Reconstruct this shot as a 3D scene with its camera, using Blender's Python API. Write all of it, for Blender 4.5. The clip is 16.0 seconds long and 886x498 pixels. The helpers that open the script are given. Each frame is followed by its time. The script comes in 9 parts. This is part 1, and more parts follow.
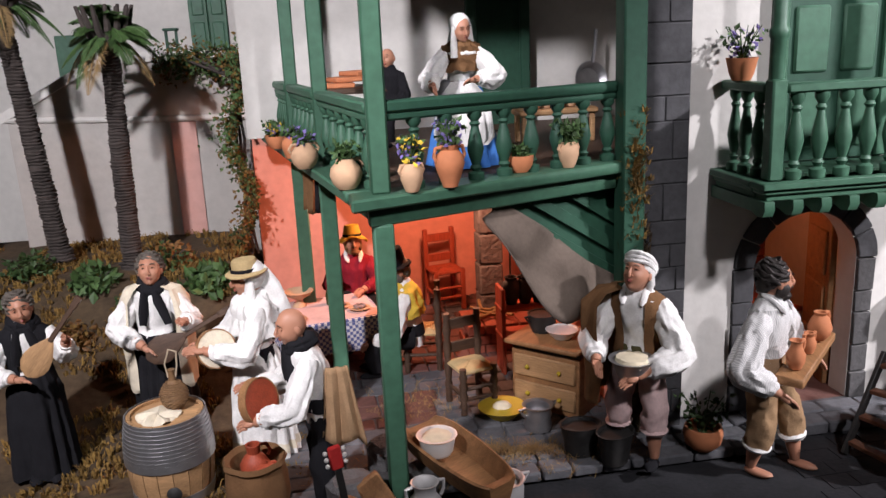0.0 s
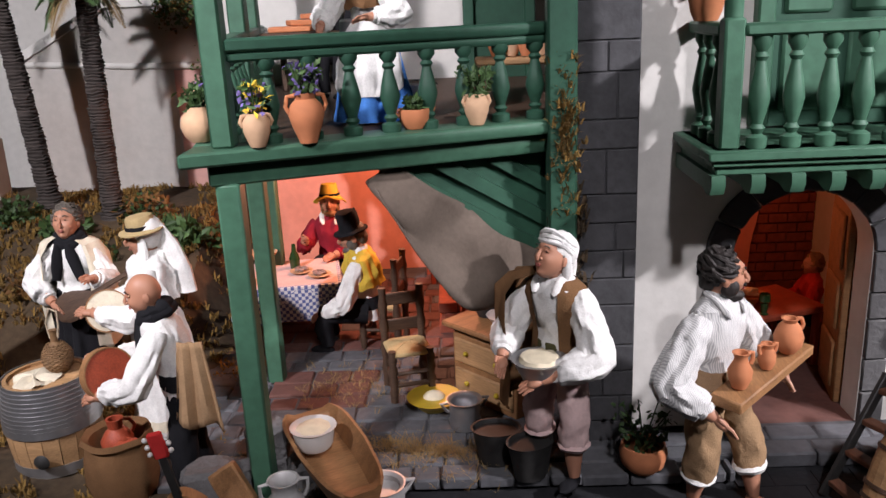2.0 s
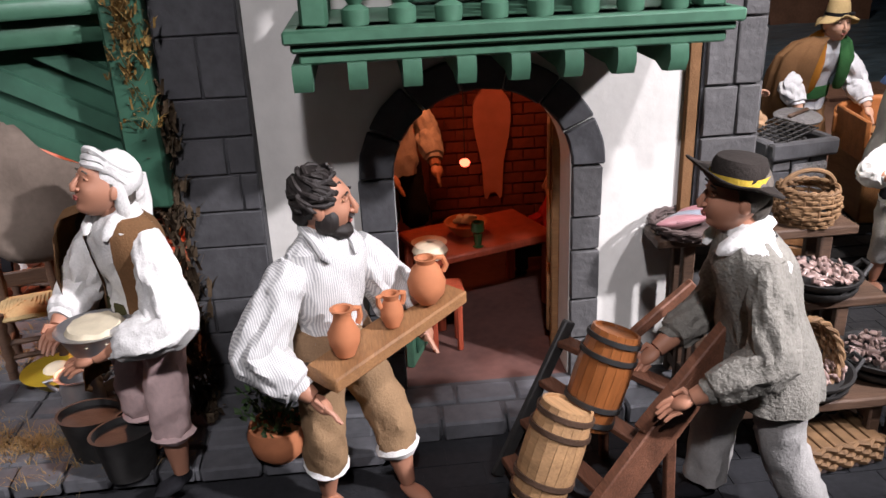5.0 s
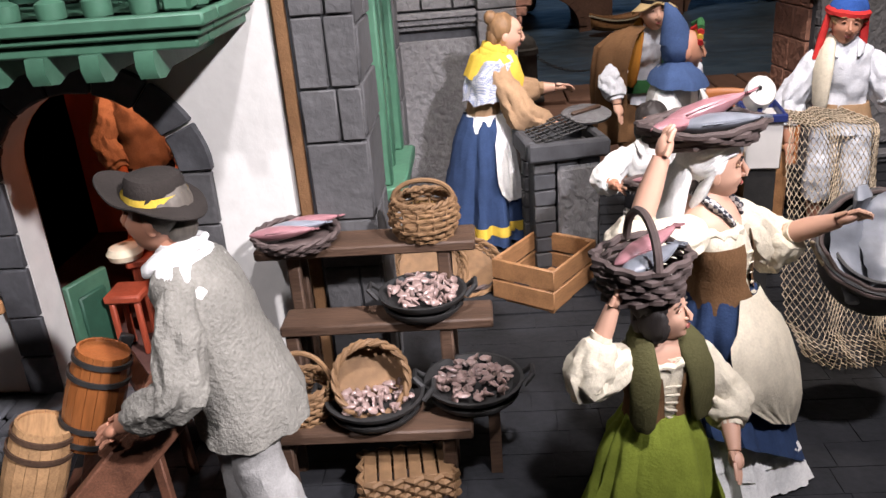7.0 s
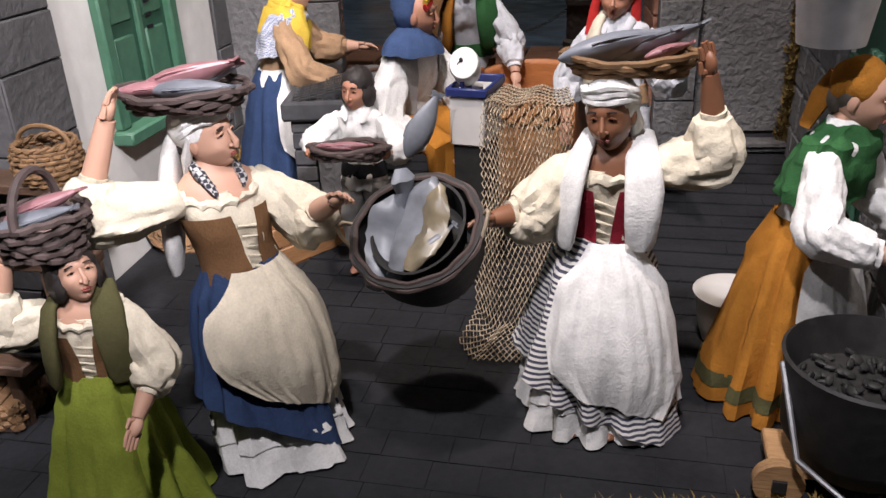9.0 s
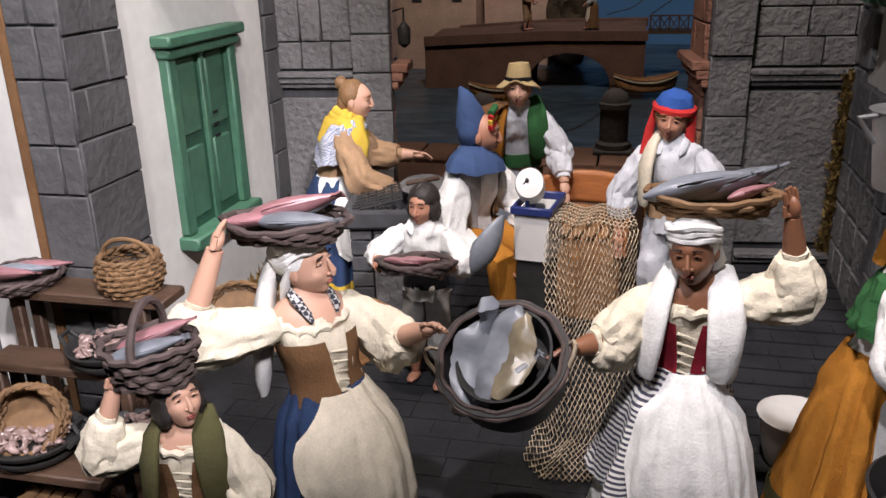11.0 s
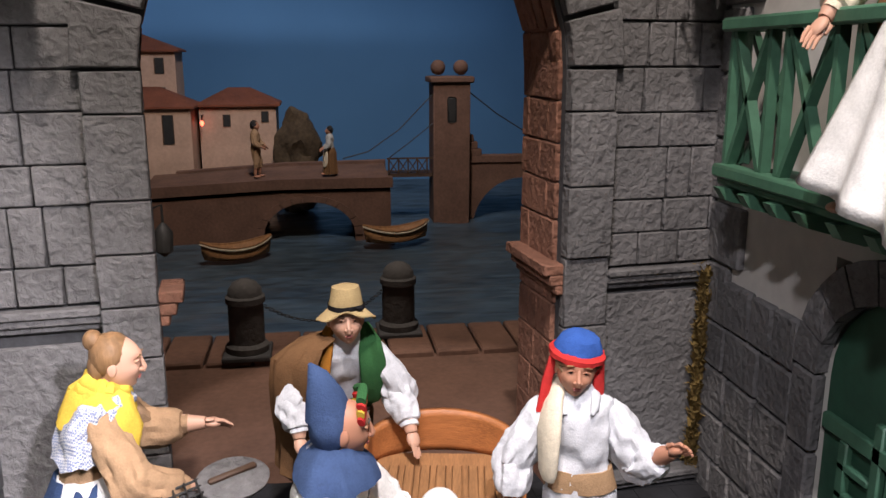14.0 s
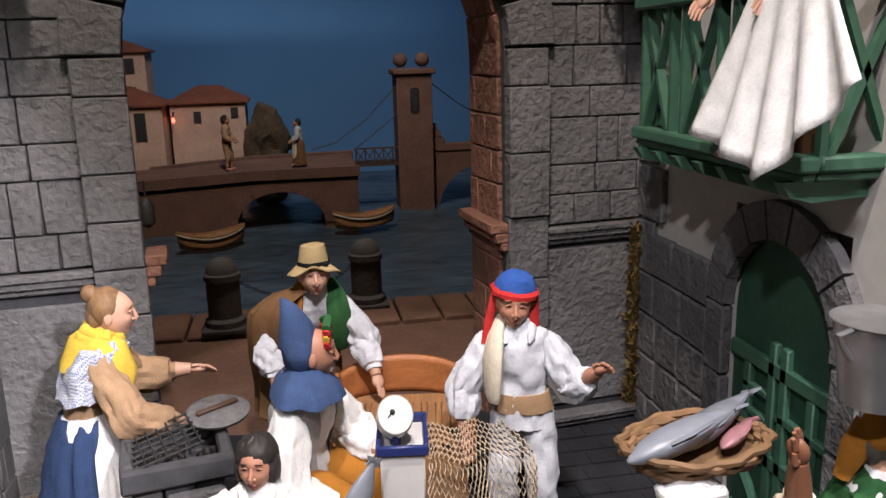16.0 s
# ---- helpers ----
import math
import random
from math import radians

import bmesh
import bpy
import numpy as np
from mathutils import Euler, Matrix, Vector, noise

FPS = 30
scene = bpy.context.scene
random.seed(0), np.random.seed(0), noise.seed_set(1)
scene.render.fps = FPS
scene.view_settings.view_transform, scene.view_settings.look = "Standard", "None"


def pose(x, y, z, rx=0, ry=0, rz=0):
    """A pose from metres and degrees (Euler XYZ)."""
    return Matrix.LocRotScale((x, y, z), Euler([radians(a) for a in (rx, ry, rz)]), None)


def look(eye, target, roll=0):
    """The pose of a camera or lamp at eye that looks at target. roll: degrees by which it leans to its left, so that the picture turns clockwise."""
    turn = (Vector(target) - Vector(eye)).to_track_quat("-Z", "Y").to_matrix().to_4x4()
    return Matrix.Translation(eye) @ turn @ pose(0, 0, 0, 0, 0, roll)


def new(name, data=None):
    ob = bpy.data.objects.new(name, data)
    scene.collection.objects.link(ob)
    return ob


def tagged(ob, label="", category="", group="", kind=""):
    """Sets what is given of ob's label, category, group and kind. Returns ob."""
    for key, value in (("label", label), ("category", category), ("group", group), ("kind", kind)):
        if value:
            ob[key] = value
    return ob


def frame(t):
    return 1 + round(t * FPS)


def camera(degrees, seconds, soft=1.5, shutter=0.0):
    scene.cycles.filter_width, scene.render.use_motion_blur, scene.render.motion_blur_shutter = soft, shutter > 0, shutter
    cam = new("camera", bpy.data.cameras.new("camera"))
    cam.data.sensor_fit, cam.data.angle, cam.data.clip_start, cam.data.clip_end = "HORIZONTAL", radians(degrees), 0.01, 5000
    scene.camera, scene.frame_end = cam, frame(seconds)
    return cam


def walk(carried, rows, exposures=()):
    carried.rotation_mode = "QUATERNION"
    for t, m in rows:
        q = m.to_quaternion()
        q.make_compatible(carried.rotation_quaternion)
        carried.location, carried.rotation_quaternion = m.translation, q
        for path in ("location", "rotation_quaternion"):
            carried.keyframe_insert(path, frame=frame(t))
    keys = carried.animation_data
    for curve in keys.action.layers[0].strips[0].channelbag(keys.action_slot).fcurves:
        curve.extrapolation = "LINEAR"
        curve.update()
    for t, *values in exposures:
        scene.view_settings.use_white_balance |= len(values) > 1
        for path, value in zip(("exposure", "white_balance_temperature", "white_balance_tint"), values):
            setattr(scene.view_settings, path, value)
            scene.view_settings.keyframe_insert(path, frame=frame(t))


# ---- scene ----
cam = camera(56.7, 16.0)
PATH = [
    (0, (-0.7435, -1.3104, 0.7266), (-0.4465, 0.4850, 0.2557), -2.6),
    (0.5, (-0.7163, -1.3292, 0.7219), (-0.4850, 0.4803, 0.2651), -2.8),
    (1, (-0.6430, -1.2568, 0.6994), (-0.4738, 0.5593, 0.2416), -2.0),
    (1.5, (-0.5292, -1.1571, 0.6796), (-0.4202, 0.6458, 0.1589), -2.6),
    (2, (-0.3525, -1.1571, 0.6749), (-0.4023, 0.6420, 0.1325), -2.6),
    (2.5, (-0.2519, -1.0744, 0.6420), (-0.2566, 0.7125, 0.0592), -1.9),
    (3, (-0.1748, -0.9456, 0.6148), (-0.1382, 0.8103, -0.0545), -2.5),
    (3.5, (-0.1025, -0.9033, 0.5960), (0.0630, 0.8263, -0.1231), -2.1),
    (3.7, (-0.0790, -0.9287, 0.5903), (0.1213, 0.8056, -0.1062), -1.9),
    (5.8, (0.1372, -0.8855, 0.5706), (0.1720, 0.8554, -0.1391), -3.1),
    (6, (0.1918, -0.9099, 0.5725), (0.1871, 0.8310, -0.1354), -3.2),
    (6.5, (0.3845, -0.8827, 0.5527), (0.3450, 0.8610, -0.1495), -4.0),
    (7, (0.5884, -0.8704, 0.5555), (0.4747, 0.8582, -0.1758), -4.5),
    (7.5, (0.7981, -0.8921, 0.5480), (0.5978, 0.8197, -0.2030), -3.6),
    (8, (0.9174, -0.8056, 0.5349), (0.6740, 0.8892, -0.2397), -3.2),
    (8.5, (1.0838, -0.7924, 0.5349), (0.7952, 0.8770, -0.2792), -2.7),
    (8.7, (1.1421, -0.7887, 0.5330), (0.8028, 0.8695, -0.2848), -2.9),
    (10.8, (1.1336, -0.8234, 0.5753), (0.6467, 0.8620, -0.1025), -1.2),
    (11, (1.0697, -0.8084, 0.5875), (0.6608, 0.9071, -0.0639), -1.4),
    (11.5, (0.9118, -0.7548, 0.6044), (0.7924, 1.0302, 0.0263), -1.4),
    (12, (0.8159, -0.7962, 0.6091), (0.7699, 1.0105, 0.0912), -1.6),
    (12.5, (0.7482, -0.6007, 0.6458), (0.8996, 1.2135, 0.1758), -0.9),
    (13, (0.7821, -0.4897, 0.6618), (0.9710, 1.3235, 0.2021), -0.4),
    (13.5, (0.8253, -0.4268, 0.6571), (1.0284, 1.3743, 0.1579), -0.3),
    (14, (0.8526, -0.4277, 0.6796), (1.1261, 1.3827, 0.2529), 0.0),
    (14.5, (0.8686, -0.4286, 0.7059), (1.1788, 1.3931, 0.3628), 0.5),
    (15, (0.8761, -0.4437, 0.7050), (1.1882, 1.3790, 0.3675), 0.1),
    (15.5, (0.8404, -0.5095, 0.6871), (1.1872, 1.3000, 0.3140), -0.1),
    (16, (0.8573, -0.5743, 0.6561), (1.1872, 1.2258, 0.2256), -1.5),
]
walk(cam, [(t, look(eye, target, roll)) for t, eye, target, roll in PATH], [(0.0, 0.0), (2.0, 0.05), (3.0, 0.14), (3.7, 0.2), (6.0, 0.18), (7.0, 0.1), (7.5, -0.1), (8.0, -0.35), (8.7, -0.3), (11.0, -0.35), (12.0, -0.4), (12.5, -0.3), (13.0, -0.05), (14.0, 0.1), (15.0, 0.0), (16.0, -0.15)])

# ---- light ----
world = bpy.data.worlds.new("gallery")
scene.world = world
world.use_nodes = True
world.node_tree.nodes["Background"].inputs[0].default_value = (0.55, 0.62, 0.75, 1)
world.node_tree.nodes["Background"].inputs[1].default_value = 0.009


def spot(name, eye, target, power, angle, size=0.05, color=(0.98, 0.93, 1.0), blend=0.5):
    lamp = bpy.data.lights.new(name, "SPOT")
    lamp.energy, lamp.spot_size, lamp.shadow_soft_size, lamp.color, lamp.spot_blend = power, radians(angle), size, color, blend
    ob = new(name, lamp)
    ob.matrix_world = look(eye, target)
    return ob


def bulb(name, eye, power, size, color):
    lamp = bpy.data.lights.new(name, "POINT")
    lamp.energy, lamp.shadow_soft_size, lamp.color = power, size, color
    ob = new(name, lamp)
    ob.location = eye
    return ob


# spotlights on the ceiling rail of the showcase
spot("spot_garden", (-1.62, -1.5, 1.8), (-0.96, 0.72, 0.54), 310, 52, blend=0.5)
spot("spot_porch", (-0.02, -1.7, 1.8), (-0.2, 0.0, 0.42), 100, 46)
spot("spot_house", (1.62, -1.3, 1.6), (0.33, 0.02, 0.46), 350, 33)
spot("spot_market", (1.0, -1.08, 2.25), (0.88, -0.02, 0.1), 235, 38)
spot("spot_door", (0.2, -1.3, 2.0), (1.42, 0.35, 0.25), 120, 26)
spot("spot_square", (0.86, -0.42, 2.35), (1.06, 0.6, 0.42), 190, 50, 0.05, (1, 0.87, 0.8))
bulb("porch_lamp", (-0.45, 0.5, 0.44), 8, 0.03, (1, 0.42, 0.25))
bulb("inn_lamp", (0.1, 0.3, 0.37), 0.8, 0.02, (1, 0.27, 0.1))
spot("spot_harbour", (0.9, 1.0, 2.2), (0.9, 2.2, 0.08), 110, 80, 0.1, (1, 0.83, 0.7), 0.8)
spot("sky_wash", (0.9, 1.6, 2.3), (0.8, 3.5, 0.8), 85, 75, 0.2, (0.75, 0.82, 1.0), 0.8)


# ---- materials ----
def material(name, color, rough=0.8, grain=60.0, vary=0.35, bump=0.25, metal=0.0, stain=0.3, island=0.0, stretch=(1, 1, 1), spec=0.35, relief=0.0, relief_scale=70.0, ridged=False):
    """A surface with variation at two scales, fine relief, and tone that differs from piece to piece."""
    m = bpy.data.materials.new(name)
    m.use_nodes = True
    nt = m.node_tree
    b = nt.nodes["Principled BSDF"]
    tc = nt.nodes.new("ShaderNodeTexCoord")
    mp = nt.nodes.new("ShaderNodeMapping")
    mp.inputs["Scale"].default_value = stretch
    nt.links.new(tc.outputs["Object"], mp.inputs[0])
    fine, wide = nt.nodes.new("ShaderNodeTexNoise"), nt.nodes.new("ShaderNodeTexNoise")
    for n, s, d in ((fine, grain, 6.0), (wide, grain * 0.13, 3.0)):
        n.inputs["Scale"].default_value, n.inputs["Detail"].default_value = s, d
        nt.links.new(mp.outputs[0], n.inputs["Vector"])
    mix = nt.nodes.new("ShaderNodeMath")
    mix.operation = "MULTIPLY_ADD"
    nt.links.new(wide.outputs[0], mix.inputs[0])
    mix.inputs[1].default_value = stain / max(vary, 0.01)
    nt.links.new(fine.outputs[0], mix.inputs[2])
    span = nt.nodes.new("ShaderNodeMapRange")
    top = 1 + stain / max(vary, 0.01)
    span.inputs["From Min"].default_value, span.inputs["From Max"].default_value = 0.32 * top, 0.68 * top
    span.inputs["To Min"].default_value, span.inputs["To Max"].default_value = 1 - vary, 1 + vary
    nt.links.new(mix.outputs[0], span.inputs[0])
    value = span.outputs[0]
    if island:
        rnd = nt.nodes.new("ShaderNodeObjectInfo")
        geo = nt.nodes.new("ShaderNodeNewGeometry")
        add = nt.nodes.new("ShaderNodeMath")
        nt.links.new(rnd.outputs["Random"], add.inputs[0])
        nt.links.new(geo.outputs["Random Per Island"], add.inputs[1])
        r2 = nt.nodes.new("ShaderNodeMapRange")
        r2.inputs["From Max"].default_value = 2.0
        r2.inputs["To Min"].default_value, r2.inputs["To Max"].default_value = 1 - island, 1 + island
        nt.links.new(add.outputs[0], r2.inputs[0])
        mul = nt.nodes.new("ShaderNodeMath")
        mul.operation = "MULTIPLY"
        nt.links.new(value, mul.inputs[0])
        nt.links.new(r2.outputs[0], mul.inputs[1])
        value = mul.outputs[0]
    tint = nt.nodes.new("ShaderNodeVectorMath")
    tint.operation = "SCALE"
    tint.inputs[0].default_value = color
    nt.links.new(value, tint.inputs["Scale"])
    nt.links.new(tint.outputs[0], b.inputs["Base Color"])
    b.inputs["Roughness"].default_value, b.inputs["Metallic"].default_value = rough, metal
    b.inputs["Specular IOR Level"].default_value = spec
    if bump:
        bp = nt.nodes.new("ShaderNodeBump")
        bp.inputs["Strength"].default_value, bp.inputs["Distance"].default_value = bump, 0.002
        nt.links.new(fine.outputs[0], bp.inputs["Height"])
        nt.links.new(bp.outputs[0], b.inputs["Normal"])
        if relief:
            big = nt.nodes.new("ShaderNodeTexNoise")
            big.inputs["Scale"].default_value, big.inputs["Detail"].default_value, big.inputs["Distortion"].default_value = relief_scale, 4.0, 0.35
            if ridged:
                big.noise_type = "RIDGED_MULTIFRACTAL"
            nt.links.new(tc.outputs["Object"], big.inputs["Vector"])
            b2_ = nt.nodes.new("ShaderNodeBump")
            b2_.inputs["Strength"].default_value, b2_.inputs["Distance"].default_value = 1.0, relief
            nt.links.new(big.outputs[0], b2_.inputs["Height"])
            nt.links.new(bp.outputs[0], b2_.inputs["Normal"])
            nt.links.new(b2_.outputs[0], b.inputs["Normal"])
    return m


def striped(name, a, b_, scale, axis=(1, 0, 0), check=False, rough=0.9):
    """Woven cloth with stripes or checks."""
    m = material(name, a, rough, 300, 0.15, 0.2)
    nt = m.node_tree
    tc = nt.nodes.new("ShaderNodeTexCoord")
    w = nt.nodes.new("ShaderNodeTexChecker" if check else "ShaderNodeTexWave")
    w.inputs["Scale"].default_value = scale
    if not check:
        w.bands_direction = "XYZ"[max(range(3), key=lambda i: axis[i])]
        nt.links.new(tc.outputs["Object"], w.inputs[0])
        ramp = nt.nodes.new("ShaderNodeMapRange")
        ramp.inputs["From Min"].default_value, ramp.inputs["From Max"].default_value = 0.4, 0.6
        nt.links.new(w.outputs["Fac"], ramp.inputs[0])
        fac = ramp.outputs[0]
    else:
        nt.links.new(tc.outputs["Object"], w.inputs[0])
        fac = w.outputs["Fac"]
    mixc = nt.nodes.new("ShaderNodeMix")
    mixc.data_type = "RGBA"
    mixc.inputs["A"].default_value, mixc.inputs["B"].default_value = (*a, 1), (*b_, 1)
    nt.links.new(fac, mixc.inputs["Factor"])
    nt.links.new(mixc.outputs["Result"], nt.nodes["Principled BSDF"].inputs["Base Color"])
    return m


M = {}


def surface(key, *a, **k):
    M[key] = material(key, *a, **k)


surface("plaster_white", (0.56, 0.545, 0.51), 0.9, 45, 0.10, 0.5, stain=0.12)
surface("plaster_grey", (0.42, 0.40, 0.37), 0.9, 40, 0.14, 0.6, stain=0.2)
surface("plaster_pink", (0.62, 0.26, 0.19), 0.9, 45, 0.16, 0.5, stain=0.2)
surface("stone_grey", (0.12, 0.116, 0.116), 0.85, 110, 0.28, 0.8, stain=0.3, island=0.14, relief=0.006, relief_scale=90)
surface("stone_smooth", (0.069, 0.067, 0.067), 0.85, 110, 0.25, 0.7, stain=0.35, island=0.12, relief=0.0016, relief_scale=80)
surface("stone_dark", (0.05, 0.05, 0.053), 0.85, 80, 0.3, 0.6, stain=0.3, island=0.25)
surface("stone_brown", (0.2, 0.095, 0.062), 0.85, 80, 0.3, 0.7, stain=0.3, island=0.2, relief=0.006, relief_scale=90)
surface("asphalt", (0.017, 0.0175, 0.0195), 0.88, 120, 0.35, 0.6, stain=0.5, spec=0.2)
surface("paving", (0.075, 0.076, 0.082), 0.85, 80, 0.3, 0.7, stain=0.4, island=0.3)
surface("tile_red", (0.1, 0.045, 0.036), 0.85, 80, 0.3, 0.5, stain=0.4, island=0.2)
surface("paint_green", (0.047, 0.12, 0.074), 0.5, 70, 0.25, 0.25, stain=0.35, island=0.1, spec=0.4)
# darker green of panels and doors, also painted shade on the balcony's front
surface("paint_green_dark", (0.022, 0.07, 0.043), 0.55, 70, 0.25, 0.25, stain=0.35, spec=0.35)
surface("wood_dark", (0.065, 0.037, 0.023), 0.6, 60, 0.4, 0.4, stain=0.4, stretch=(1, 8, 8), island=0.15)
surface("wood_mid", (0.26, 0.13, 0.055), 0.6, 60, 0.35, 0.3, stain=0.4, stretch=(8, 1, 8), island=0.12)
surface("wood_light", (0.36, 0.21, 0.10), 0.65, 60, 0.35, 0.3, stain=0.4, stretch=(1, 8, 8), island=0.12)
surface("tin_white", (0.55, 0.54, 0.53), 0.4, 60, 0.2, 0.15, metal=0.3, stain=0.4)
surface("cask_red", (0.22, 0.075, 0.022), 0.3, 60, 0.3, 0.2, stain=0.3, stretch=(8, 8, 1), spec=0.6)
surface("wood_red", (0.30, 0.055, 0.025), 0.55, 60, 0.3, 0.3, stain=0.3, stretch=(8, 8, 1))
surface("terracotta", (0.46, 0.17, 0.075), 0.8, 60, 0.2, 0.25, stain=0.35, island=0.1)
surface("clay_pale", (0.52, 0.33, 0.20), 0.8, 60, 0.2, 0.25, stain=0.35, island=0.1)
surface("metal_grey", (0.42, 0.42, 0.43), 0.38, 60, 0.25, 0.2, metal=0.85, stain=0.4)
surface("iron_black", (0.022, 0.021, 0.02), 0.6, 80, 0.4, 0.4, stain=0.4)
surface("moss", (0.16, 0.095, 0.025), 0.95, 150, 0.5, 0.8, stain=0.5, island=0.35)
surface("earth", (0.06, 0.04, 0.022), 0.95, 60, 0.5, 0.9, stain=0.5)
surface("leaf_green", (0.06, 0.115, 0.035), 0.6, 80, 0.35, 0.1, stain=0.4, island=0.35)
surface("leaf_dark", (0.035, 0.07, 0.02), 0.6, 80, 0.35, 0.1, stain=0.4, island=0.4)
surface("leaf_rust", (0.17, 0.08, 0.022), 0.7, 80, 0.35, 0.1, stain=0.4, island=0.5)
surface("leaf_dry", (0.22, 0.145, 0.06), 0.8, 80, 0.35, 0.1, stain=0.3, island=0.3)
surface("pink_faded", (0.50, 0.29, 0.25), 0.9, 45, 0.16, 0.5, stain=0.3)
surface("bark", (0.055, 0.045, 0.04), 0.95, 60, 0.4, 0.8, stain=0.3, island=0.3)
surface("wicker", (0.16, 0.09, 0.042), 0.7, 90, 0.35, 0.4, stain=0.4, island=0.25)
surface("wicker_dark", (0.07, 0.05, 0.045), 0.75, 90, 0.35, 0.4, stain=0.4, island=0.3)
surface("wood_brown", (0.12, 0.05, 0.028), 0.6, 60, 0.4, 0.4, stain=0.4, stretch=(8, 1, 8), island=0.15)
surface("rope", (0.42, 0.34, 0.24), 0.9, 120, 0.3, 0.4, stain=0.3, island=0.2)
surface("sea", (0.05, 0.075, 0.10), 0.3, 26, 0.7, 1.0, stain=0.5, stretch=(0.5, 2, 1), spec=0.5)
surface("sky_paint", (0.075, 0.18, 0.33), 0.95, 3, 0.14, 0.0, stain=0.25)
surface("quay", (0.12, 0.065, 0.045), 0.85, 80, 0.3, 0.6, stain=0.4, island=0.2)
surface("roof_tile", (0.16, 0.05, 0.025), 0.85, 80, 0.3, 0.5, stain=0.4)
surface("plaster_far", (0.44, 0.29, 0.21), 0.9, 60, 0.2, 0.4, stain=0.3)
surface("skin", (0.42, 0.20, 0.125), 0.5, 40, 0.10, 0.1, stain=0.15, spec=0.4)
surface("skin_pale", (0.52, 0.30, 0.21), 0.5, 40, 0.10, 0.1, stain=0.15, spec=0.4)
surface("skin_dark", (0.22, 0.095, 0.05), 0.45, 40, 0.12, 0.1, stain=0.15, spec=0.4)
surface("lips", (0.30, 0.085, 0.07), 0.5, 40, 0.10, 0.1, stain=0.15, spec=0.4)
surface("hair_dark", (0.025, 0.02, 0.018), 0.6, 150, 0.4, 0.7, stain=0.2, stretch=(1, 1, 0.3))
surface("hair_grey", (0.10, 0.085, 0.07), 0.6, 150, 0.4, 0.7, stain=0.2, stretch=(1, 1, 0.3))
surface("hair_brown", (0.20, 0.11, 0.05), 0.6, 150, 0.4, 0.7, stain=0.2, stretch=(1, 1, 0.3))
for key, color in {"cloth_white": (0.70, 0.69, 0.665), "cloth_cream": (0.62, 0.555, 0.43), "cloth_linen": (0.32, 0.31, 0.295), "cloth_grey": (0.36, 0.355, 0.34), "cloth_black": (0.012, 0.012, 0.014),
                   "cloth_blue": (0.026, 0.045, 0.10), "cloth_sky": (0.06, 0.19, 0.52), "cloth_yellow": (0.52, 0.36, 0.05), "cloth_brown": (0.16, 0.085, 0.04),
                   "cloth_tan": (0.3, 0.19, 0.11), "cloth_red": (0.22, 0.016, 0.028), "cloth_scarlet": (0.45, 0.03, 0.028), "cloth_green": (0.03, 0.10, 0.035),
                   "cloth_lime": (0.2, 0.24, 0.035), "cloth_olive": (0.075, 0.07, 0.03), "cloth_ochre": (0.34, 0.14, 0.022), "cloth_royal": (0.03, 0.08, 0.28),
                   "cloth_burlap": (0.3, 0.19, 0.105), "cloth_orange": (0.50, 0.15, 0.04), "straw": (0.43, 0.32, 0.16), "felt_dark": (0.03, 0.025, 0.022), "canvas_grey": (0.17, 0.14, 0.115)}.items():
    surface(key, color, 0.95, 420, 0.16, 0.35, stain=0.22, spec=0.12, relief=0.0011, relief_scale=70)
surface("cloth_knit", (0.2, 0.19, 0.165), 0.95, 300, 0.25, 0.8, stain=0.25, spec=0.12, relief=0.0014, relief_scale=260)
M["cloth_stripe"] = striped("cloth_stripe", (0.70, 0.68, 0.64), (0.06, 0.06, 0.09), 55, (0, 0, 1))
M["cloth_weave"] = striped("cloth_weave", (0.55, 0.55, 0.56), (0.16, 0.19, 0.3), 420, check=True)
M["cloth_plaid"] = striped("cloth_plaid", (0.45, 0.44, 0.42), (0.03, 0.03, 0.04), 240, check=True)
M["cloth_pin"] = striped("cloth_pin", (0.66, 0.65, 0.63), (0.40, 0.40, 0.40), 160, (1, 0.2, 0))
surface("cloth_denim", (0.045, 0.075, 0.16), 0.95, 420, 0.2, 0.35, stain=0.3, spec=0.12, relief=0.0011, relief_scale=70)
surface("cloth_shirt", (0.55, 0.56, 0.585), 0.95, 420, 0.16, 0.35, stain=0.22, spec=0.12, relief=0.0011, relief_scale=70)
M["cloth_check"] = striped("cloth_check", (0.60, 0.58, 0.58), (0.10, 0.12, 0.28), 150, check=True)
surface("canvas", (0.115, 0.09, 0.072), 0.9, 160, 0.2, 0.3, stain=0.4, relief=0.004, relief_scale=14, spec=0.15)
surface("fish_silver", (0.2, 0.215, 0.245), 0.42, 90, 0.25, 0.3, stain=0.5, spec=0.6)
surface("fish_ochre", (0.24, 0.20, 0.13), 0.35, 45, 0.5, 0.3, stain=0.7, spec=0.6)
surface("moss_light", (0.19, 0.125, 0.038), 0.95, 150, 0.5, 0.8, stain=0.5, island=0.35)
surface("cloth_rose", (0.62, 0.45, 0.43), 0.95, 200, 0.15, 0.3, stain=0.2, spec=0.15)
surface("fish_pink", (0.30, 0.14, 0.15), 0.42, 70, 0.35, 0.3, stain=0.6, spec=0.6)
surface("fish_grey", (0.15, 0.16, 0.18), 0.42, 70, 0.4, 0.3, stain=0.5, spec=0.6)
surface("enamel", (0.60, 0.58, 0.55), 0.35, 60, 0.12, 0.1, stain=0.3, spec=0.5)
surface("wood_orange", (0.34, 0.125, 0.04), 0.5, 60, 0.3, 0.3, stain=0.4, stretch=(1, 8, 8))
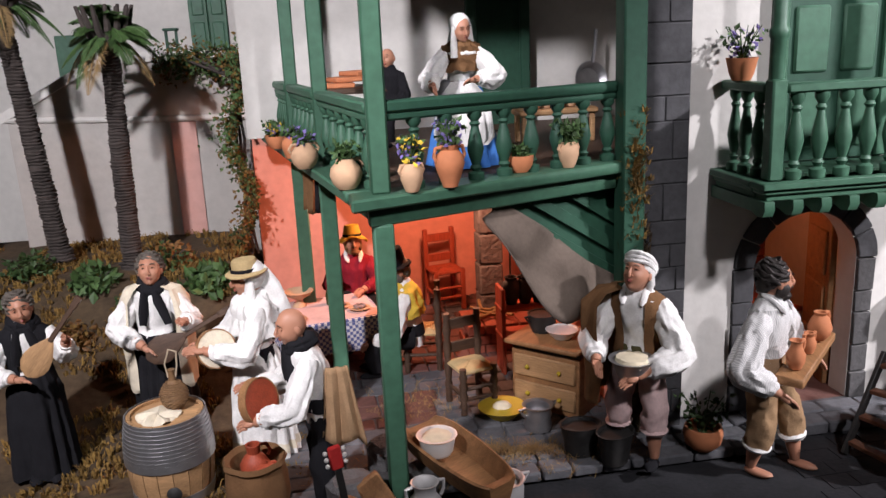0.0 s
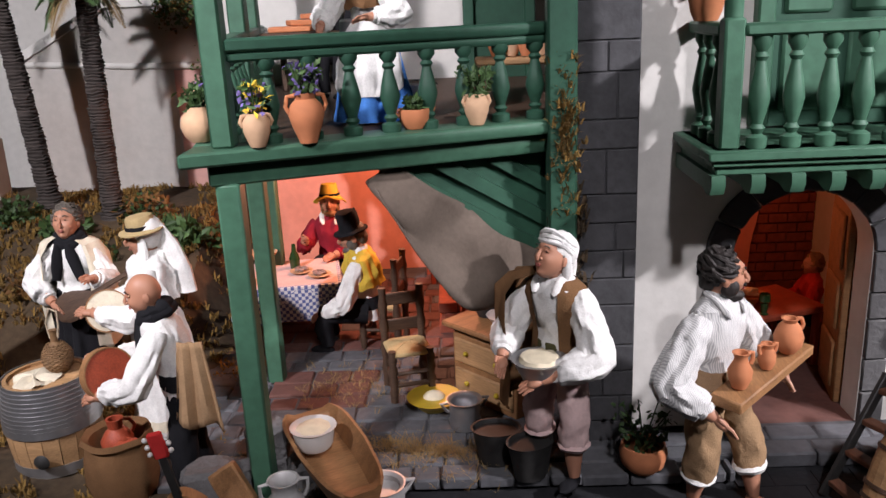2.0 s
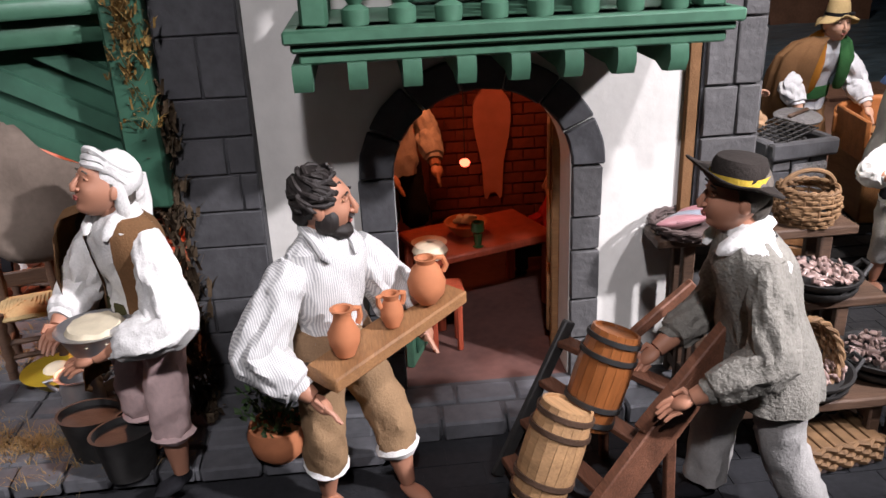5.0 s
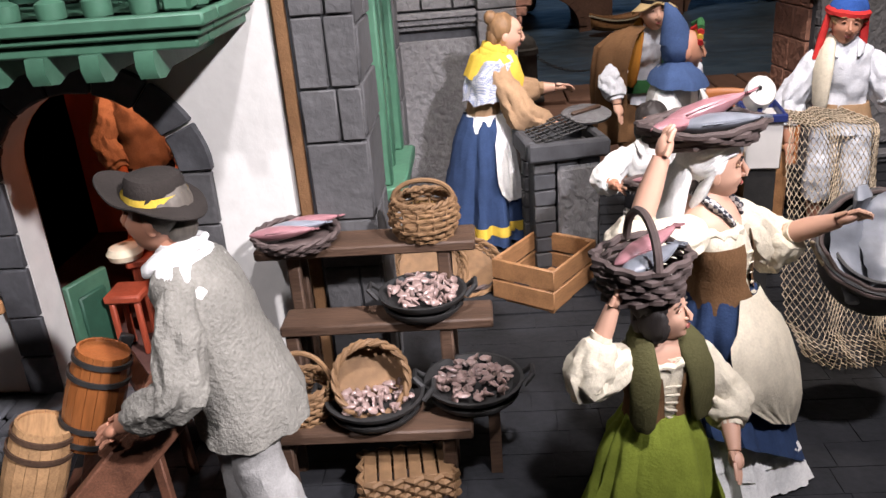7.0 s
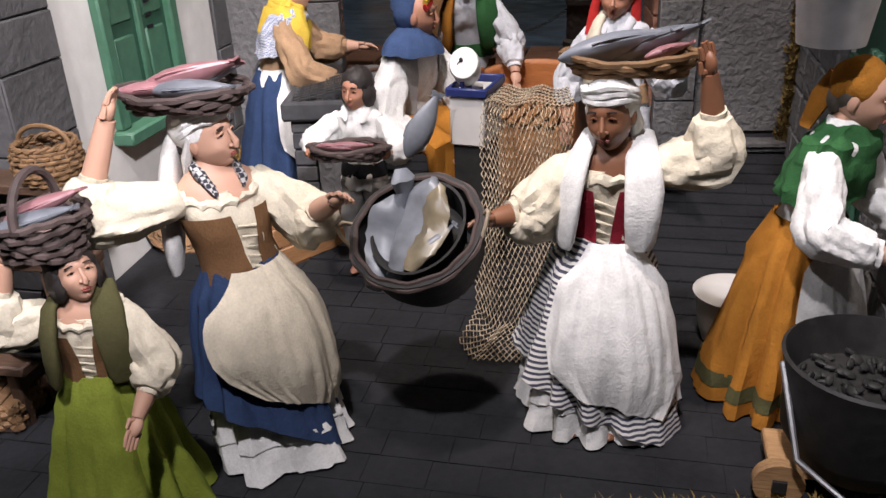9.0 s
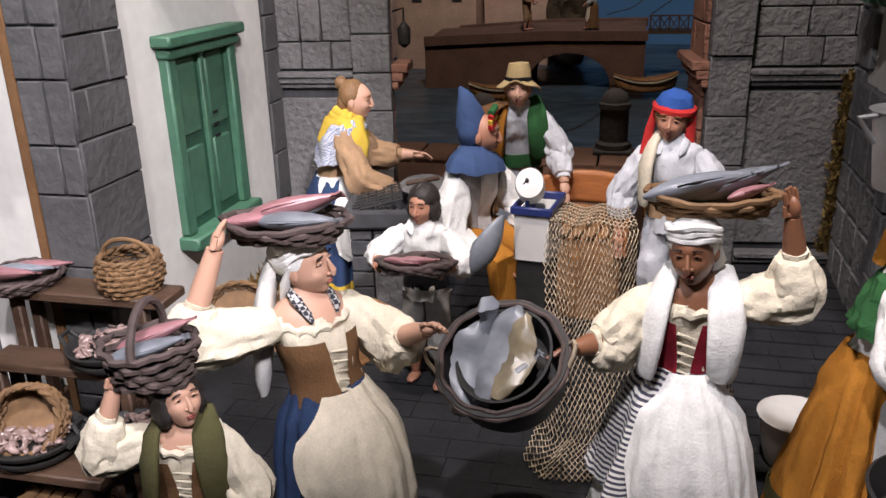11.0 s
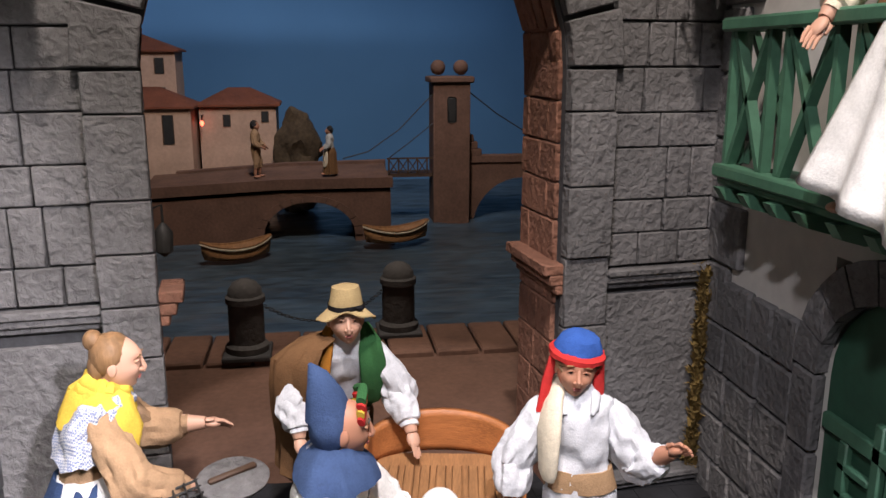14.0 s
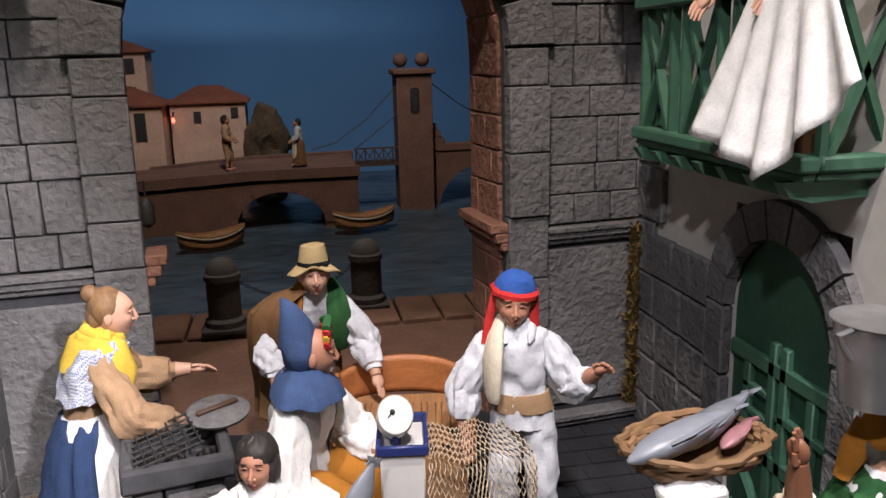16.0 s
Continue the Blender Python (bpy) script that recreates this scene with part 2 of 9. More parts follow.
surface("shellfish", (0.24, 0.165, 0.145), 0.3, 120, 0.35, 0.5, stain=0.5, island=0.25, spec=0.6)
surface("dough", (0.66, 0.58, 0.42), 0.8, 70, 0.2, 0.6, stain=0.25)
surface("plastic_yellow", (0.42, 0.30, 0.025), 0.45, 60, 0.15, 0.1)
surface("glass_green", (0.02, 0.05, 0.015), 0.15, 60, 0.1, 0.0, spec=0.6)
surface("flower_purple", (0.16, 0.12, 0.32), 0.8, 80, 0.3, 0.1, island=0.3)
surface("flower_yellow", (0.60, 0.42, 0.04), 0.8, 80, 0.3, 0.1, island=0.3)
surface("brick_red", (0.22, 0.06, 0.035), 0.85, 90, 0.3, 0.6, stain=0.3, island=0.25)
surface("blue_trim", (0.02, 0.03, 0.12), 0.4, 60, 0.2, 0.1)


# ---- mesh helpers ----
def finish(name, bm, mats, parent=None, label="", smooth=True):
    me = bpy.data.meshes.new(name)
    bm.normal_update()
    bm.to_mesh(me)
    bm.free()
    for k in (mats if isinstance(mats, (list, tuple)) else [mats]):
        me.materials.append(M[k])
    if smooth:
        for p in me.polygons:
            p.use_smooth = True
        me.set_sharp_from_angle(angle=radians(38))
    ob = new(name, me)
    if parent is not None:
        ob.parent = parent
    if label:
        ob["label"] = label
    return ob


def part(name, bm, mat, parent, label=""):
    return finish(name, bm, mat, parent, label)


def thing(name, label, category, at=(0, 0, 0), turn=0.0, group="", kind=""):
    ob = new(name)
    ob.empty_display_size = 0.02
    ob.matrix_basis = pose(*at, 0, 0, turn)
    return tagged(ob, label, category, group, kind)


def solid(name, bm, mat, label, category, kind="", group=""):
    return tagged(finish(name, bm, mat), label, category, group, kind)


def box(bm, x0, x1, y0, y1, z0, z1, bevel=0.0, m=None, mat=0):
    vs = [bm.verts.new((x, y, z)) for z in (z0, z1) for x, y in ((x0, y0), (x1, y0), (x1, y1), (x0, y1))]
    fs = [bm.faces.new([vs[i] for i in f]) for f in ((3, 2, 1, 0), (4, 5, 6, 7), (0, 1, 5, 4), (1, 2, 6, 5), (2, 3, 7, 6), (3, 0, 4, 7))]
    for f in fs:
        f.material_index = mat
    if bevel:
        r = bmesh.ops.bevel(bm, geom=list({e for f in fs for e in f.edges}), offset=bevel, segments=1, affect="EDGES", profile=0.5)
        vs = list({v for f in r["faces"] for v in f.verts} | {v for v in vs if v.is_valid})
        for f in r["faces"]:
            f.material_index = mat
    if m is not None:
        bmesh.ops.transform(bm, matrix=m, verts=[v for v in vs if v.is_valid])
    return bm


def boxes(*rows, bevel=0.0):
    bm = bmesh.new()
    for r in rows:
        box(bm, *r, bevel=bevel)
    return bm


def ring_loft(bm, rings, cap=(True, True), mat=0, closed=True):
    """Skin a list of rings (each a list of points) into a surface."""
    rows = [[bm.verts.new(p) for p in r] for r in rings]
    n = len(rows[0])
    for a, b in zip(rows, rows[1:]):
        for i in range(n if closed else n - 1):
            j = (i + 1) % n
            f = bm.faces.new((a[i], a[j], b[j], b[i]))
            f.material_index = mat
    if closed and cap[0]:
        bm.faces.new(rows[0][::-1]).material_index = mat
    if closed and cap[1]:
        bm.faces.new(rows[-1]).material_index = mat
    return [v for r in rows for v in r]


def lathe(bm, profile, n=20, at=(0, 0, 0), m=None, mat=0, wave=0.0, waves=0, cap=(True, True), sq=(1, 1)):
    """A turned shape: profile rows of (radius, height); wave makes folds that grow with the row's third number."""
    rings = []
    for row in profile:
        r, z = row[0], row[1]
        amp = wave * (row[2] if len(row) > 2 else 0)
        rings.append([Vector((at[0] + sq[0] * r * (1 + amp * math.sin(waves * a + 1.7 * math.sin(2 * a))) * math.cos(a), at[1] + sq[1] * r * (1 + amp * math.sin(waves * a + 1.7 * math.sin(2 * a))) * math.sin(a), at[2] + z))
                      for a in (2 * math.pi * i / n for i in range(n))])
    if m is not None:
        rings = [[m @ p for p in r] for r in rings]
    return ring_loft(bm, rings, cap, mat)


def tube(bm, points, radii, n=8, mat=0, flat=1.0, cap=(True, True)):
    """A limb or rod along points with a radius at each."""
    points = [Vector(p) for p in points]
    rings = []
    side = None
    for i, p in enumerate(points):
        d = (points[min(i + 1, len(points) - 1)] - points[max(i - 1, 0)])
        d = d.normalized() if d.length > 1e-9 else Vector((0, 0, 1))
        if side is None:
            side = d.orthogonal().normalized()
        else:
            side = side - d * side.dot(d)
            side = side.normalized() if side.length > 1e-6 else d.orthogonal().normalized()
        up = d.cross(side)
        r = radii[i] if isinstance(radii, (list, tuple)) else radii
        rings.append([p + side * r * math.cos(a) + up * r * flat * math.sin(a) for a in (2 * math.pi * k / n for k in range(n))])
    return ring_loft(bm, rings, cap, mat)


def ball(bm, at, r, mat=0, u=12, v=8, m=None):
    r = (r, r, r) if not isinstance(r, (list, tuple)) else r
    rings = []
    for j in range(1, v):
        b = math.pi * j / v - math.pi / 2
        rings.append([Vector((r[0] * math.cos(b) * math.cos(a), r[1] * math.cos(b) * math.sin(a), r[2] * math.sin(b))) for a in (2 * math.pi * i / u for i in range(u))])
    mm = Matrix.Translation(at) @ (m or Matrix())
    return ring_loft(bm, [[mm @ p for p in q] for q in rings], (True, True), mat)


def rough_up(bm, amount, scale, seed=0.0):
    for v in bm.verts:
        v.co += noise.noise_vector(v.co * scale + Vector((seed, seed * 0.7, 0))) * amount
    return bm


def extrude_plan(bm, outline, y0, y1, mat=0):
    """A plate with the outline given in x, z, from y0 to y1."""
    a = [bm.verts.new((x, y0, z)) for x, z in outline]
    b = [bm.verts.new((x, y1, z)) for x, z in outline]
    n = len(outline)
    for i in range(n):
        j = (i + 1) % n
        bm.faces.new((a[j], a[i], b[i], b[j])).material_index = mat
    bm.faces.new(a).material_index = mat
    bm.faces.new(b[::-1]).material_index = mat
    return bm


def arch_wall(x0, x1, z0, z1, ax0, ax1, spring, y0, y1, rise=None, n=18):
    """A wall with an arched opening that goes through it."""
    bm = bmesh.new()
    c, r = (ax0 + ax1) / 2, (ax1 - ax0) / 2
    rise = rise or r
    arc = [(c + r * math.cos(a), spring + rise * math.sin(a)) for a in (math.pi * i / n for i in range(n + 1))]
    front = {}

    def vert(x, z, y):
        k = (round(x, 5), round(z, 5), y)
        if k not in front:
            front[k] = bm.verts.new((x, y, z))
        return front[k]
    cells = [[(x0, z0), (ax0, z0), (ax0, spring), (x0, spring)], [(ax1, z0), (x1, z0), (x1, spring), (ax1, spring)]]
    for i in range(n):
        p, q = arc[i], arc[i + 1]
        cells.append([p, (p[0], z1), (q[0], z1), q][::-1])
    cells += [[(ax1, spring), (x1, spring), (x1, z1), (ax1, z1)], [(x0, spring), (ax0, spring), (ax0, z1), (x0, z1)]]
    for cell in cells:
        try:
            bm.faces.new([vert(x, z, y0) for x, z in cell])
            bm.faces.new([vert(x, z, y1) for x, z in cell][::-1])
        except ValueError:
            pass
    bm.edges.ensure_lookup_table()
    for e in [e for e in bm.edges if len(e.link_faces) == 1 and abs(e.verts[0].co.y - y0) < 1e-6]:
        a, b = e.verts
        try:
            bm.faces.new((a, b, vert(b.co.x, b.co.z, y1), vert(a.co.x, a.co.z, y1)))
        except ValueError:
            pass
    bmesh.ops.recalc_face_normals(bm, faces=bm.faces)
    return bm


# ---- the setting ----
def ground_height(x, y):
    up = min(1.0, max(0.0, (y - 0.15) / 0.5)) * 0.034 if x > 0.3 else 0.0
    return up


def ground():
    bm = bmesh.new()
    xs = [-30, -8, -3] + [-2 + 0.1 * i for i in range(46)] + [4, 9, 30]
    ys = [-30, -8, -2] + [-1.0 + 0.08 * i for i in range(30)]
    rows = [[bm.verts.new((x, y, ground_height(x, y) + 0.0015 * noise.noise(Vector((x * 9, y * 9, 0))))) for x in xs] for y in ys]
    for a, b in zip(rows, rows[1:]):
        for i in range(len(xs) - 1):
            bm.faces.new((a[i], a[i + 1], b[i + 1], b[i]))
    solid("ground", bm, "asphalt", "dark grey cobbled street floor of the diorama", "ground", "structure")


def masonry(name, label, x0, x1, z0, z1, y, depth, course, lengths, parent, mat="stone_grey", gap=0.0022, seed=1, skip=None, axis="y", uneven=True):
    """Courses of stone blocks, each a piece of its own, proud of the wall behind."""
    rng = random.Random(seed)
    meshes = {}
    z, row = z0, 0
    while z < z1 - 0.01:
        hgt = min(course * (rng.choice((0.78, 1.0, 1.2)) if uneven else 1.0), z1 - z)
        if z1 - z - hgt < course * 0.4:
            hgt = z1 - z
        x = x0 - (lengths * 0.5 * rng.random() if row % 2 else 0)
        while x < x1 - 0.004:
            ln = lengths * rng.uniform(0.6, 1.6)
            a, b = max(x, x0), min(x + ln, x1)
            if x1 - b < lengths * 0.3:
                b = x1
            if b - a > 0.008 and not (skip and skip(a, b, z, z + hgt)):
                bm = bmesh.new()
                box(bm, a + gap / 2, b - gap / 2, y - depth * rng.uniform(0.75, 1.25), y + 0.004, z + gap / 2, z + hgt - gap / 2, bevel=min(0.0016, depth * 0.4))
                rough_up(bm, 0.001, 60, seed + x)
                if axis == "x":
                    bmesh.ops.transform(bm, matrix=Matrix(((0, -1, 0, 0), (1, 0, 0, 0), (0, 0, 1, 0), (0, 0, 0, 1))), verts=bm.verts)
                if axis == "-x":
                    bmesh.ops.transform(bm, matrix=Matrix(((0, 1, 0, 0), (1, 0, 0, 0), (0, 0, 1, 0), (0, 0, 0, 1))), verts=bm.verts)
                    bmesh.ops.reverse_faces(bm, faces=bm.faces)
                finish("stone", bm, mat, parent)
            x = b if b == x1 else x + ln
        z += hgt
        row += 1


def voussoirs(parent, cx, spring, r0, r1, y, depth, count, mat, start=0.0, end=math.pi, rise=1.0):
    for i in range(count):
        a0, a1 = start + (end - start) * i / count + 0.012, start + (end - start) * (i + 1) / count - 0.012
        out = [(cx + r * math.cos(a), spring + rise * r * math.sin(a)) for r, seq in ((r0, (0, .25, .5, .75, 1)), (r1, (1, .75, .5, .25, 0))) for a in (a0 + (a1 - a0) * k for k in seq)]
        bm = extrude_plan(bmesh.new(), out, y - depth, y + 0.004)
        bmesh.ops.recalc_face_normals(bm, faces=bm.faces)
        bmesh.ops.bevel(bm, geom=bm.edges[:], offset=0.002, segments=1, affect="EDGES")
        rough_up(bm, 0.0012, 60, i)
        finish("stone", bm, mat, parent)


def splay(bm):
    """Widen the far side of the passage towards the left."""
    for v in bm.verts:
        if v.co.y > 0.95 and 0.6 < v.co.x < 0.9 and v.co.z < 1.2:
            v.co.x -= 0.08 * (0.9 - v.co.x) / 0.3
    return bm


ground()

# middle house: white facade with an arched doorway
facade = solid("wall_house", arch_wall(-0.2, 0.39, 0, 1.35, 0.039, 0.244, 0.298, 0.0, 0.05, rise=0.097), "plaster_white", "white plastered house wall with an arched doorway", "wall", "structure")
side = solid("wall_side", boxes((0.39, 0.44, 0.05, 0.62, 0, 1.35)), "plaster_white", "white plastered side wall with two green shutters", "wall", "structure")
corner = solid("wall_corner", boxes((0.39, 0.456, -0.008, 0.1, 0, 1.35)), "stone_dark", "grey cut-stone corner pillar of the house", "wall", "structure")
masonry("corner", "", 0.392, 0.46, 0.0, 1.32, -0.008, 0.005, 0.075, 0.05, corner, "stone_smooth", seed=4)
masonry("corner", "", -0.012, 0.1, 0.0, 1.32, -0.456, 0.005, 0.075, 0.09, corner, "stone_smooth", seed=5, axis="x")
column = solid("wall_column", boxes((-0.195, -0.108, -0.03, 0.3, 0, 0.5), (-0.195, -0.108, -0.03, 0.04, 0.5, 1.35)), "stone_dark", "dark grey stone pillar between the two houses", "wall", "structure")
masonry("column", "", -0.195, -0.108, 0.0, 1.32, -0.03, 0.003, 0.053, 0.06, column, "stone_dark", gap=0.002, seed=7)
strip = solid("trim_2", boxes((0.439, 0.443, 0.53, 0.585, 0, 1.3)), "stone_dark", "grey quoin stones at the wall's far edge", "trim", "structure")
masonry("strip", "", 0.53, 0.585, 0.02, 1.3, -0.443, 0.004, 0.075, 0.1, strip, "stone_smooth", seed=9, axis="x")
trim_col = solid("trim_1", boxes((0.374, 0.389, -0.008, 0.001, 0, 1.3), bevel=0.002), "cloth_brown", "thin brown board along the wall's edge", "trim", "structure")

door_stones = solid("door_surround", boxes((0.0, 0.002, 0.0, 0.002, 0.3, 0.302)), "stone_dark", "dark stone arch round the doorway", "door surround", "structure")
for sx0, sx1 in ((-0.003, 0.039), (0.244, 0.281)):
    masonry("jamb", "", sx0, sx1, 0.02, 0.298, 0.0, 0.008, 0.054, 0.06, door_stones, "stone_dark" if sx0 < 0.1 else "stone_smooth", seed=11)
voussoirs(door_stones, 0.1415, 0.298, 0.103, 0.142, 0.0, 0.008, 7, "stone_dark", rise=0.93)

# room behind the doorway
room = solid("wall_inn", boxes((-0.2, -0.16, 0.05, 0.6, 0, 0.45), (-0.16, 0.39, 0.56, 0.6, 0, 0.45)), "plaster_pink", "orange-lit walls of the inn room", "wall", "structure")
solid("ceiling_inn", boxes((-0.2, 0.39, 0.05, 0.6, 0.45, 0.48)), "wood_dark", "dark ceiling of the inn room", "ceiling", "structure")
solid("floor_inn", boxes((-0.16, 0.39, -0.0, 0.56, 0.0, 0.022)), "tile_red", "dark red tiled floor of the inn", "floor", "structure")

# porch of the left house
porch = solid("wall_porch", boxes((-0.87, -0.2, 0.85, 0.9, 0, 0.51), (-0.195, -0.16, 0.3, 0.85, 0, 0.51)), "plaster_pink", "salmon pink plastered porch wall", "wall", "structure")
solid("wall_upper", boxes((-0.87, 0.12, 0.7, 0.74, 0.51, 1.35), (0.1, 0.12, 0.05, 0.7, 0.51, 1.35)), "plaster_white", "white plastered wall above the balcony floor", "wall", "structure")
solid("floor_upper", boxes((-0.2, 0.1, 0.05, 0.7, 0.484, 0.512)), "wood_dark", "dark boards of the upper room", "floor", "structure")
solid("floor_porch", boxes((-0.87, -0.195, -0.05, 0.85, 0.0, 0.02)), "paving", "grey stone floor of the porch", "floor", "structure")

# unseen board, added overhead to keep light off the upper wall
solid("ceiling_balcony", boxes((-0.82, 0.1, -0.16, 0.7, 1.12, 1.15)), "wood_dark", "unseen dark board added above the balcony to shade the wall", "ceiling", "structure")

# back wall with the great arch
back = solid("wall_arch", splay(arch_wall(0.4, 1.47, 0, 1.45, 0.645, 1.19, 0.665, 0.85, 1.0)), "stone_dark", "grey stone town wall with a great archway", "wall", "structure")
back.matrix_basis = pose(0.92, 0.642, 0, 0, 0, 6.5) @ pose(-0.92, -0.85, 0)

# sea beyond the arch
bm = bmesh.new()
wr = [[bm.verts.new((x, y, 0.015 + (y - 1.4) * 0.035 + 0.007 * noise.noise(Vector((x * 9, y * 30, 0))) + 0.003 * noise.noise(Vector((x * 21, y * 60, 4))))) for x in [-2.5 + 0.04 * i for i in range(165)]] for y in [1.36 + 0.02 * j for j in range(147)]]
for r0, r1 in zip(wr, wr[1:]):
    for i in range(len(r0) - 1):
        bm.faces.new((r0[i], r0[i + 1], r1[i + 1], r1[i]))
solid("water", bm, "sea", "dark blue rippled harbour water", "water", "structure")
bm = bmesh.new()
for x0_, x1_ in ((-0.3, 2.2),):
    a_ = [bm.verts.new((x, y, z)) for x, y, z in ((x0_, 0.76, 0.034), (x1_, 0.76, 0.034), (x1_, 1.24, 0.056), (x0_, 1.24, 0.056), (x0_, 1.24, -0.1), (x1_, 1.24, -0.1), (x0_, 0.76, -0.1), (x1_, 0.76, -0.1))]
    for f in ((0, 1, 2, 3), (3, 2, 5, 4), (1, 0, 6, 7)):
        bm.faces.new([a_[i] for i in f])
quay = solid("quay", bm, "quay", "brown paved quay beyond the archway", "pavement", "structure")
rng = random.Random(3)
x = -0.3
while x < 2.2:
    w_ = rng.uniform(0.07, 0.11)
    finish("slab", box(bmesh.new(), x, x + w_ - 0.005, 1.22, 1.4, 0.02, 0.067 + rng.uniform(-0.002, 0.002), bevel=0.004), "quay", quay)
    x += w_
solid("backdrop", boxes((-4, 6, 3.6, 3.65, -0.5, 3.5)), "sky_paint", "deep blue painted evening sky", "backdrop", "structure")
solid("ceiling_gallery", boxes((-6, 6, -6, 6, 3.4, 3.5)), "cloth_black", "dark gallery ceiling", "ceiling", "structure")
solid("wall_gallery", boxes((-6, 6, -6.1, -6, 0, 3.4)), "cloth_black", "dark gallery wall", "wall", "structure")


# ---- figures ----
def figure(label, at, turn, h=0.34, top="cloth_white", bottom="cloth_black", style="legs", skin="skin", hair="hair_dark", arms=None, lean=(0, 0),
           head=(0, 0, 0), vest="", apron="", shawl="", hat="", hat_mat="straw", sleeve=0.8, shoes="", sit=0.0, hem="", spread=1.0, legs=None, sash="", turnup="", calf=0.3, beard=False, coat="", scarf="", drape="", collar="", cape="", hoodband=False, span=(0.12, 0.88, 12), sway=(0, 0), under="", tilt=0.0, big=1.12,
           bare=False, bodice="", stole=("", ""), cuff=0.84, billow=0.09, cape_arc=(0.72, 2.28), tail=False):
    """A carved and dressed figurine, one plain mesh. Local: x to its right, y ahead, z up, in parts of its height."""
    bm = bmesh.new()
    mats = []

    def mi(k):
        if k not in mats:
            mats.append(k)
        return mats.index(k)
    drop = sit

    def off(z):
        k = max(0.0, z - 0.48)
        return lean[0] * k, lean[1] * k
    # torso
    rows = [(0.46, 0.108, 0.088), (0.52, 0.108, 0.086), (0.57, 0.098, 0.078), (0.62, 0.092, 0.072), (0.67, 0.1, 0.078), (0.72, 0.11, 0.082), (0.77, 0.116, 0.078), (0.805, 0.105, 0.066), (0.83, 0.07, 0.052), (0.86, 0.044, 0.044)]
    n = 28

    def ring(z, rx, ry, grow=1.0, a0=0.0, a1=2 * math.pi, cnt=n, folds=0.0, ph=0.0):
        ox, oy = off(z)
        full = abs(a1 - a0 - 2 * math.pi) < 1e-6
        out = []
        for i in range(cnt):
            a = a0 + (a1 - a0) * i / (cnt if full else cnt - 1)
            g = grow * (1 + folds * math.sin(9 * a + ph + 2 * math.sin(3 * a)))
            out.append((ox + rx * g * math.cos(a), oy + ry * g * math.sin(a), z - drop))
        return out
    fine = []
    for (z0, a0, b0), (z1, a1, b1) in zip(rows, rows[1:]):
        for k in range(3):
            f = k / 3
            fine.append((z0 + (z1 - z0) * f, a0 + (a1 - a0) * f, b0 + (b1 - b0) * f))
    fine.append(rows[-1])
    ring_loft(bm, [[Vector(p) + noise.noise_vector(Vector(p) * 15 + Vector((at[0] * 11, at[1] * 7, 0))) * (0.012 if z < 0.8 else 0.004) + noise.noise_vector(Vector(p) * Vector((60, 60, 18))) * (0.005 if z < 0.8 else 0.002) for p in ring(z, a, b, folds=0.012, ph=z * 5, cnt=64)] for z, a, b in fine if not bare or z < 0.79], mat=mi(top))
    if bare:
        ring_loft(bm, [ring(z, a * 0.97, b * 0.97, cnt=32) for z, a, b in fine if z > 0.75], mat=mi(skin))
        tube(bm, [Vector(p) + Vector((0, 0, 0.004 * math.sin(i * 1.9) - 0.03 * max(0.0, math.sin(2 * math.pi * i / 48)))) for i, p in enumerate(ring(0.79, 0.112, 0.078, 0.96, cnt=48) + ring(0.79, 0.112, 0.078, 0.96, cnt=48)[:1])], [0.012 + 0.003 * math.sin(i * 2.3) for i in range(49)], 8, mi(top))
    if bodice:
        corset = [(0.555, 0.1, 0.08), (0.58, 0.097, 0.078), (0.62, 0.093, 0.074), (0.66, 0.1, 0.08), (0.7, 0.109, 0.085), (0.735, 0.114, 0.085)]
        ring_loft(bm, [ring(z - (0.012 if k == 0 else 0), a, b, 1.09, 0.54 * math.pi + 0.03 * k, 2.46 * math.pi - 0.03 * k, 40) for k, (z, a, b) in enumerate(corset)], (False, False), mi(bodice), closed=False)
        for k in range(5):
            z_ = 0.58 + 0.028 * k
            w_ = 0.014 + 0.003 * k
            tube(bm, [Vector((off(z_)[0] - w_, off(z_)[1] + 0.087, z_ - drop)), Vector((off(z_)[0] + w_, off(z_)[1] + 0.089, z_ + 0.012 - drop))], 0.0028, 6, mi("cloth_cream"))
    if vest:
        for a0, a1 in ((-0.15 * math.pi, 0.36 * math.pi), (0.64 * math.pi, 1.15 * math.pi)):
            ring_loft(bm, [ring(z, a, b, 1.11, a0, a1, 10) for z, a, b in rows[:9]], mat=mi(vest), closed=False)
        ring_loft(bm, [ring(z, a, b, 1.11, 1.15 * math.pi, 1.85 * math.pi, 14) for z, a, b in rows[:9]], mat=mi(vest), closed=False)
    if coat:
        ring_loft(bm, [[Vector(p) + noise.noise_vector(Vector(p) * 14 + Vector((at[0] * 11, 2, 0))) * 0.008 + noise.noise_vector(Vector(p) * Vector((50, 50, 14))) * 0.004 for p in ring(z, a, b, 1.1, folds=0.01, ph=z * 4, cnt=64)] for z, a, b in ((0.83, 0.072, 0.056), (0.80, 0.11, 0.072), (0.76, 0.122, 0.086), (0.70, 0.118, 0.09), (0.64, 0.114, 0.09), (0.58, 0.12, 0.098), (0.52, 0.128, 0.107), (0.46, 0.135, 0.114), (0.40, 0.14, 0.118), (0.39, 0.127, 0.106))], (False, False), mi(coat))
    if sash:
        ring_loft(bm, [ring(z, a, b, 1.06, folds=0.02) for z, a, b in ((0.52, 0.108, 0.086), (0.55, 0.104, 0.083), (0.585, 0.097, 0.077))], mat=mi(sash))
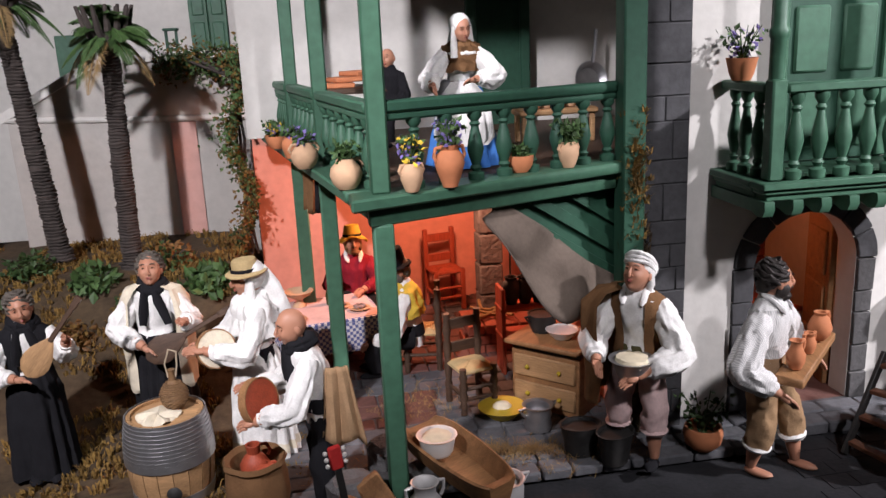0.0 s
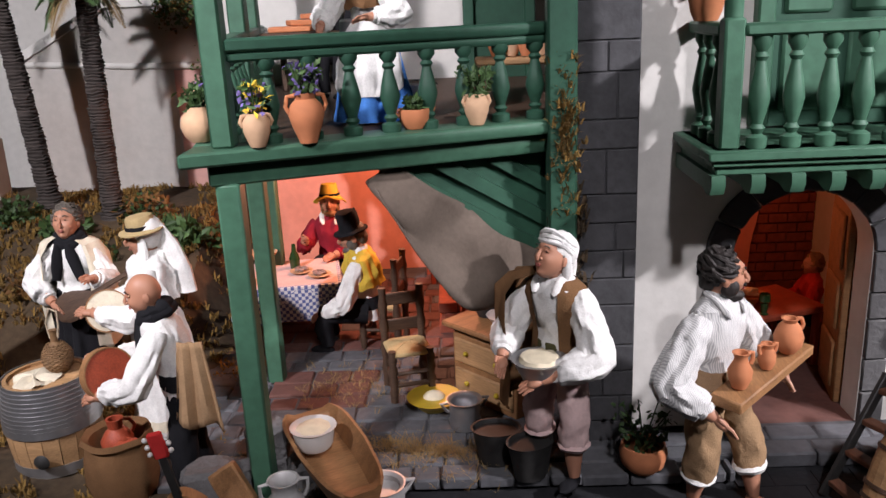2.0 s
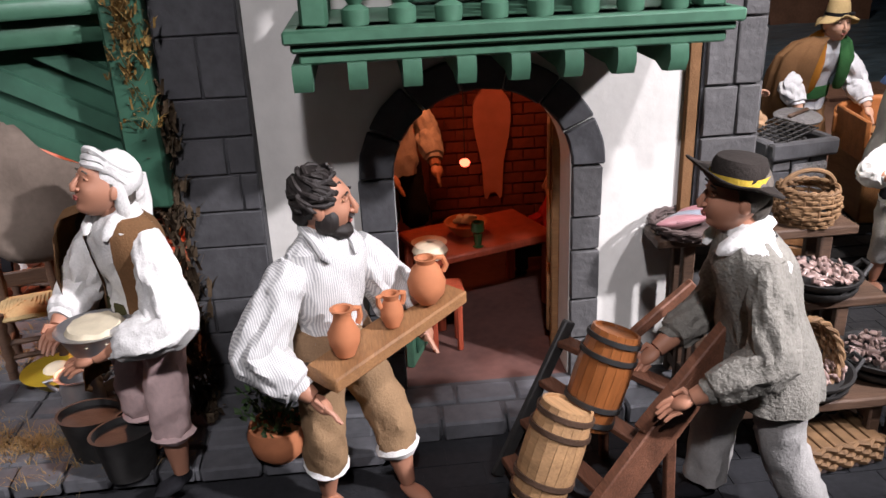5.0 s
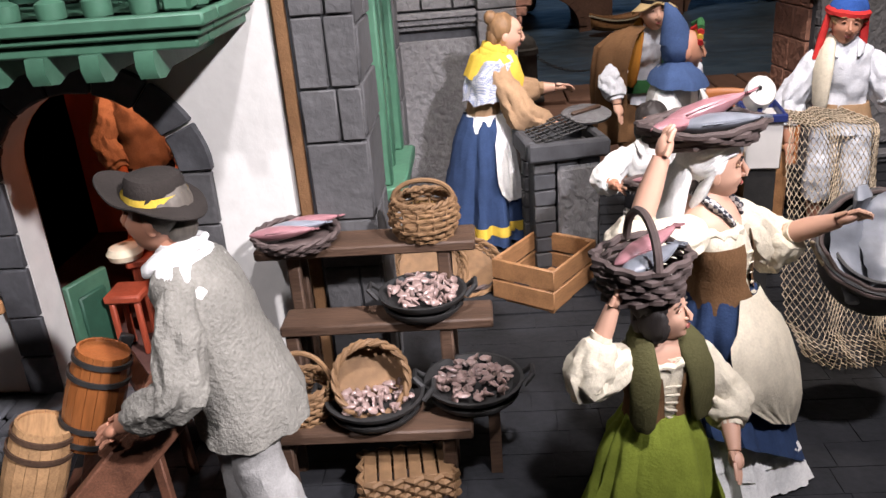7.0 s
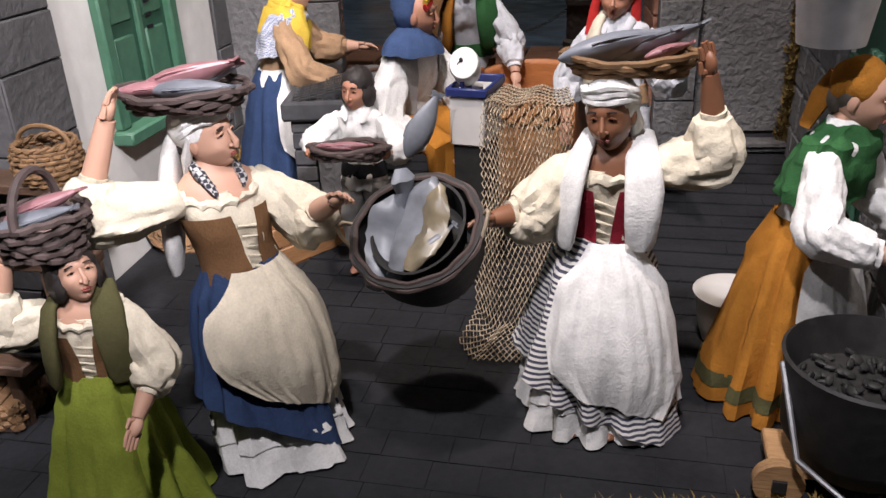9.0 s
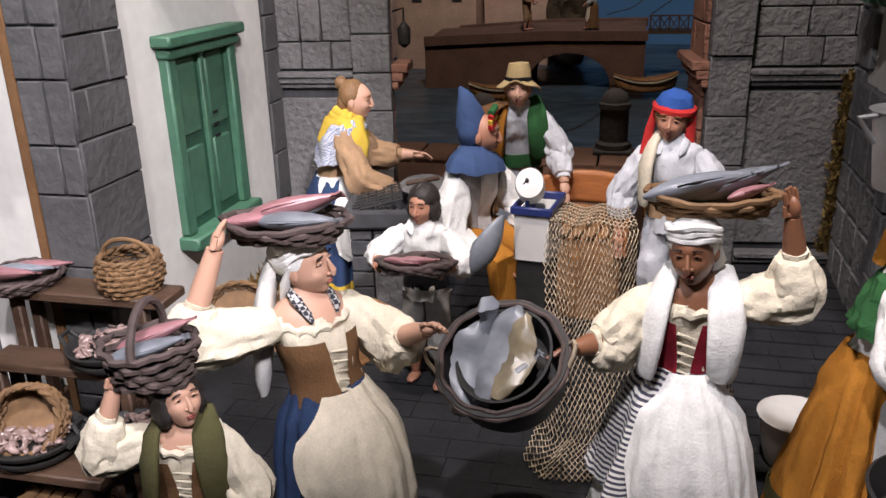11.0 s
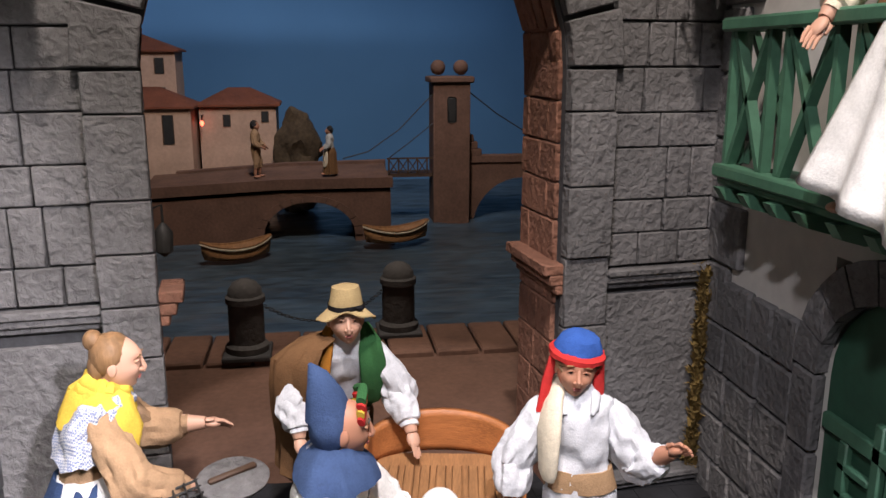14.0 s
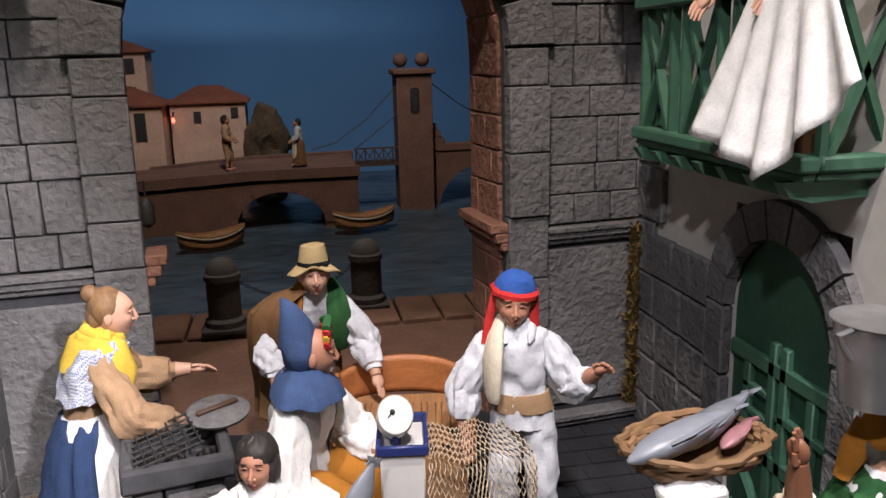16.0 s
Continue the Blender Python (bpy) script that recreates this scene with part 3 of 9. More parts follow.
    # skirt or legs
    if style == "skirt":
        def srow(k, grow=1.0):
            z = 0.585 - 0.57 * k
            r = (0.098 + 0.028 * min(1, k * 6) + 0.085 * k * spread) * grow
            return z, r
        def sring(k, grow, a0, a1, cnt, ph=0.0, slant=tilt, pleat=1.0):
            z, r = srow(k, grow)
            full = abs(a1 - a0 - 2 * math.pi) < 1e-6
            out = []
            for i in range(cnt):
                a = a0 + (a1 - a0) * i / (cnt if full else cnt - 1)
                fold = math.sin(9 * a + 2.6 * math.sin(2 * a + ph) + 1.3 * math.sin(3 * a - ph) + ph)
                g = 1 + pleat * (0.03 + 0.095 * k) * (fold - 0.35 * fold * fold) + 0.010 * math.sin(31 * a + ph) * (0.3 + k) + 0.06 * k * noise.noise(Vector((math.cos(a) * 2, math.sin(a) * 2, k * 3 + ph)))
                kx, ky = off(0.585)
                out.append((kx * (1 - k) + sway[0] * k * k + r * g * math.cos(a), ky * (1 - k) + sway[1] * k * k + 0.92 * r * g * math.sin(a), z - drop * (1 - k) + slant * k * r * g * math.cos(a)))
            return out
        ks = [0, 0.04, 0.08, 0.13, 0.19, 0.26, 0.34, 0.42, 0.5, 0.58, 0.66, 0.74, 0.82, 0.88, 0.94, 1.0]
        if under:
            ring_loft(bm, [sring(k, 0.9, 0, 2 * math.pi, 110, at[0] * 7 + 2, 0.0) for k in ks[8:]], mat=mi(under))
            ring_loft(bm, [sring(k, 0.93, 0, 2 * math.pi, 110, at[0] * 7 + 2, 0.0) for k in (0.8, 0.83, 0.845)], (False, False), mat=mi(under))
        top_k = 0.86 if under else 1.0
        ring_loft(bm, [sring(k * top_k, 1.0, 0, 2 * math.pi, 110, at[0] * 9) for k in ks], (True, not under), mi(bottom))
        if hem:
            ring_loft(bm, [sring(k, 1.015, 0, 2 * math.pi, 110, at[0] * 9) for k in ((0.88, 0.94, 1.0) if hem == "cloth_white" else (0.84, 0.88, 0.92))], (False, False), mi(hem))
        if apron:
            last, mid, half = ks[span[2] - 1], (span[0] + span[1]) / 2 * math.pi, (span[1] - span[0]) / 2 * math.pi
            rows_a = [(k, half * (1 - 0.4 * (k / last) ** 9) * (0.7 + 0.3 * min(1, k * 5))) for k in ks[:span[2]]]
            ring_loft(bm, [sring(k, 1.07 + billow * math.sin(math.pi * k / last), mid - hw, mid + hw, 80, at[0] * 9, tilt, 0.4) for k, hw in rows_a], mat=mi(apron), closed=False)
        for x in (-0.05, 0.05):
            ball(bm, (x, 0.13, 0.018), (0.03, 0.065, 0.02), mi(shoes or skin))
    elif legs or style == "legs":
        pts = legs or [((0.055, 0, 0.47), (0.07, 0.02, 0.27), (0.075, -0.01, 0.04)), ((-0.055, 0, 0.47), (-0.07, 0.04, 0.27), (-0.075, 0.03, 0.04))]
        for hip, knee, foot in pts:
            hip, knee, foot = Vector(hip), Vector(knee), Vector(foot)
            trouser_end = knee.lerp(foot, 1 - calf / 0.3 if calf < 0.3 else 0.15)
            lp, lr = [], []
            for k in range(19):
                u = k / 18
                lp.append((hip + Vector((0, 0, 0.02))).lerp(knee, u / 0.6) if u < 0.6 else knee.lerp(trouser_end, (u - 0.6) / 0.4))
                lr.append(0.066 - 0.012 * u)
            b0 = len(bm.verts)
            tube(bm, lp, lr, 26, mi(bottom))
            bm.verts.ensure_lookup_table()
            for v in bm.verts[b0:]:
                v.co += noise.noise_vector(v.co * 18 + Vector((at[0] * 20, 3, 0))) * 0.010 + noise.noise_vector(v.co * Vector((70, 70, 22))) * 0.005
            if turnup:
                tube(bm, [trouser_end + (knee - trouser_end) * 0.12, trouser_end + (knee - trouser_end) * 0.02, trouser_end - (knee - trouser_end) * 0.12], [0.056, 0.064, 0.054], 14, mi(turnup))
            tube(bm, [trouser_end, trouser_end.lerp(foot, 0.4), foot], [0.036, 0.034, 0.022], 10, mi(skin))
            ball(bm, foot + Vector((0, 0.035, -0.022)), (0.028, 0.068, 0.02), mi(shoes or skin))
    elif style == "sit":
        for x in (-0.06, 0.06):
            tube(bm, [(x, 0, 0.5 - drop), (x * 1.3, 0.12, 0.51 - drop), (x * 1.4, 0.23, 0.49 - drop), (x * 1.3, 0.25, 0.3 - drop * 0.6), (x * 1.3, 0.23, 0.05)], [0.075, 0.07, 0.06, 0.052, 0.04], 14, mi(bottom))
            ball(bm, (x * 1.3, 0.27, 0.02), (0.03, 0.07, 0.022), mi(shoes or "cloth_black"))
    # shawl over the shoulders
    if shawl:
        sh = [(0.855, 0.052, 0.05), (0.835, 0.085, 0.066), (0.81, 0.125, 0.085), (0.76, 0.14, 0.1), (0.70, 0.145, 0.105), (0.65, 0.15, 0.11)]
        ring_loft(bm, [[Vector(p) + noise.noise_vector(Vector(p) * 20 + Vector((at[0] * 13, 5, 0))) * 0.018 for p in ring(z, a, b, 1.0, folds=0.06, ph=3 + z * 7, cnt=56)] for z, a, b in ((q0[0] + (q1[0] - q0[0]) * f, q0[1] + (q1[1] - q0[1]) * f, q0[2] + (q1[2] - q0[2]) * f) for q0, q1 in zip(sh, sh[1:]) for f in (0, 0.33, 0.67, 1.0))], (False, False), mi(shawl))
    if scarf:
        for r_, z_ in ((0.06, 0.832), (0.052, 0.852)):
            tube(bm, [Vector((off(z_)[0] + r_ * math.cos(a), off(z_)[1] + 0.9 * r_ * math.sin(a), z_ - drop - 0.018 * math.sin(a))) for a in (2 * math.pi * i / 24 for i in range(25))], [0.024 + 0.006 * math.sin(i * 1.7) for i in range(25)], 10, mi(scarf))
        for x, e in ((-0.02, -0.05), (0.025, 0.02)):
            tube(bm, [Vector((x + off(z_)[0], off(z_)[1] + 0.07 + 0.012 * k, z_ - drop)) + Vector((e * k * 0.4, 0, 0)) for k, z_ in enumerate((0.82, 0.77, 0.71, 0.65))], [0.02, 0.026, 0.026, 0.022], 10, mi(scarf), 0.5)
    if drape:
        tube(bm, [Vector((x + off(z_)[0], y_ + off(z_)[1], z_ - drop)) for x, y_, z_ in ((0.085, -0.09, 0.58), (0.08, -0.095, 0.72), (0.072, -0.03, 0.845), (0.062, 0.06, 0.81), (0.055, 0.1, 0.72), (0.05, 0.112, 0.62), (0.045, 0.112, 0.52))], [0.03, 0.03, 0.028, 0.03, 0.034, 0.036, 0.04], 16, mi(drape), 0.5)
    if collar:
        for sg in (-1, 1):
            tube(bm, [Vector((off(0.84)[0] + sg * x, off(0.84)[1] + y_, z_ - drop)) for x, y_, z_ in ((0.012, -0.05, 0.856), (0.046, -0.012, 0.852), (0.052, 0.036, 0.832), (0.046, 0.068, 0.806), (0.04, 0.08, 0.788))], [0.016, 0.018, 0.019, 0.017, 0.006], 10, mi(collar), 0.6)
    for sg, cloth in ((1, stole[0]), (-1, stole[1])):
        if cloth:
            tube(bm, [Vector((sg * x + off(z_)[0], y_ + off(z_)[1], z_ - drop)) for x, y_, z_ in ((0.03, -0.085, 0.74), (0.035, -0.075, 0.82), (0.06, -0.02, 0.85), (0.082, 0.045, 0.81), (0.092, 0.086, 0.74), (0.096, 0.094, 0.67), (0.1, 0.096, 0.6), (0.1, 0.096, 0.575))], [0.04, 0.042, 0.042, 0.046, 0.048, 0.046, 0.04, 0.026], 28, mi(cloth), 0.42)
    if cape:
        crow = [(0.85, 0.06, 0.056), (0.825, 0.135, 0.085), (0.76, 0.175, 0.11), (0.66, 0.185, 0.125), (0.54, 0.18, 0.13), (0.42, 0.172, 0.135), (0.3, 0.18, 0.14), (0.28, 0.165, 0.125)]
        ring_loft(bm, [[Vector(p) + noise.noise_vector(Vector(p) * 16 + Vector((at[0] * 13, 8, 0))) * 0.016 for p in ring(z, a, b, 1.4 if cape_arc[0] < 0 else 1.0, cape_arc[0] * math.pi, cape_arc[1] * math.pi, 40, 0.05, z * 5)] for z, a, b in crow], (False, False), mi(cape), closed=False)
    # arms
    arms = arms or [((0.15, 0.03, 0.62), (0.12, 0.14, 0.55)), ((-0.15, 0.03, 0.62), (-0.12, 0.14, 0.55))]
    for i, (elbow, wrist) in enumerate(arms):
        sgn = 1 if i == 0 else -1
        ox, oy = off(0.78)
        s0 = Vector((sgn * 0.095 + ox, oy, 0.785 - drop))
        e, w = Vector(elbow) + Vector((ox, oy, -drop)), Vector(wrist) + Vector((ox, oy, -drop))
        pts, rr = [], []
        for k in range(57):
            u = k / 56
            p = s0.lerp(e, u * 2) if u < 0.5 else e.lerp(w, (u - 0.5) * 2 * cuff)
            puff = math.sin(math.pi * min(1, u * 1.02)) ** 0.7
            p = p + Vector((0, 0, -0.012 * (sleeve - 0.7) * puff))
            rr.append((0.036 + 0.017 * sleeve * puff if u < 0.94 else 0.031) * (1 + 0.02 * math.sin(9 * u + i)))
            pts.append(p)
        base = len(bm.verts)
        tube(bm, pts, rr, 44, mi(coat or top))
        bm.verts.ensure_lookup_table()
        for v in bm.verts[base:]:
            v.co += noise.noise_vector(v.co * 14 + Vector((at[0] * 30, i, 0))) * 0.008
        for k in range(57):
            u = k / 56
            for q in range(44):
                v = bm.verts[base + k * 44 + q]
                ang = 2 * math.pi * q / 44
                fold = math.sin(6 * ang + 5 * u + 2.2 * math.sin(7 * u + at[0] * 9 + i)) + 0.6 * math.sin(11 * ang - 9 * u + at[1] * 20)
                v.co += (v.co - pts[k]) * (0.075 * fold * (0.35 + 0.65 * math.sin(math.pi * u)))
        d = (w - e).normalized()
        tube(bm, [e.lerp(w, max(0.1, cuff - 0.15)), e.lerp(w, 0.5 + cuff / 3), w], [0.031, 0.029, 0.021], 12, mi(skin))
        ball(bm, w + d * 0.024, (0.025, 0.034, 0.016), mi(skin), 12, 8, d.to_track_quat("Y", "Z").to_matrix().to_4x4())
        for k in range(4):
            side_ = d.orthogonal().normalized()
            q = w + d * 0.04 + side_ * (k - 1.5) * 0.012
            tube(bm, [q, q + d * (0.024 + 0.004 * (k in (1, 2))), q + d * (0.04 + 0.008 * (k in (1, 2))) - Vector((0, 0, 0.01))], [0.0075, 0.0065, 0.0045], 7, mi(skin))
        thumb = w + d * 0.012 + d.orthogonal().normalized() * 0.026
        tube(bm, [w + d * 0.006, thumb, thumb + d * 0.024], [0.011, 0.0085, 0.005], 7, mi(skin))
    # neck and head
    ox, oy = off(0.9)
    hm = Matrix.Translation((ox + head[0], oy + 0.008 + head[1], 0.917 - drop)) @ Matrix.Rotation(radians(head[3] if len(head) > 3 else 0), 4, "Z") @ Matrix.Rotation(radians(head[2]), 4, "X") @ Matrix.Rotation(radians(head[4] if len(head) > 4 else 0), 4, "Y") @ Matrix.Scale(big, 4)
    tube(bm, [Vector((*off(0.84), 0.835 - drop)), hm @ Vector((0, -0.008, -0.035))], [0.043, 0.037], 14, mi(skin))

    def hb(at_, r, k, u=14, v=10):
        b0 = len(bm.verts)
        ball(bm, at_, r, mi(k), u, v)
        bm.verts.ensure_lookup_table()
        for q in bm.verts[b0:]:
            q.co = hm @ q.co

    def hl(profile, k, at_=(0, 0, 0), cap=(True, True), sq=(1, 1), wave=0.0, waves=0):
        lathe(bm, profile, 28, at_, hm, mi(k), wave, waves, cap, sq)
    # one carved head: brow, sockets, cheeks, lips, chin and a narrowing jaw
    dents = ((0.0, 0.027, 0.03, 0.012, 0.005), (-0.021, 0.011, 0.011, 0.009, -0.008), (0.021, 0.011, 0.011, 0.009, -0.008), (-0.028, -0.016, 0.014, 0.013, 0.006), (0.028, -0.016, 0.014, 0.013, 0.006), (0.0, -0.036, 0.016, 0.008, 0.007), (0.0, -0.045, 0.018, 0.004, -0.004), (0.0, -0.06, 0.014, 0.011, 0.011), (0.0, 0.045, 0.03, 0.02, 0.003))
    rings = []
    for j in range(1, 26):
        w_ = math.pi * j / 26 - math.pi / 2
        row = []
        for i in range(36):
            a = 2 * math.pi * i / 36
            x, y, z = 0.051 * math.cos(w_) * math.cos(a), 0.06 * math.cos(w_) * math.sin(a), 0.073 * math.sin(w_)
            jaw = max(0.0, -z / 0.073)
            x, y = x * (1 - 0.26 * jaw * jaw), y * (1 - 0.1 * jaw) + 0.012 * jaw
            if y > 0:
                push = sum(h_ * math.exp(-((x - cx) / sx) ** 2 - ((z - cz) / sz) ** 2) for cx, cz, sx, sz, h_ in dents)
                y += push * min(1.0, y / 0.02)
            row.append(hm @ Vector((x, y, z)))
        rings.append(row)
    ring_loft(bm, rings, (True, True), mi(skin))
    tube(bm, [hm @ Vector(q) for q in ((0, 0.056, 0.022), (0, 0.064, 0.006), (0, 0.072, -0.01), (0, 0.07, -0.018), (0, 0.058, -0.022))], [0.0045, 0.006, 0.0085, 0.009, 0.004], 10, mi(skin))
    for x in (-0.008, 0.008):
        hb((x, 0.063, -0.016), (0.006, 0.006, 0.005), skin, 8, 6)
    for x in (-0.05, 0.05):
        hb((x, -0.004, -0.005), (0.009, 0.014, 0.02), skin, 8, 6)
    if hair and "scarf" not in hat and hat != "hood":
        b0 = len(bm.verts)
        hb((0, -0.016, 0.02), (0.057, 0.056, 0.064), hair, 28, 20)
        hb((0, -0.045, -0.01), (0.045, 0.03, 0.045), hair, 18, 12)
        bm.verts.ensure_lookup_table()
        for v in bm.verts[b0:]:
            v.co += noise.noise_vector(v.co * 60) * (0.008 if not hat else 0.002) + noise.noise_vector(v.co * 160) * 0.003
        if not hat or hat == "cap":
            rl = random.Random(int(1000 * abs(at[0])))
            for k in range(70):
                a, c = rl.uniform(0, 2 * math.pi), rl.uniform(-0.25, 0.95)
                q = Vector((0.058 * math.cos(a) * math.sqrt(1 - c * c), -0.016 + 0.056 * math.sin(a) * math.sqrt(1 - c * c), 0.02 + 0.064 * c))
                if q.y > 0.03 and q.z < 0.045 and hat != "cap":
                    continue
                if q.y > 0.02 and q.z < 0.02:
                    continue
                t_ = Vector((-math.sin(a), math.cos(a), rl.uniform(-0.9, 0.3))) * 0.02
                o_ = (q - Vector((0, -0.016, 0.02))).normalized()
                tube(bm, [hm @ (q - t_ - o_ * 0.004), hm @ (q + o_ * 0.006), hm @ (q + t_ + o_ * 0.001), hm @ (q + t_ * 1.3 - o_ * 0.006)], [0.004, 0.0075, 0.007, 0.003], 7, mi(hair))
    for x in (-0.02, 0.02):
        hb((x, 0.0505, 0.0105), (0.008, 0.004, 0.0036), "clay_pale", 10, 8)
        hb((x, 0.0545, 0.0105), (0.0042, 0.0018, 0.0034), "hair_dark", 8, 6)
        tube(bm, [hm @ Vector((x - 0.011, 0.053, 0.011)), hm @ Vector((x, 0.0575, 0.0165)), hm @ Vector((x + 0.011, 0.053, 0.011))], [0.002, 0.0032, 0.002], 6, mi(skin))
        tube(bm, [hm @ Vector((x - 0.013, 0.054, 0.026)), hm @ Vector((x, 0.061, 0.03)), hm @ Vector((x + 0.013, 0.056, 0.026))], 0.0024, 6, mi(hair or "hair_dark"))
    hb((0, 0.0615, -0.0345), (0.0135, 0.004, 0.0028), "lips", 10, 6)
    hb((0, 0.0605, -0.0395), (0.0115, 0.004, 0.003), "lips", 10, 6)
    if beard:
        b0 = len(bm.verts)
        hb((0, 0.03, -0.06), (0.038, 0.036, 0.022), hair, 20, 14)
        for x in (-0.042, 0.042):
            hb((x, 0.012, -0.03), (0.012, 0.028, 0.032), hair, 14, 10)
        hb((0, 0.0625, -0.0275), (0.019, 0.006, 0.004), hair, 12, 8)
        bm.verts.ensure_lookup_table()
        for v in bm.verts[b0:]:
            v.co += noise.noise_vector(v.co * 90) * 0.005
    if hat == "bob":
        b0 = len(bm.verts)
        hb((0, -0.012, 0.024), (0.062, 0.064, 0.064), hair, 28, 20)
        for x in (-0.046, 0.046):
            hb((x, -0.006, -0.016), (0.02, 0.04, 0.05), hair, 16, 12)
        hb((0, -0.045, -0.02), (0.052, 0.03, 0.052), hair, 18, 12)
        bm.verts.ensure_lookup_table()
        for v in bm.verts[b0:]:
            v.co += noise.noise_vector(v.co * 70) * 0.007 + noise.noise_vector(v.co * 170) * 0.003
    if hat == "bun":
        hb((0, -0.06, 0.06), (0.028, 0.026, 0.028), hair)
    if hat == "wrap":
        hb((0, -0.02, 0.026), (0.061, 0.062, 0.06), hat_mat, 30, 20)
        for k in range(3):
            tube(bm, [hm @ Vector((0.056 * math.cos(a), -0.008 + 0.056 * math.sin(a), 0.03 + 0.013 * k + 0.02 * math.sin(a) + 0.004 * math.sin(3 * a + k))) for a in (2 * math.pi * i / 32 for i in range(33))], 0.0095, 8, mi(hat_mat))
        hb((0.0, -0.075, -0.005), (0.028, 0.024, 0.026), hat_mat, 14, 10)
        for x in (-1, 1):
            tube(bm, [hm @ Vector((x * 0.052, -0.005, 0.02)), hm @ Vector((x * 0.05, -0.03, -0.035)), hm @ Vector((x * 0.035, -0.05, -0.075))], [0.012, 0.018, 0.012], 10, mi(hat_mat), 0.6)
    if tail:
        tube(bm, [hm @ Vector(q) for q in ((0.01, -0.06, 0.03), (0.02, -0.085, -0.03), (0.035, -0.1, -0.1), (0.045, -0.115, -0.19), (0.05, -0.13, -0.28), (0.052, -0.135, -0.33))], [0.04, 0.05, 0.055, 0.058, 0.05, 0.03], 26, mi(hat_mat), 0.45)
    if "scarf" in hat:
        hb((0, -0.018, 0.018), (0.062, 0.06, 0.068), hat_mat, 26, 18)
        tube(bm, [hm @ Vector((0, -0.05, 0.03)), hm @ Vector((0, -0.075, -0.05)), hm @ Vector((0, -0.085, -0.15)), hm @ Vector((0, -0.08, -0.24))], [0.045, 0.065, 0.08, 0.09], 14, mi(hat_mat), 0.45)
        for x in (-1, 1):
            tube(bm, [hm @ Vector((x * 0.05, 0, 0.02)), hm @ Vector((x * 0.052, 0.01, -0.06)), hm @ Vector((x * 0.06, 0.03, -0.15))], [0.018, 0.026, 0.03], 10, mi(hat_mat), 0.6)
    if hat == "kerchief":
        hb((0, -0.018, 0.026), (0.06, 0.06, 0.06), hat_mat, 26, 18)
        tube(bm, [hm @ Vector((0.0, -0.06, 0.02)), hm @ Vector((0.01, -0.085, -0.03)), hm @ Vector((0.02, -0.09, -0.10))], [0.04, 0.035, 0.02], 12, mi(hat_mat), 0.5)
    if hat == "hood":
        hb((0, -0.034, 0.012), (0.062, 0.05, 0.07), hat_mat, 30, 20)
        tube(bm, [hm @ Vector((0, -0.036, 0.03)), hm @ Vector((0, -0.046, 0.085)), hm @ Vector((0, -0.066, 0.13)), hm @ Vector((0, -0.085, 0.16))], [0.057, 0.045, 0.024, 0.004], 24, mi(hat_mat))
        hb((0, 0.02, -0.01), (0.045, 0.024, 0.05), "hair_grey", 14, 10)
        lathe(bm, [(0.046, -0.03, 0.2), (0.062, -0.048, 0.5), (0.088, -0.066, 0.8), (0.112, -0.088, 1.0), (0.126, -0.118, 1.2), (0.118, -0.116, 1.2)], 60, (0, -0.02, 0), hm, mi(hat_mat), 0.06, 5, (False, False), (1.12, 0.86))
    if hoodband:
        for k, mt_ in enumerate(("cloth_scarlet", "cloth_yellow", "cloth_scarlet", "cloth_green")):
            tube(bm, [hm @ Vector((x, 0.042 - 0.012 * abs(x) / 0.05 + 0.003, 0.04 + 0.018 * k + 0.4 * (0.05 - abs(x)) - 0.01)) for x in (-0.045, -0.02, 0.0, 0.02, 0.045)], 0.0105, 8, mi(mt_))
    if hat.split("+")[-1] in ("straw", "boater", "wide", "tophat"):
        hat, hat_mat = hat.split("+")[-1], "straw" if "+" in hat else hat_mat
        brim, crown, height = {"straw": (0.092, 0.054, 0.066), "boater": (0.088, 0.058, 0.045), "wide": (0.094, 0.058, 0.046), "tophat": (0.085, 0.056, 0.09)}[hat]

        def brim_ring(f, lift):
            out = []
            for i in range(44):
                a = 2 * math.pi * i / 44
                fy, sx = math.sin(a), math.cos(a)
                z = 0.032
                r = crown + (brim - crown) * f
                if hat == "straw":
                    z += f * (-0.034 * sx * sx - 0.02 * max(0, -fy) + 0.006 * max(0, fy) + 0.006 * math.sin(5 * a + 1))
                    r *= 1 - 0.12 * f * max(0, fy) + 0.04 * f * math.sin(3 * a)
                elif hat == "wide":
                    z += f * (0.048 * max(0, fy) ** 3 - 0.028 * max(0, -fy) + 0.012 * sx * sx)
                    r *= 1 + 0.16 * f * max(0, fy) ** 4
                else:
                    z -= 0.006 * f
                out.append(hm @ Vector((r * sx, r * fy, z + lift)))
            return out
        ring_loft(bm, [brim_ring(0, 0.0), brim_ring(0.5, 0.0), brim_ring(1.0, 0.0), brim_ring(1.03, 0.003), brim_ring(1.0, 0.006), brim_ring(0.5, 0.006), brim_ring(0, 0.007)], (False, False), mi(hat_mat))
        taper = 0.86 if hat == "straw" else 0.96
        hl([(crown, 0.03), (crown, 0.042), (crown * (1 + taper) / 2, 0.035 + height * 0.5), (crown * taper, 0.035 + height * 0.86), (crown * taper * 0.9, 0.04 + height), (0.01, 0.044 + height)], hat_mat, wave=0.0)
        hl([(crown * 1.04, 0.038), (crown * 1.03, 0.054)], "cloth_yellow" if hat == "wide" else "cloth_black", cap=(False, False))
        if hat == "straw" and hat_mat == "straw":
            for x in (-1, 1):
                hb((x * 0.014 - 0.02, crown * 0.98, 0.046), (0.012, 0.005, 0.007), "cloth_black", 10, 8)
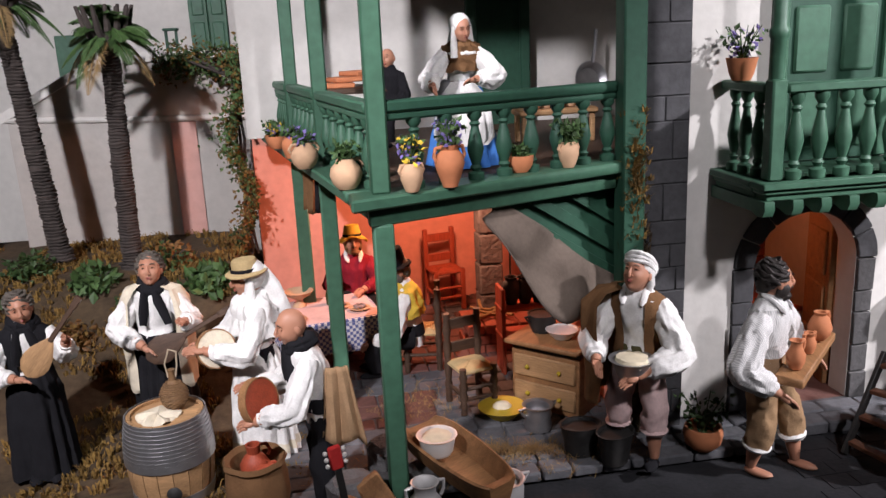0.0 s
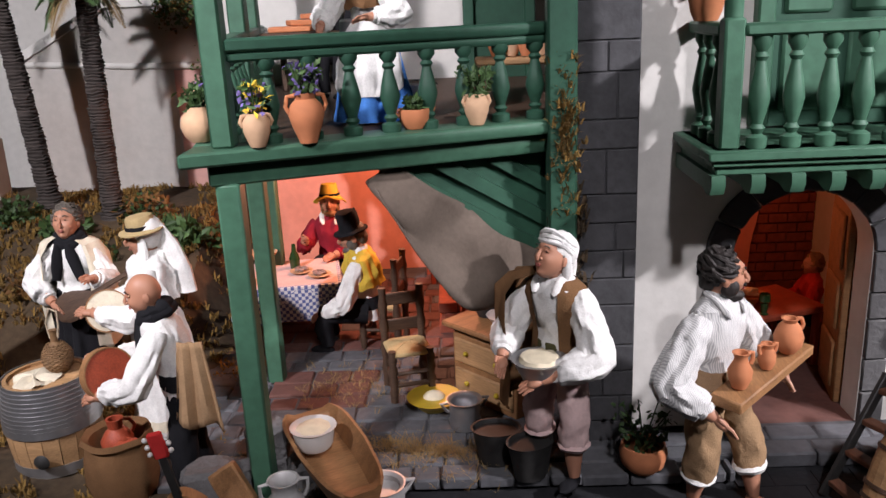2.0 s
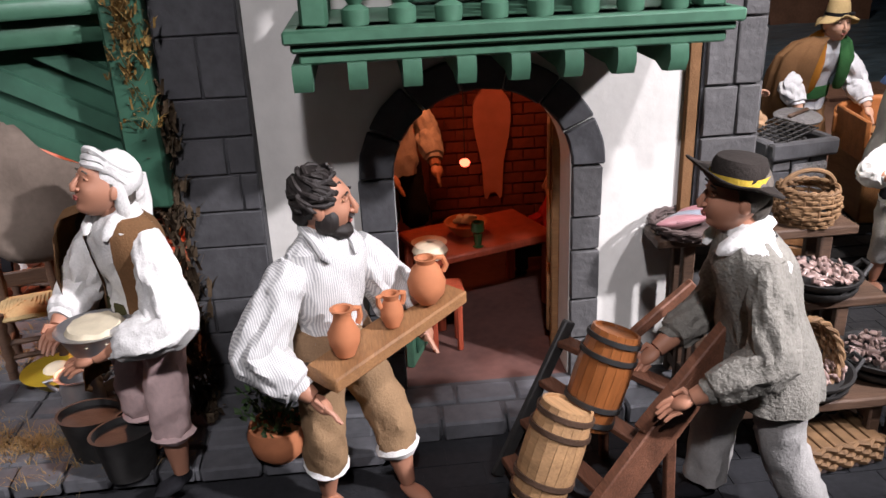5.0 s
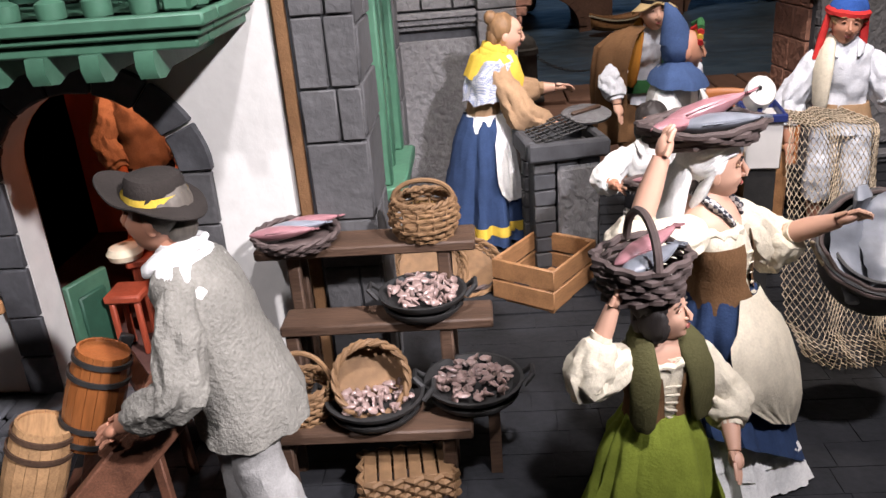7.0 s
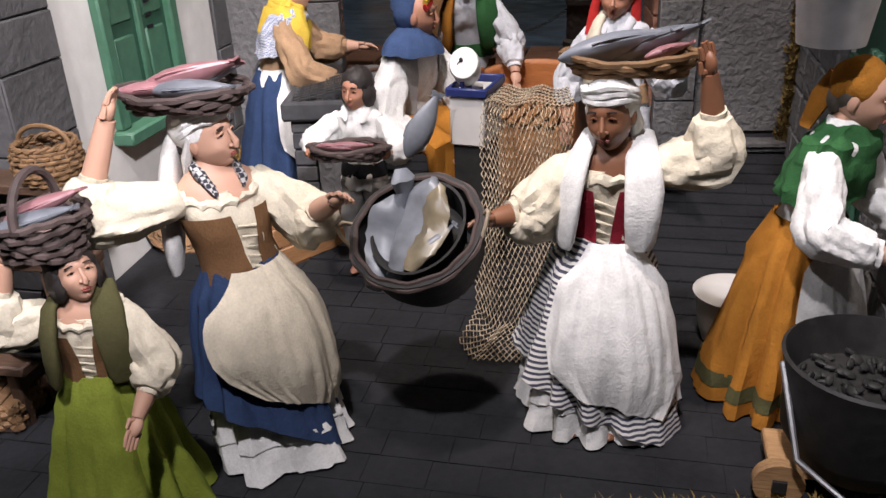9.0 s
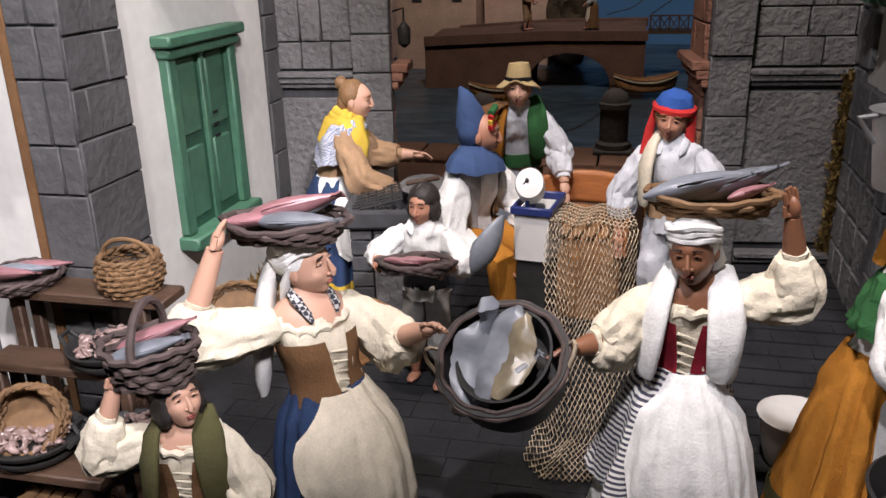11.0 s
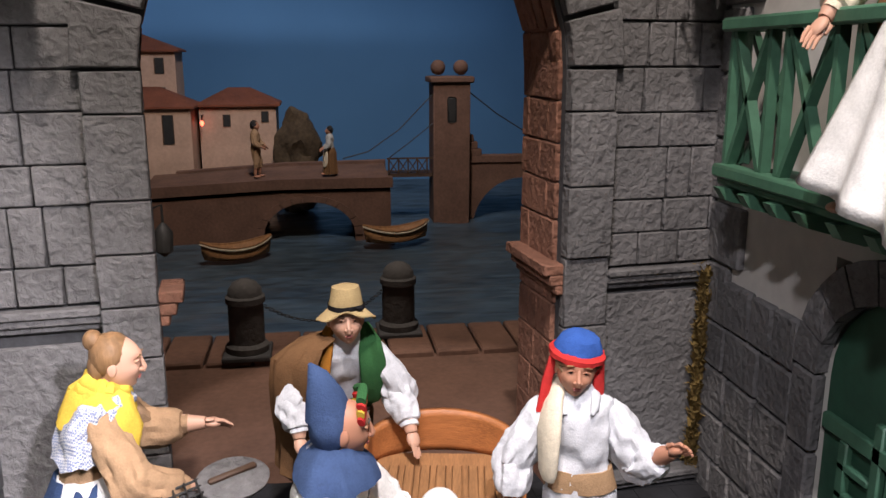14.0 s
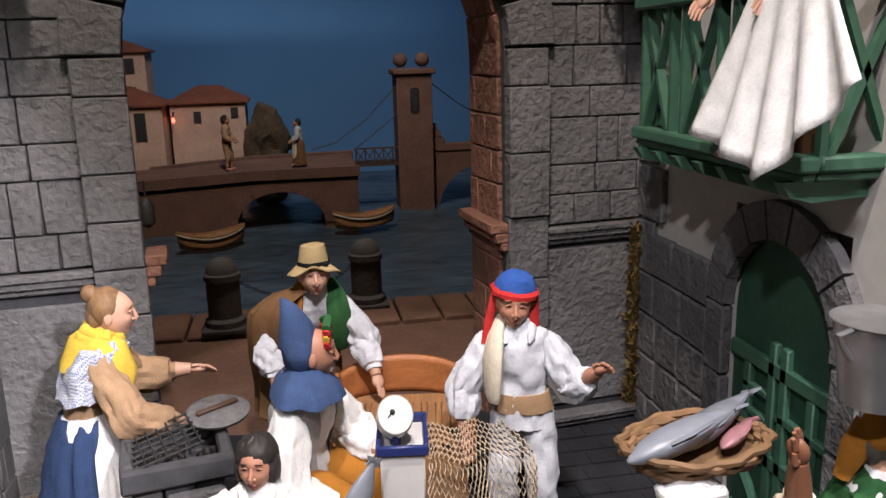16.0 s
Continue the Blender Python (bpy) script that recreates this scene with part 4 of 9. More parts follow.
    if hat == "cap":
        hl([(0.06, 0.03), (0.066, 0.044), (0.062, 0.06), (0.05, 0.084), (0.024, 0.098), (0.005, 0.1)], hat_mat, (0, -0.014, 0))
        hl([(0.06, 0.024), (0.074, 0.03), (0.075, 0.042), (0.063, 0.052)], "cloth_scarlet", (0, -0.014, 0), cap=(False, False))
        for x in (-1, 1):
            tube(bm, [hm @ Vector((x * 0.06, -0.01, 0.02)), hm @ Vector((x * 0.07, 0.0, -0.05)), hm @ Vector((x * 0.075, 0.01, -0.14))], [0.018, 0.02, 0.024], 10, mi("cloth_scarlet"), 0.5)
    rough_up(bm, 0.004, 14, at[0] * 5)
    # creases: sharp valleys between soft ridges, on cloth alone
    bm.normal_update()
    soft = {k for k, name in enumerate(mats) if name.startswith("cloth")}
    for v in bm.verts:
        if v.link_faces and v.link_faces[0].material_index in soft:
            q = Vector((v.co.x * 17, v.co.y * 17, v.co.z * (7 if v.co.z < 0.5 else 13))) + Vector((at[0] * 31, at[1] * 17, 0))
            v.co -= v.normal * ((0.014 if v.co.z < 0.5 else 0.009) * abs(noise.noise(q)) + 0.006 * abs(noise.noise(q * 2.6)) - 0.005)
    bmesh.ops.scale(bm, vec=(h, h, h), verts=bm.verts)
    ob = finish("figurine", bm, mats)
    ob.matrix_basis = pose(*at, 0, 0, turn)
    return tagged(ob, label, "figurine", "costumed figurines of the diorama")


FORWARD = [((0.16, 0.06, 0.63), (0.06, 0.19, 0.62)), ((-0.16, 0.06, 0.63), (-0.1, 0.2, 0.64))]
LOW = [((0.15, 0.04, 0.62), (0.11, 0.15, 0.5)), ((-0.15, 0.04, 0.62), (-0.11, 0.15, 0.5))]
STRIDE = [((0.055, 0, 0.47), (0.085, 0.09, 0.27), (0.09, 0.1, 0.04)), ((-0.055, 0, 0.47), (-0.075, -0.02, 0.27), (-0.085, -0.12, 0.05))]
# musicians
figure("old carved figurine in black skirt playing a lute", (-1.235, 0.11, 0.012), -168, 0.33, "cloth_white", "cloth_black", "skirt", hair="hair_grey", scarf="cloth_black", vest="cloth_black", spread=0.5, arms=[((0.19, 0.04, 0.6), (0.05, 0.17, 0.6)), ((-0.18, 0.05, 0.66), (-0.2, 0.17, 0.76))], shoes="cloth_black", sleeve=1.1, head=(0, 0, -4, 8, 8))
figure("singing carved figurine in white coat with a guitar", (-1.035, 0.2, 0.018), 178, 0.35, "cloth_white", "cloth_black", "skirt", hair="hair_grey", scarf="cloth_black", cape="cloth_cream", spread=0.6, arms=[((0.2, 0.05, 0.62), (0.04, 0.18, 0.56)), ((-0.19, 0.05, 0.64), (-0.17, 0.18, 0.68))], head=(0, 0, 16, 4), sleeve=1.15, shoes="cloth_black")
figure("figurine in white shawl and straw boater with a tambourine", (-0.852, 0.075, 0.012), 112, 0.36, "cloth_white", "cloth_white", "skirt", hat="scarf+boater", hat_mat="cloth_white", shawl="cloth_white", spread=0.55, sash="cloth_black", hem="cloth_cream", arms=[((0.15, 0.08, 0.62), (0.1, 0.25, 0.6)), ((-0.15, 0.1, 0.6), (-0.04, 0.26, 0.62))], sleeve=1.0, head=(0, 0, -6, -8))
figure("drummer figurine in black trousers with a grey head", (-0.745, -0.125, 0.012), 100, 0.335, "cloth_white", "cloth_black", "legs", hair="", scarf="cloth_black", shoes="cloth_black", sash="cloth_black", calf=0.03, lean=(0, 0.22), arms=[((0.17, 0.08, 0.6), (0.06, 0.25, 0.64)), ((-0.19, 0.1, 0.6), (-0.1, 0.26, 0.54))], sleeve=1.2, head=(0, 0.01, -8, 10))
# the balcony
figure("upstairs figurine in white headscarf and blue skirt", (-0.475, 0.05, 0.512), 172, 0.245, "cloth_white", "cloth_sky", "skirt", hat="scarf", hat_mat="cloth_white", apron="cloth_white", arms=[((0.22, 0.06, 0.62), (0.2, 0.2, 0.56)), ((-0.22, 0.05, 0.62), (-0.06, 0.2, 0.6))], sleeve=1.9, spread=1.5, sash="cloth_brown", shawl="cloth_brown", head=(0, 0.02, -14, 25, 6), lean=(0.0, 0.4), bare=True)
figure("dark seated figurine with a bald head at the balcony table", (-0.554, 0.42, 0.512), 150, 0.245, "cloth_black", "cloth_black", "sit", hair="", sit=0.2)
# guests on the porch
figure("seated figurine in red jacket and yellow straw hat", (-0.645, 0.6, 0.02), 178, 0.34, "cloth_red", "cloth_black", "sit", hat="straw", hat_mat="cloth_yellow", sit=0.2, arms=[((0.18, 0.06, 0.63), (0.14, 0.2, 0.72)), ((-0.16, 0.06, 0.63), (-0.04, 0.22, 0.62))], collar="cloth_white", beard=True, hair="hair_brown", head=(0, 0, 4, 6))
figure("seated figurine in black hat and yellow shawl", (-0.545, 0.36, 0.02), 88, 0.35, "cloth_white", "cloth_black", "sit", shawl="cloth_yellow", hat="tophat", hat_mat="cloth_black", sit=0.26, hair="hair_grey", arms=[((0.17, 0.05, 0.58), (0.12, 0.2, 0.5)), ((-0.17, 0.08, 0.58), (-0.1, 0.22, 0.5))], sash="cloth_black", head=(0, 0.015, -12, 10), beard=True, lean=(0, 0.1))
# by the doorway
figure("figurine in white headcloth carrying a bowl of cheese", (-0.225, -0.115, 0.02), 140, 0.36, "cloth_white", "cloth_rose", "legs", hat="wrap", hat_mat="cloth_white", tail=True, hair="hair_grey", collar="cloth_white", vest="cloth_brown", cape="cloth_brown", cape_arc=(-0.3, 0.3), calf=0.17, shoes="cloth_black", sash="cloth_olive", arms=[((0.2, 0.03, 0.6), (0.13, 0.17, 0.53)), ((-0.21, 0.04, 0.58), (-0.06, 0.19, 0.5))], head=(-0.01, 0.015, 20, -12), sleeve=1.6, turnup="cloth_rose", lean=(0.02, 0.08), legs=[((0.055, 0, 0.47), (0.09, 0.03, 0.28), (0.085, 0.0, 0.04)), ((-0.055, 0, 0.47), (-0.085, 0.05, 0.28), (-0.09, 0.05, 0.04))])
figure("bearded barefoot figurine carrying jugs on a board", (-0.035, -0.18, 0.0), -142, 0.365, "cloth_pin", "cloth_burlap", "legs", beard=True, calf=0.16, turnup="cloth_white", sash="cloth_tan", arms=[((0.23, -0.02, 0.58), (0.16, 0.12, 0.47)), ((-0.2, 0.02, 0.62), (-0.2, 0.12, 0.54))], head=(0, 0.005, -2, 46), sleeve=1.75, collar="cloth_pin", legs=[((0.055, 0, 0.47), (0.075, 0.02, 0.27), (0.05, -0.03, 0.04)), ((-0.055, 0, 0.47), (-0.11, 0.07, 0.28), (-0.14, 0.1, 0.04))])
# inside the inn
figure("figurine in red seated inside the inn", (0.305, 0.33, 0.02), 85, 0.24, "cloth_scarlet", "cloth_black", "sit", sit=0.3, hair="hair_brown", arms=FORWARD)
figure("figurine in striped shirt standing inside the inn", (0.05, 0.36, 0.022), -150, 0.38, "cloth_linen", "cloth_black", "legs", arms=LOW)
# market
figure("figurine in grey knitted jacket and wide hat pushing a barrow", (0.37, -0.262, 0.0), 88, 0.37, "cloth_white", "cloth_linen", "legs", hat="wide", hat_mat="felt_dark", shoes="cloth_black", calf=0.03, hair="hair_grey", coat="cloth_knit", collar="cloth_white", arms=[((0.17, 0.0, 0.58), (0.12, 0.17, 0.46)), ((-0.18, 0.0, 0.58), (-0.15, 0.17, 0.48))], head=(0, 0.01, 4, -2), sleeve=1.05, lean=(0, 0.27), legs=STRIDE)
figure("figurine in blue skirt and yellow shawl at the grill", (0.573, 0.455, 0.02), -80, 0.365, "cloth_tan", "cloth_blue", "skirt", hair="hair_brown", hat="bun", shawl="cloth_weave", stole=("cloth_yellow", "cloth_yellow"), scarf="cloth_yellow", apron="cloth_white", hem="cloth_yellow", lean=(0, 0.3), arms=[((0.16, 0.08, 0.6), (0.08, 0.27, 0.5)), ((-0.15, 0.1, 0.64), (-0.1, 0.3, 0.64))], spread=1.2, span=(0.05, 0.6, 11), sash="cloth_white", sleeve=1.6, cuff=0.75, skin="skin_pale", head=(0, 0.012, -6, -6))
figure("figurine in drooping straw hat and brown coat", (0.87, 0.63, 0.03), 188, 0.36, "cloth_shirt", "cloth_brown", "legs", hat="straw", cape="cloth_brown", cape_arc=(-0.45, 0.34), stole=("cloth_ochre", "cloth_green"), hair="hair_grey", lean=(0, 0.38), arms=[((0.19, 0.02, 0.62), (0.18, 0.1, 0.5)), ((-0.2, 0.02, 0.62), (-0.22, 0.12, 0.48))], sleeve=1.5, head=(0, 0.02, 0, -4), sash="cloth_green", skin="skin_pale")
figure("seated figurine in blue hood weighing fish", (0.842, 0.3, 0.01), -118, 0.38, "cloth_white", "cloth_ochre", "sit", vest="cloth_grey", hat="hood", hat_mat="cloth_denim", hair="hair_grey", hoodband=True, sit=0.04, arms=[((0.18, 0.02, 0.58), (0.1, 0.18, 0.48)), ((-0.16, 0.08, 0.62), (-0.08, 0.22, 0.58))], sleeve=1.7, head=(0, 0.015, -4, 30), lean=(0, 0.12), collar="cloth_weave", big=1.02)
figure("barefoot figurine in red and blue cap with a net", (1.135, 0.395, 0.02), 166, 0.36, "cloth_shirt", "cloth_shirt", "legs", hat="cap", hat_mat="cloth_royal", calf=0.16, hair="hair_brown", sash="cloth_burlap", collar="cloth_shirt", stole=("cloth_cream", ""), arms=[((0.2, 0.0, 0.6), (0.19, 0.06, 0.42)), ((-0.2, 0.0, 0.6), (-0.27, 0.13, 0.7))], head=(0.006, 0.014, -6, 4, -6), sleeve=1.5, cuff=0.7, lean=(0.05, 0.02))
figure("small figurine in white shirt holding a tray", (0.805, 0.2, 0.005), 175, 0.285, "cloth_white", "cloth_linen", "legs", calf=0.16, sash="cloth_black", hat="bob", collar="cloth_white", arms=[((0.22, 0.04, 0.68), (0.17, 0.18, 0.68)), ((-0.22, 0.04, 0.68), (-0.17, 0.18, 0.68))], sleeve=1.6, head=(0, 0.005, -4, -10), big=1.2)
figure("girl figurine in green skirt with a basket on the head", (0.718, -0.283, 0.0), -162, 0.268, "cloth_cream", "cloth_lime", "skirt", bodice="cloth_brown", bare=True, stole=("cloth_olive", "cloth_olive"), hair="hair_dark", hat="bob", spread=1.7, arms=[((0.25, 0.03, 0.76), (0.17, 0.04, 0.98)), ((-0.2, 0.06, 0.62), (-0.15, 0.2, 0.5))], sleeve=2.0, cuff=0.6, head=(0, 0.005, 10, 40), sash="cloth_lime", big=1.22, skin="skin_pale")
figure("figurine in white headscarf with a fish tray on the head", (0.806, -0.166, 0.0), -122, 0.35, "cloth_cream", "cloth_blue", "skirt", hat="wrap", hat_mat="cloth_white", tail=True, apron="cloth_cream", bodice="cloth_brown", bare=True, lean=(0.06, -0.16), arms=[((0.3, -0.1, 0.78), (0.22, -0.06, 1.0)), ((-0.2, 0.1, 0.66), (-0.16, 0.28, 0.76))], sleeve=2.1, cuff=0.4, head=(0, 0.01, 2, 26, 4), span=(0.14, 1.0, 11), spread=1.0, billow=0.3, under="cloth_white", sway=(0.0, 0.07), skin="skin_pale", tilt=0.8, collar="cloth_plaid")
figure("dark carved figurine in red bodice and white apron", (1.128, -0.06, 0.0), 178, 0.35, "cloth_cream", "cloth_stripe", "skirt", skin="skin_dark", hat="wrap", hat_mat="cloth_white", apron="cloth_white", bodice="cloth_red", bare=True, stole=("cloth_white", "cloth_white"), arms=[((0.2, 0.06, 0.66), (0.29, 0.14, 0.66)), ((-0.26, 0.0, 0.82), (-0.22, 0.03, 1.03))], sleeve=2.1, cuff=0.55, head=(0.01, 0.012, -6, -12, 5), spread=1.7, span=(0.3, 0.9, 12), billow=0.16, under="cloth_white", lean=(-0.04, 0.06), tilt=0.5)
figure("old figurine in green shawl and ochre skirt", (1.315, 0.0, 0.0), -118, 0.355, "cloth_white", "cloth_ochre", "skirt", shawl="cloth_green", hat="kerchief", hat_mat="cloth_ochre", apron="cloth_grey", lean=(0, 0.2), hair="hair_grey", arms=[((0.2, 0.04, 0.62), (0.12, 0.2, 0.56)), ((-0.18, 0.06, 0.62), (-0.08, 0.22, 0.56))], sleeve=1.2, skin="skin_pale", spread=1.3, hem="cloth_olive", head=(0, 0.01, -12, 0))
figure("figurine in green bodice shaking a white cloth on the balcony", (1.398, 0.27, 0.535), 100, 0.36, "cloth_cream", "cloth_brown", "skirt", vest="cloth_green", sash="cloth_yellow", arms=[((0.17, 0.05, 0.62), (0.16, 0.16, 0.5)), ((-0.17, 0.05, 0.62), (-0.14, 0.16, 0.5))], skin="skin_pale", spread=0.2, sleeve=1.3)


# ---- stonework of the square ----
def in_arch(cx, spring, r, pad=0.0):
    def skip(a, b, z0, z1):
        for x in (a, (a + b) / 2, b):
            for z in (z0, z1):
                if abs(x - cx) < r + pad and (z < spring or (x - cx) ** 2 + (z - spring) ** 2 < (r + pad) ** 2):
                    return True
        return False
    return skip


arch_c, arch_r = 0.9175, 0.2725
outside = in_arch(arch_c, 0.665, arch_r, 0.062)
masonry("back", "", 0.42, 0.58, 0.385, 1.3, 0.85, 0.008, 0.062, 0.062, back, "stone_grey", seed=21, skip=outside)
masonry("back", "", 1.255, 1.46, 0.385, 1.3, 0.85, 0.008, 0.062, 0.062, back, "stone_grey", seed=22, skip=outside)
masonry("back", "", 0.42, 0.58, 0.03, 0.335, 0.85, 0.006, 0.32, 0.2, back, "stone_grey", seed=23, uneven=False)
masonry("back", "", 1.255, 1.46, 0.07, 0.345, 0.85, 0.006, 0.32, 0.2, back, "stone_grey", seed=24, uneven=False)
# pilasters beside the archway
masonry("back", "", 0.577, 0.647, 0.03, 0.665, 0.845, 0.018, 0.085, 0.2, back, "stone_grey", seed=25)
masonry("back", "", 1.188, 1.257, 0.03, 0.665, 0.845, 0.018, 0.085, 0.2, back, "stone_grey", seed=26)
voussoirs(back, arch_c, 0.665, arch_r, arch_r + 0.075, 0.845, 0.018, 13, "stone_grey")
# brown inner stones of the passage
for sgn, xx in ((1, 1.19), (-1, 0.645)):
    z, row = 0.03, 0
    rng = random.Random(31 + sgn)
    while z < 0.68:
        hgt = 0.062 * rng.uniform(0.85, 1.15)
        y = 0.86 - (0.03 if row % 2 else 0)
        while y < 0.995:
            ln = rng.uniform(0.06, 0.1)
            y0, y1 = max(0.862, y), min(0.998, y + ln)
            if y1 - y0 > 0.012:
                bm = box(bmesh.new(), xx - 0.007 if sgn > 0 else xx - 0.003, xx + 0.003 if sgn > 0 else xx + 0.007, y0 + 0.001, y1 - 0.001, z + 0.001, z + hgt - 0.001, bevel=0.002)
                if sgn < 0:
                    for v in bm.verts:
                        v.co.x -= 0.075 * (v.co.y - 0.85) / 0.15
                finish("stone", rough_up(bm, 0.002, 50, y), "stone_brown", back)
            y += ln
        z += hgt
        row += 1

# brown stones round the vault of the passage
rng = random.Random(37)
for i in range(16):
    for k in range(4):
        y0, y1 = 0.864 + 0.034 * k + (0.0 if k == 0 else rng.uniform(-0.006, 0.006)), 0.897 + 0.034 * k
        a0, a1 = math.pi * i / 16 + 0.006, math.pi * (i + 1) / 16 - 0.006
        bm = bmesh.new()
        ring_loft(bm, [[(arch_c + r * math.cos(a), y, 0.665 + r * math.sin(a)) for r, a in ((arch_r - 0.006, a0), (arch_r - 0.006, a1), (arch_r + 0.004, a1), (arch_r + 0.004, a0))] for y in (y0 + 0.001, y1 - 0.001)])
        bmesh.ops.recalc_face_normals(bm, faces=bm.faces)
        bmesh.ops.bevel(bm, geom=bm.edges[:], offset=0.002, segments=1, affect="EDGES")
        for v in bm.verts:
            if v.co.x < 0.9:
                v.co.x -= 0.26 * (0.9 - v.co.x) * (v.co.y - 0.85) / 0.15
        finish("stone", rough_up(bm, 0.002, 50, i + k), "stone_brown", back)


def moulding(bm, x0, x1, y, z, tall=0.03, deep=0.02):
    """A stepped string course along x."""
    for i, (d, a, b) in enumerate(((0.5, 0.0, 0.3), (0.8, 0.3, 0.65), (1.0, 0.65, 1.0))):
        box(bm, x0, x1, y - deep * d, y, z + tall * a, z + tall * b, bevel=0.002)
    return bm


for x0_, x1_ in ((0.42, 0.578), (1.257, 1.46)):
    part("moulding", moulding(bmesh.new(), x0_, x1_, 0.85, 0.352), "stone_grey", back)
    part("base_moulding", moulding(bmesh.new(), x0_, x1_, 0.845, 0.03, 0.03, 0.03), "stone_grey", back)
for sgn, xx in ((-1, 1.19), (1, 0.645)):
    bm = bmesh.new()
    for d, a, b in ((0.4, 0, 0.3), (0.7, 0.3, 0.65), (1, 0.65, 1)):
        box(bm, min(xx, xx + sgn * 0.03 * d), max(xx, xx + sgn * 0.03 * d), 0.835, 1.0 if sgn < 0 else 0.9, 0.35 + 0.045 * a, 0.35 + 0.045 * b, bevel=0.002)
    part("moulding", bm, "stone_brown", back)

# right-hand house: plinth stones, arched green door
wall_r = solid("wall_right", boxes((1.43, 1.49, -0.9, 0.17, 0, 1.35), (1.43, 1.49, 0.4, 0.72, 0, 1.35), (1.43, 1.49, 0.17, 0.4, 0.46, 1.35), (1.47, 1.49, 0.17, 0.4, 0, 0.46)), "plaster_grey", "grey plastered house wall with a stone plinth", "wall", "structure")
for y0_, y1_, z1_ in ((0.445, 0.7, 0.32), (-0.5, 0.125, 0.26)):
    rng = random.Random(41)
    z = 0.02
    while z < z1_:
        y = y0_
        while y < y1_ - 0.01:
            ln = min(rng.uniform(0.05, 0.1), y1_ - y)
            bm = box(bmesh.new(), 1.419, 1.432, y + 0.002, y + ln - 0.002, z + 0.002, z + 0.068, bevel=0.003)
            finish("stone", rough_up(bm, 0.002, 50, y), "stone_grey", wall_r)
            y += ln
        z += 0.07
for i in range(7):
    y0_ = 0.6 if i % 2 else 0.63
    z = 0.3 + i * 0.09
    finish("stone", rough_up(box(bmesh.new(), 1.42, 1.432, y0_, 0.7, z, z + 0.086, bevel=0.003), 0.002, 50, i), "stone_grey", wall_r)
# surround of the door, stones in an arch
for i in range(9):
    a0_, a1_ = math.pi * i / 9 + 0.012, math.pi * (i + 1) / 9 - 0.012
    out = [(0.285 + r * math.cos(a), 0.32 + r * math.sin(a)) for r, seq in ((0.112, (0, .5, 1)), (0.16, (1, .5, 0))) for a in (a0_ + (a1_ - a0_) * k for k in seq)]
    bm = extrude_plan(bmesh.new(), out, -1.432, -1.416)
    bmesh.ops.recalc_face_normals(bm, faces=bm.faces)
    bmesh.ops.transform(bm, matrix=Matrix(((0, -1, 0, 0), (1, 0, 0, 0), (0, 0, 1, 0), (0, 0, 0, 1))), verts=bm.verts)
    finish("stone", rough_up(bm, 0.0015, 50, i), "stone_grey", wall_r)
for y0_ in (0.124, 0.397):
    for k in range(3):
        finish("stone", rough_up(box(bmesh.new(), 1.416, 1.432, y0_, y0_ + 0.048, 0.02 + k * 0.1, 0.117 + k * 0.1, bevel=0.003), 0.0015, 50, k), "stone_grey", wall_r)
door = thing("door_1", "closed dark green panelled arched door", "door", (1.448, 0.285, 0.02), 0, kind="structure")
bm = bmesh.new()
out = [(-0.114, 0), (0.114, 0)] + [(0.114 * math.cos(a), 0.298 + 0.114 * math.sin(a)) for a in (math.pi * i / 14 for i in range(15))]
extrude_plan(bm, out, -0.01, 0.01)
bmesh.ops.transform(bm, matrix=Matrix(((0, -1, 0, 0), (1, 0, 0, 0), (0, 0, 1, 0), (0, 0, 0, 1))), verts=bm.verts)
bmesh.ops.recalc_face_normals(bm, faces=bm.faces)
part("leaf", bm, "paint_green_dark", door)
for y0_, y1_, z0_, z1_ in ((-0.11, 0.11, 0.11, 0.13), (-0.11, 0.11, 0.235, 0.255), (-0.11, 0.11, 0.0, 0.02), (0.005, 0.02, 0.02, 0.28), (-0.02, -0.005, 0.02, 0.28), (0.06, 0.075, 0.13, 0.235), (-0.075, -0.06, 0.13, 0.235), (-0.11, 0.0, 0.18, 0.192), (0.02, 0.075, 0.165, 0.175), (0.02, 0.075, 0.2, 0.21)):
    part("rail", box(bmesh.new(), -0.019, -0.009, y0_, y1_, z0_, z1_, bevel=0.002), "paint_green", door)
for s_ in (-1, 1):
    bm = bmesh.new()
    tube(bm, [(-0.014, s_ * 0.02, 0.03), (-0.014, s_ * 0.095, 0.105)], 0.007, 6)
    part("brace", bm, "paint_green", door)

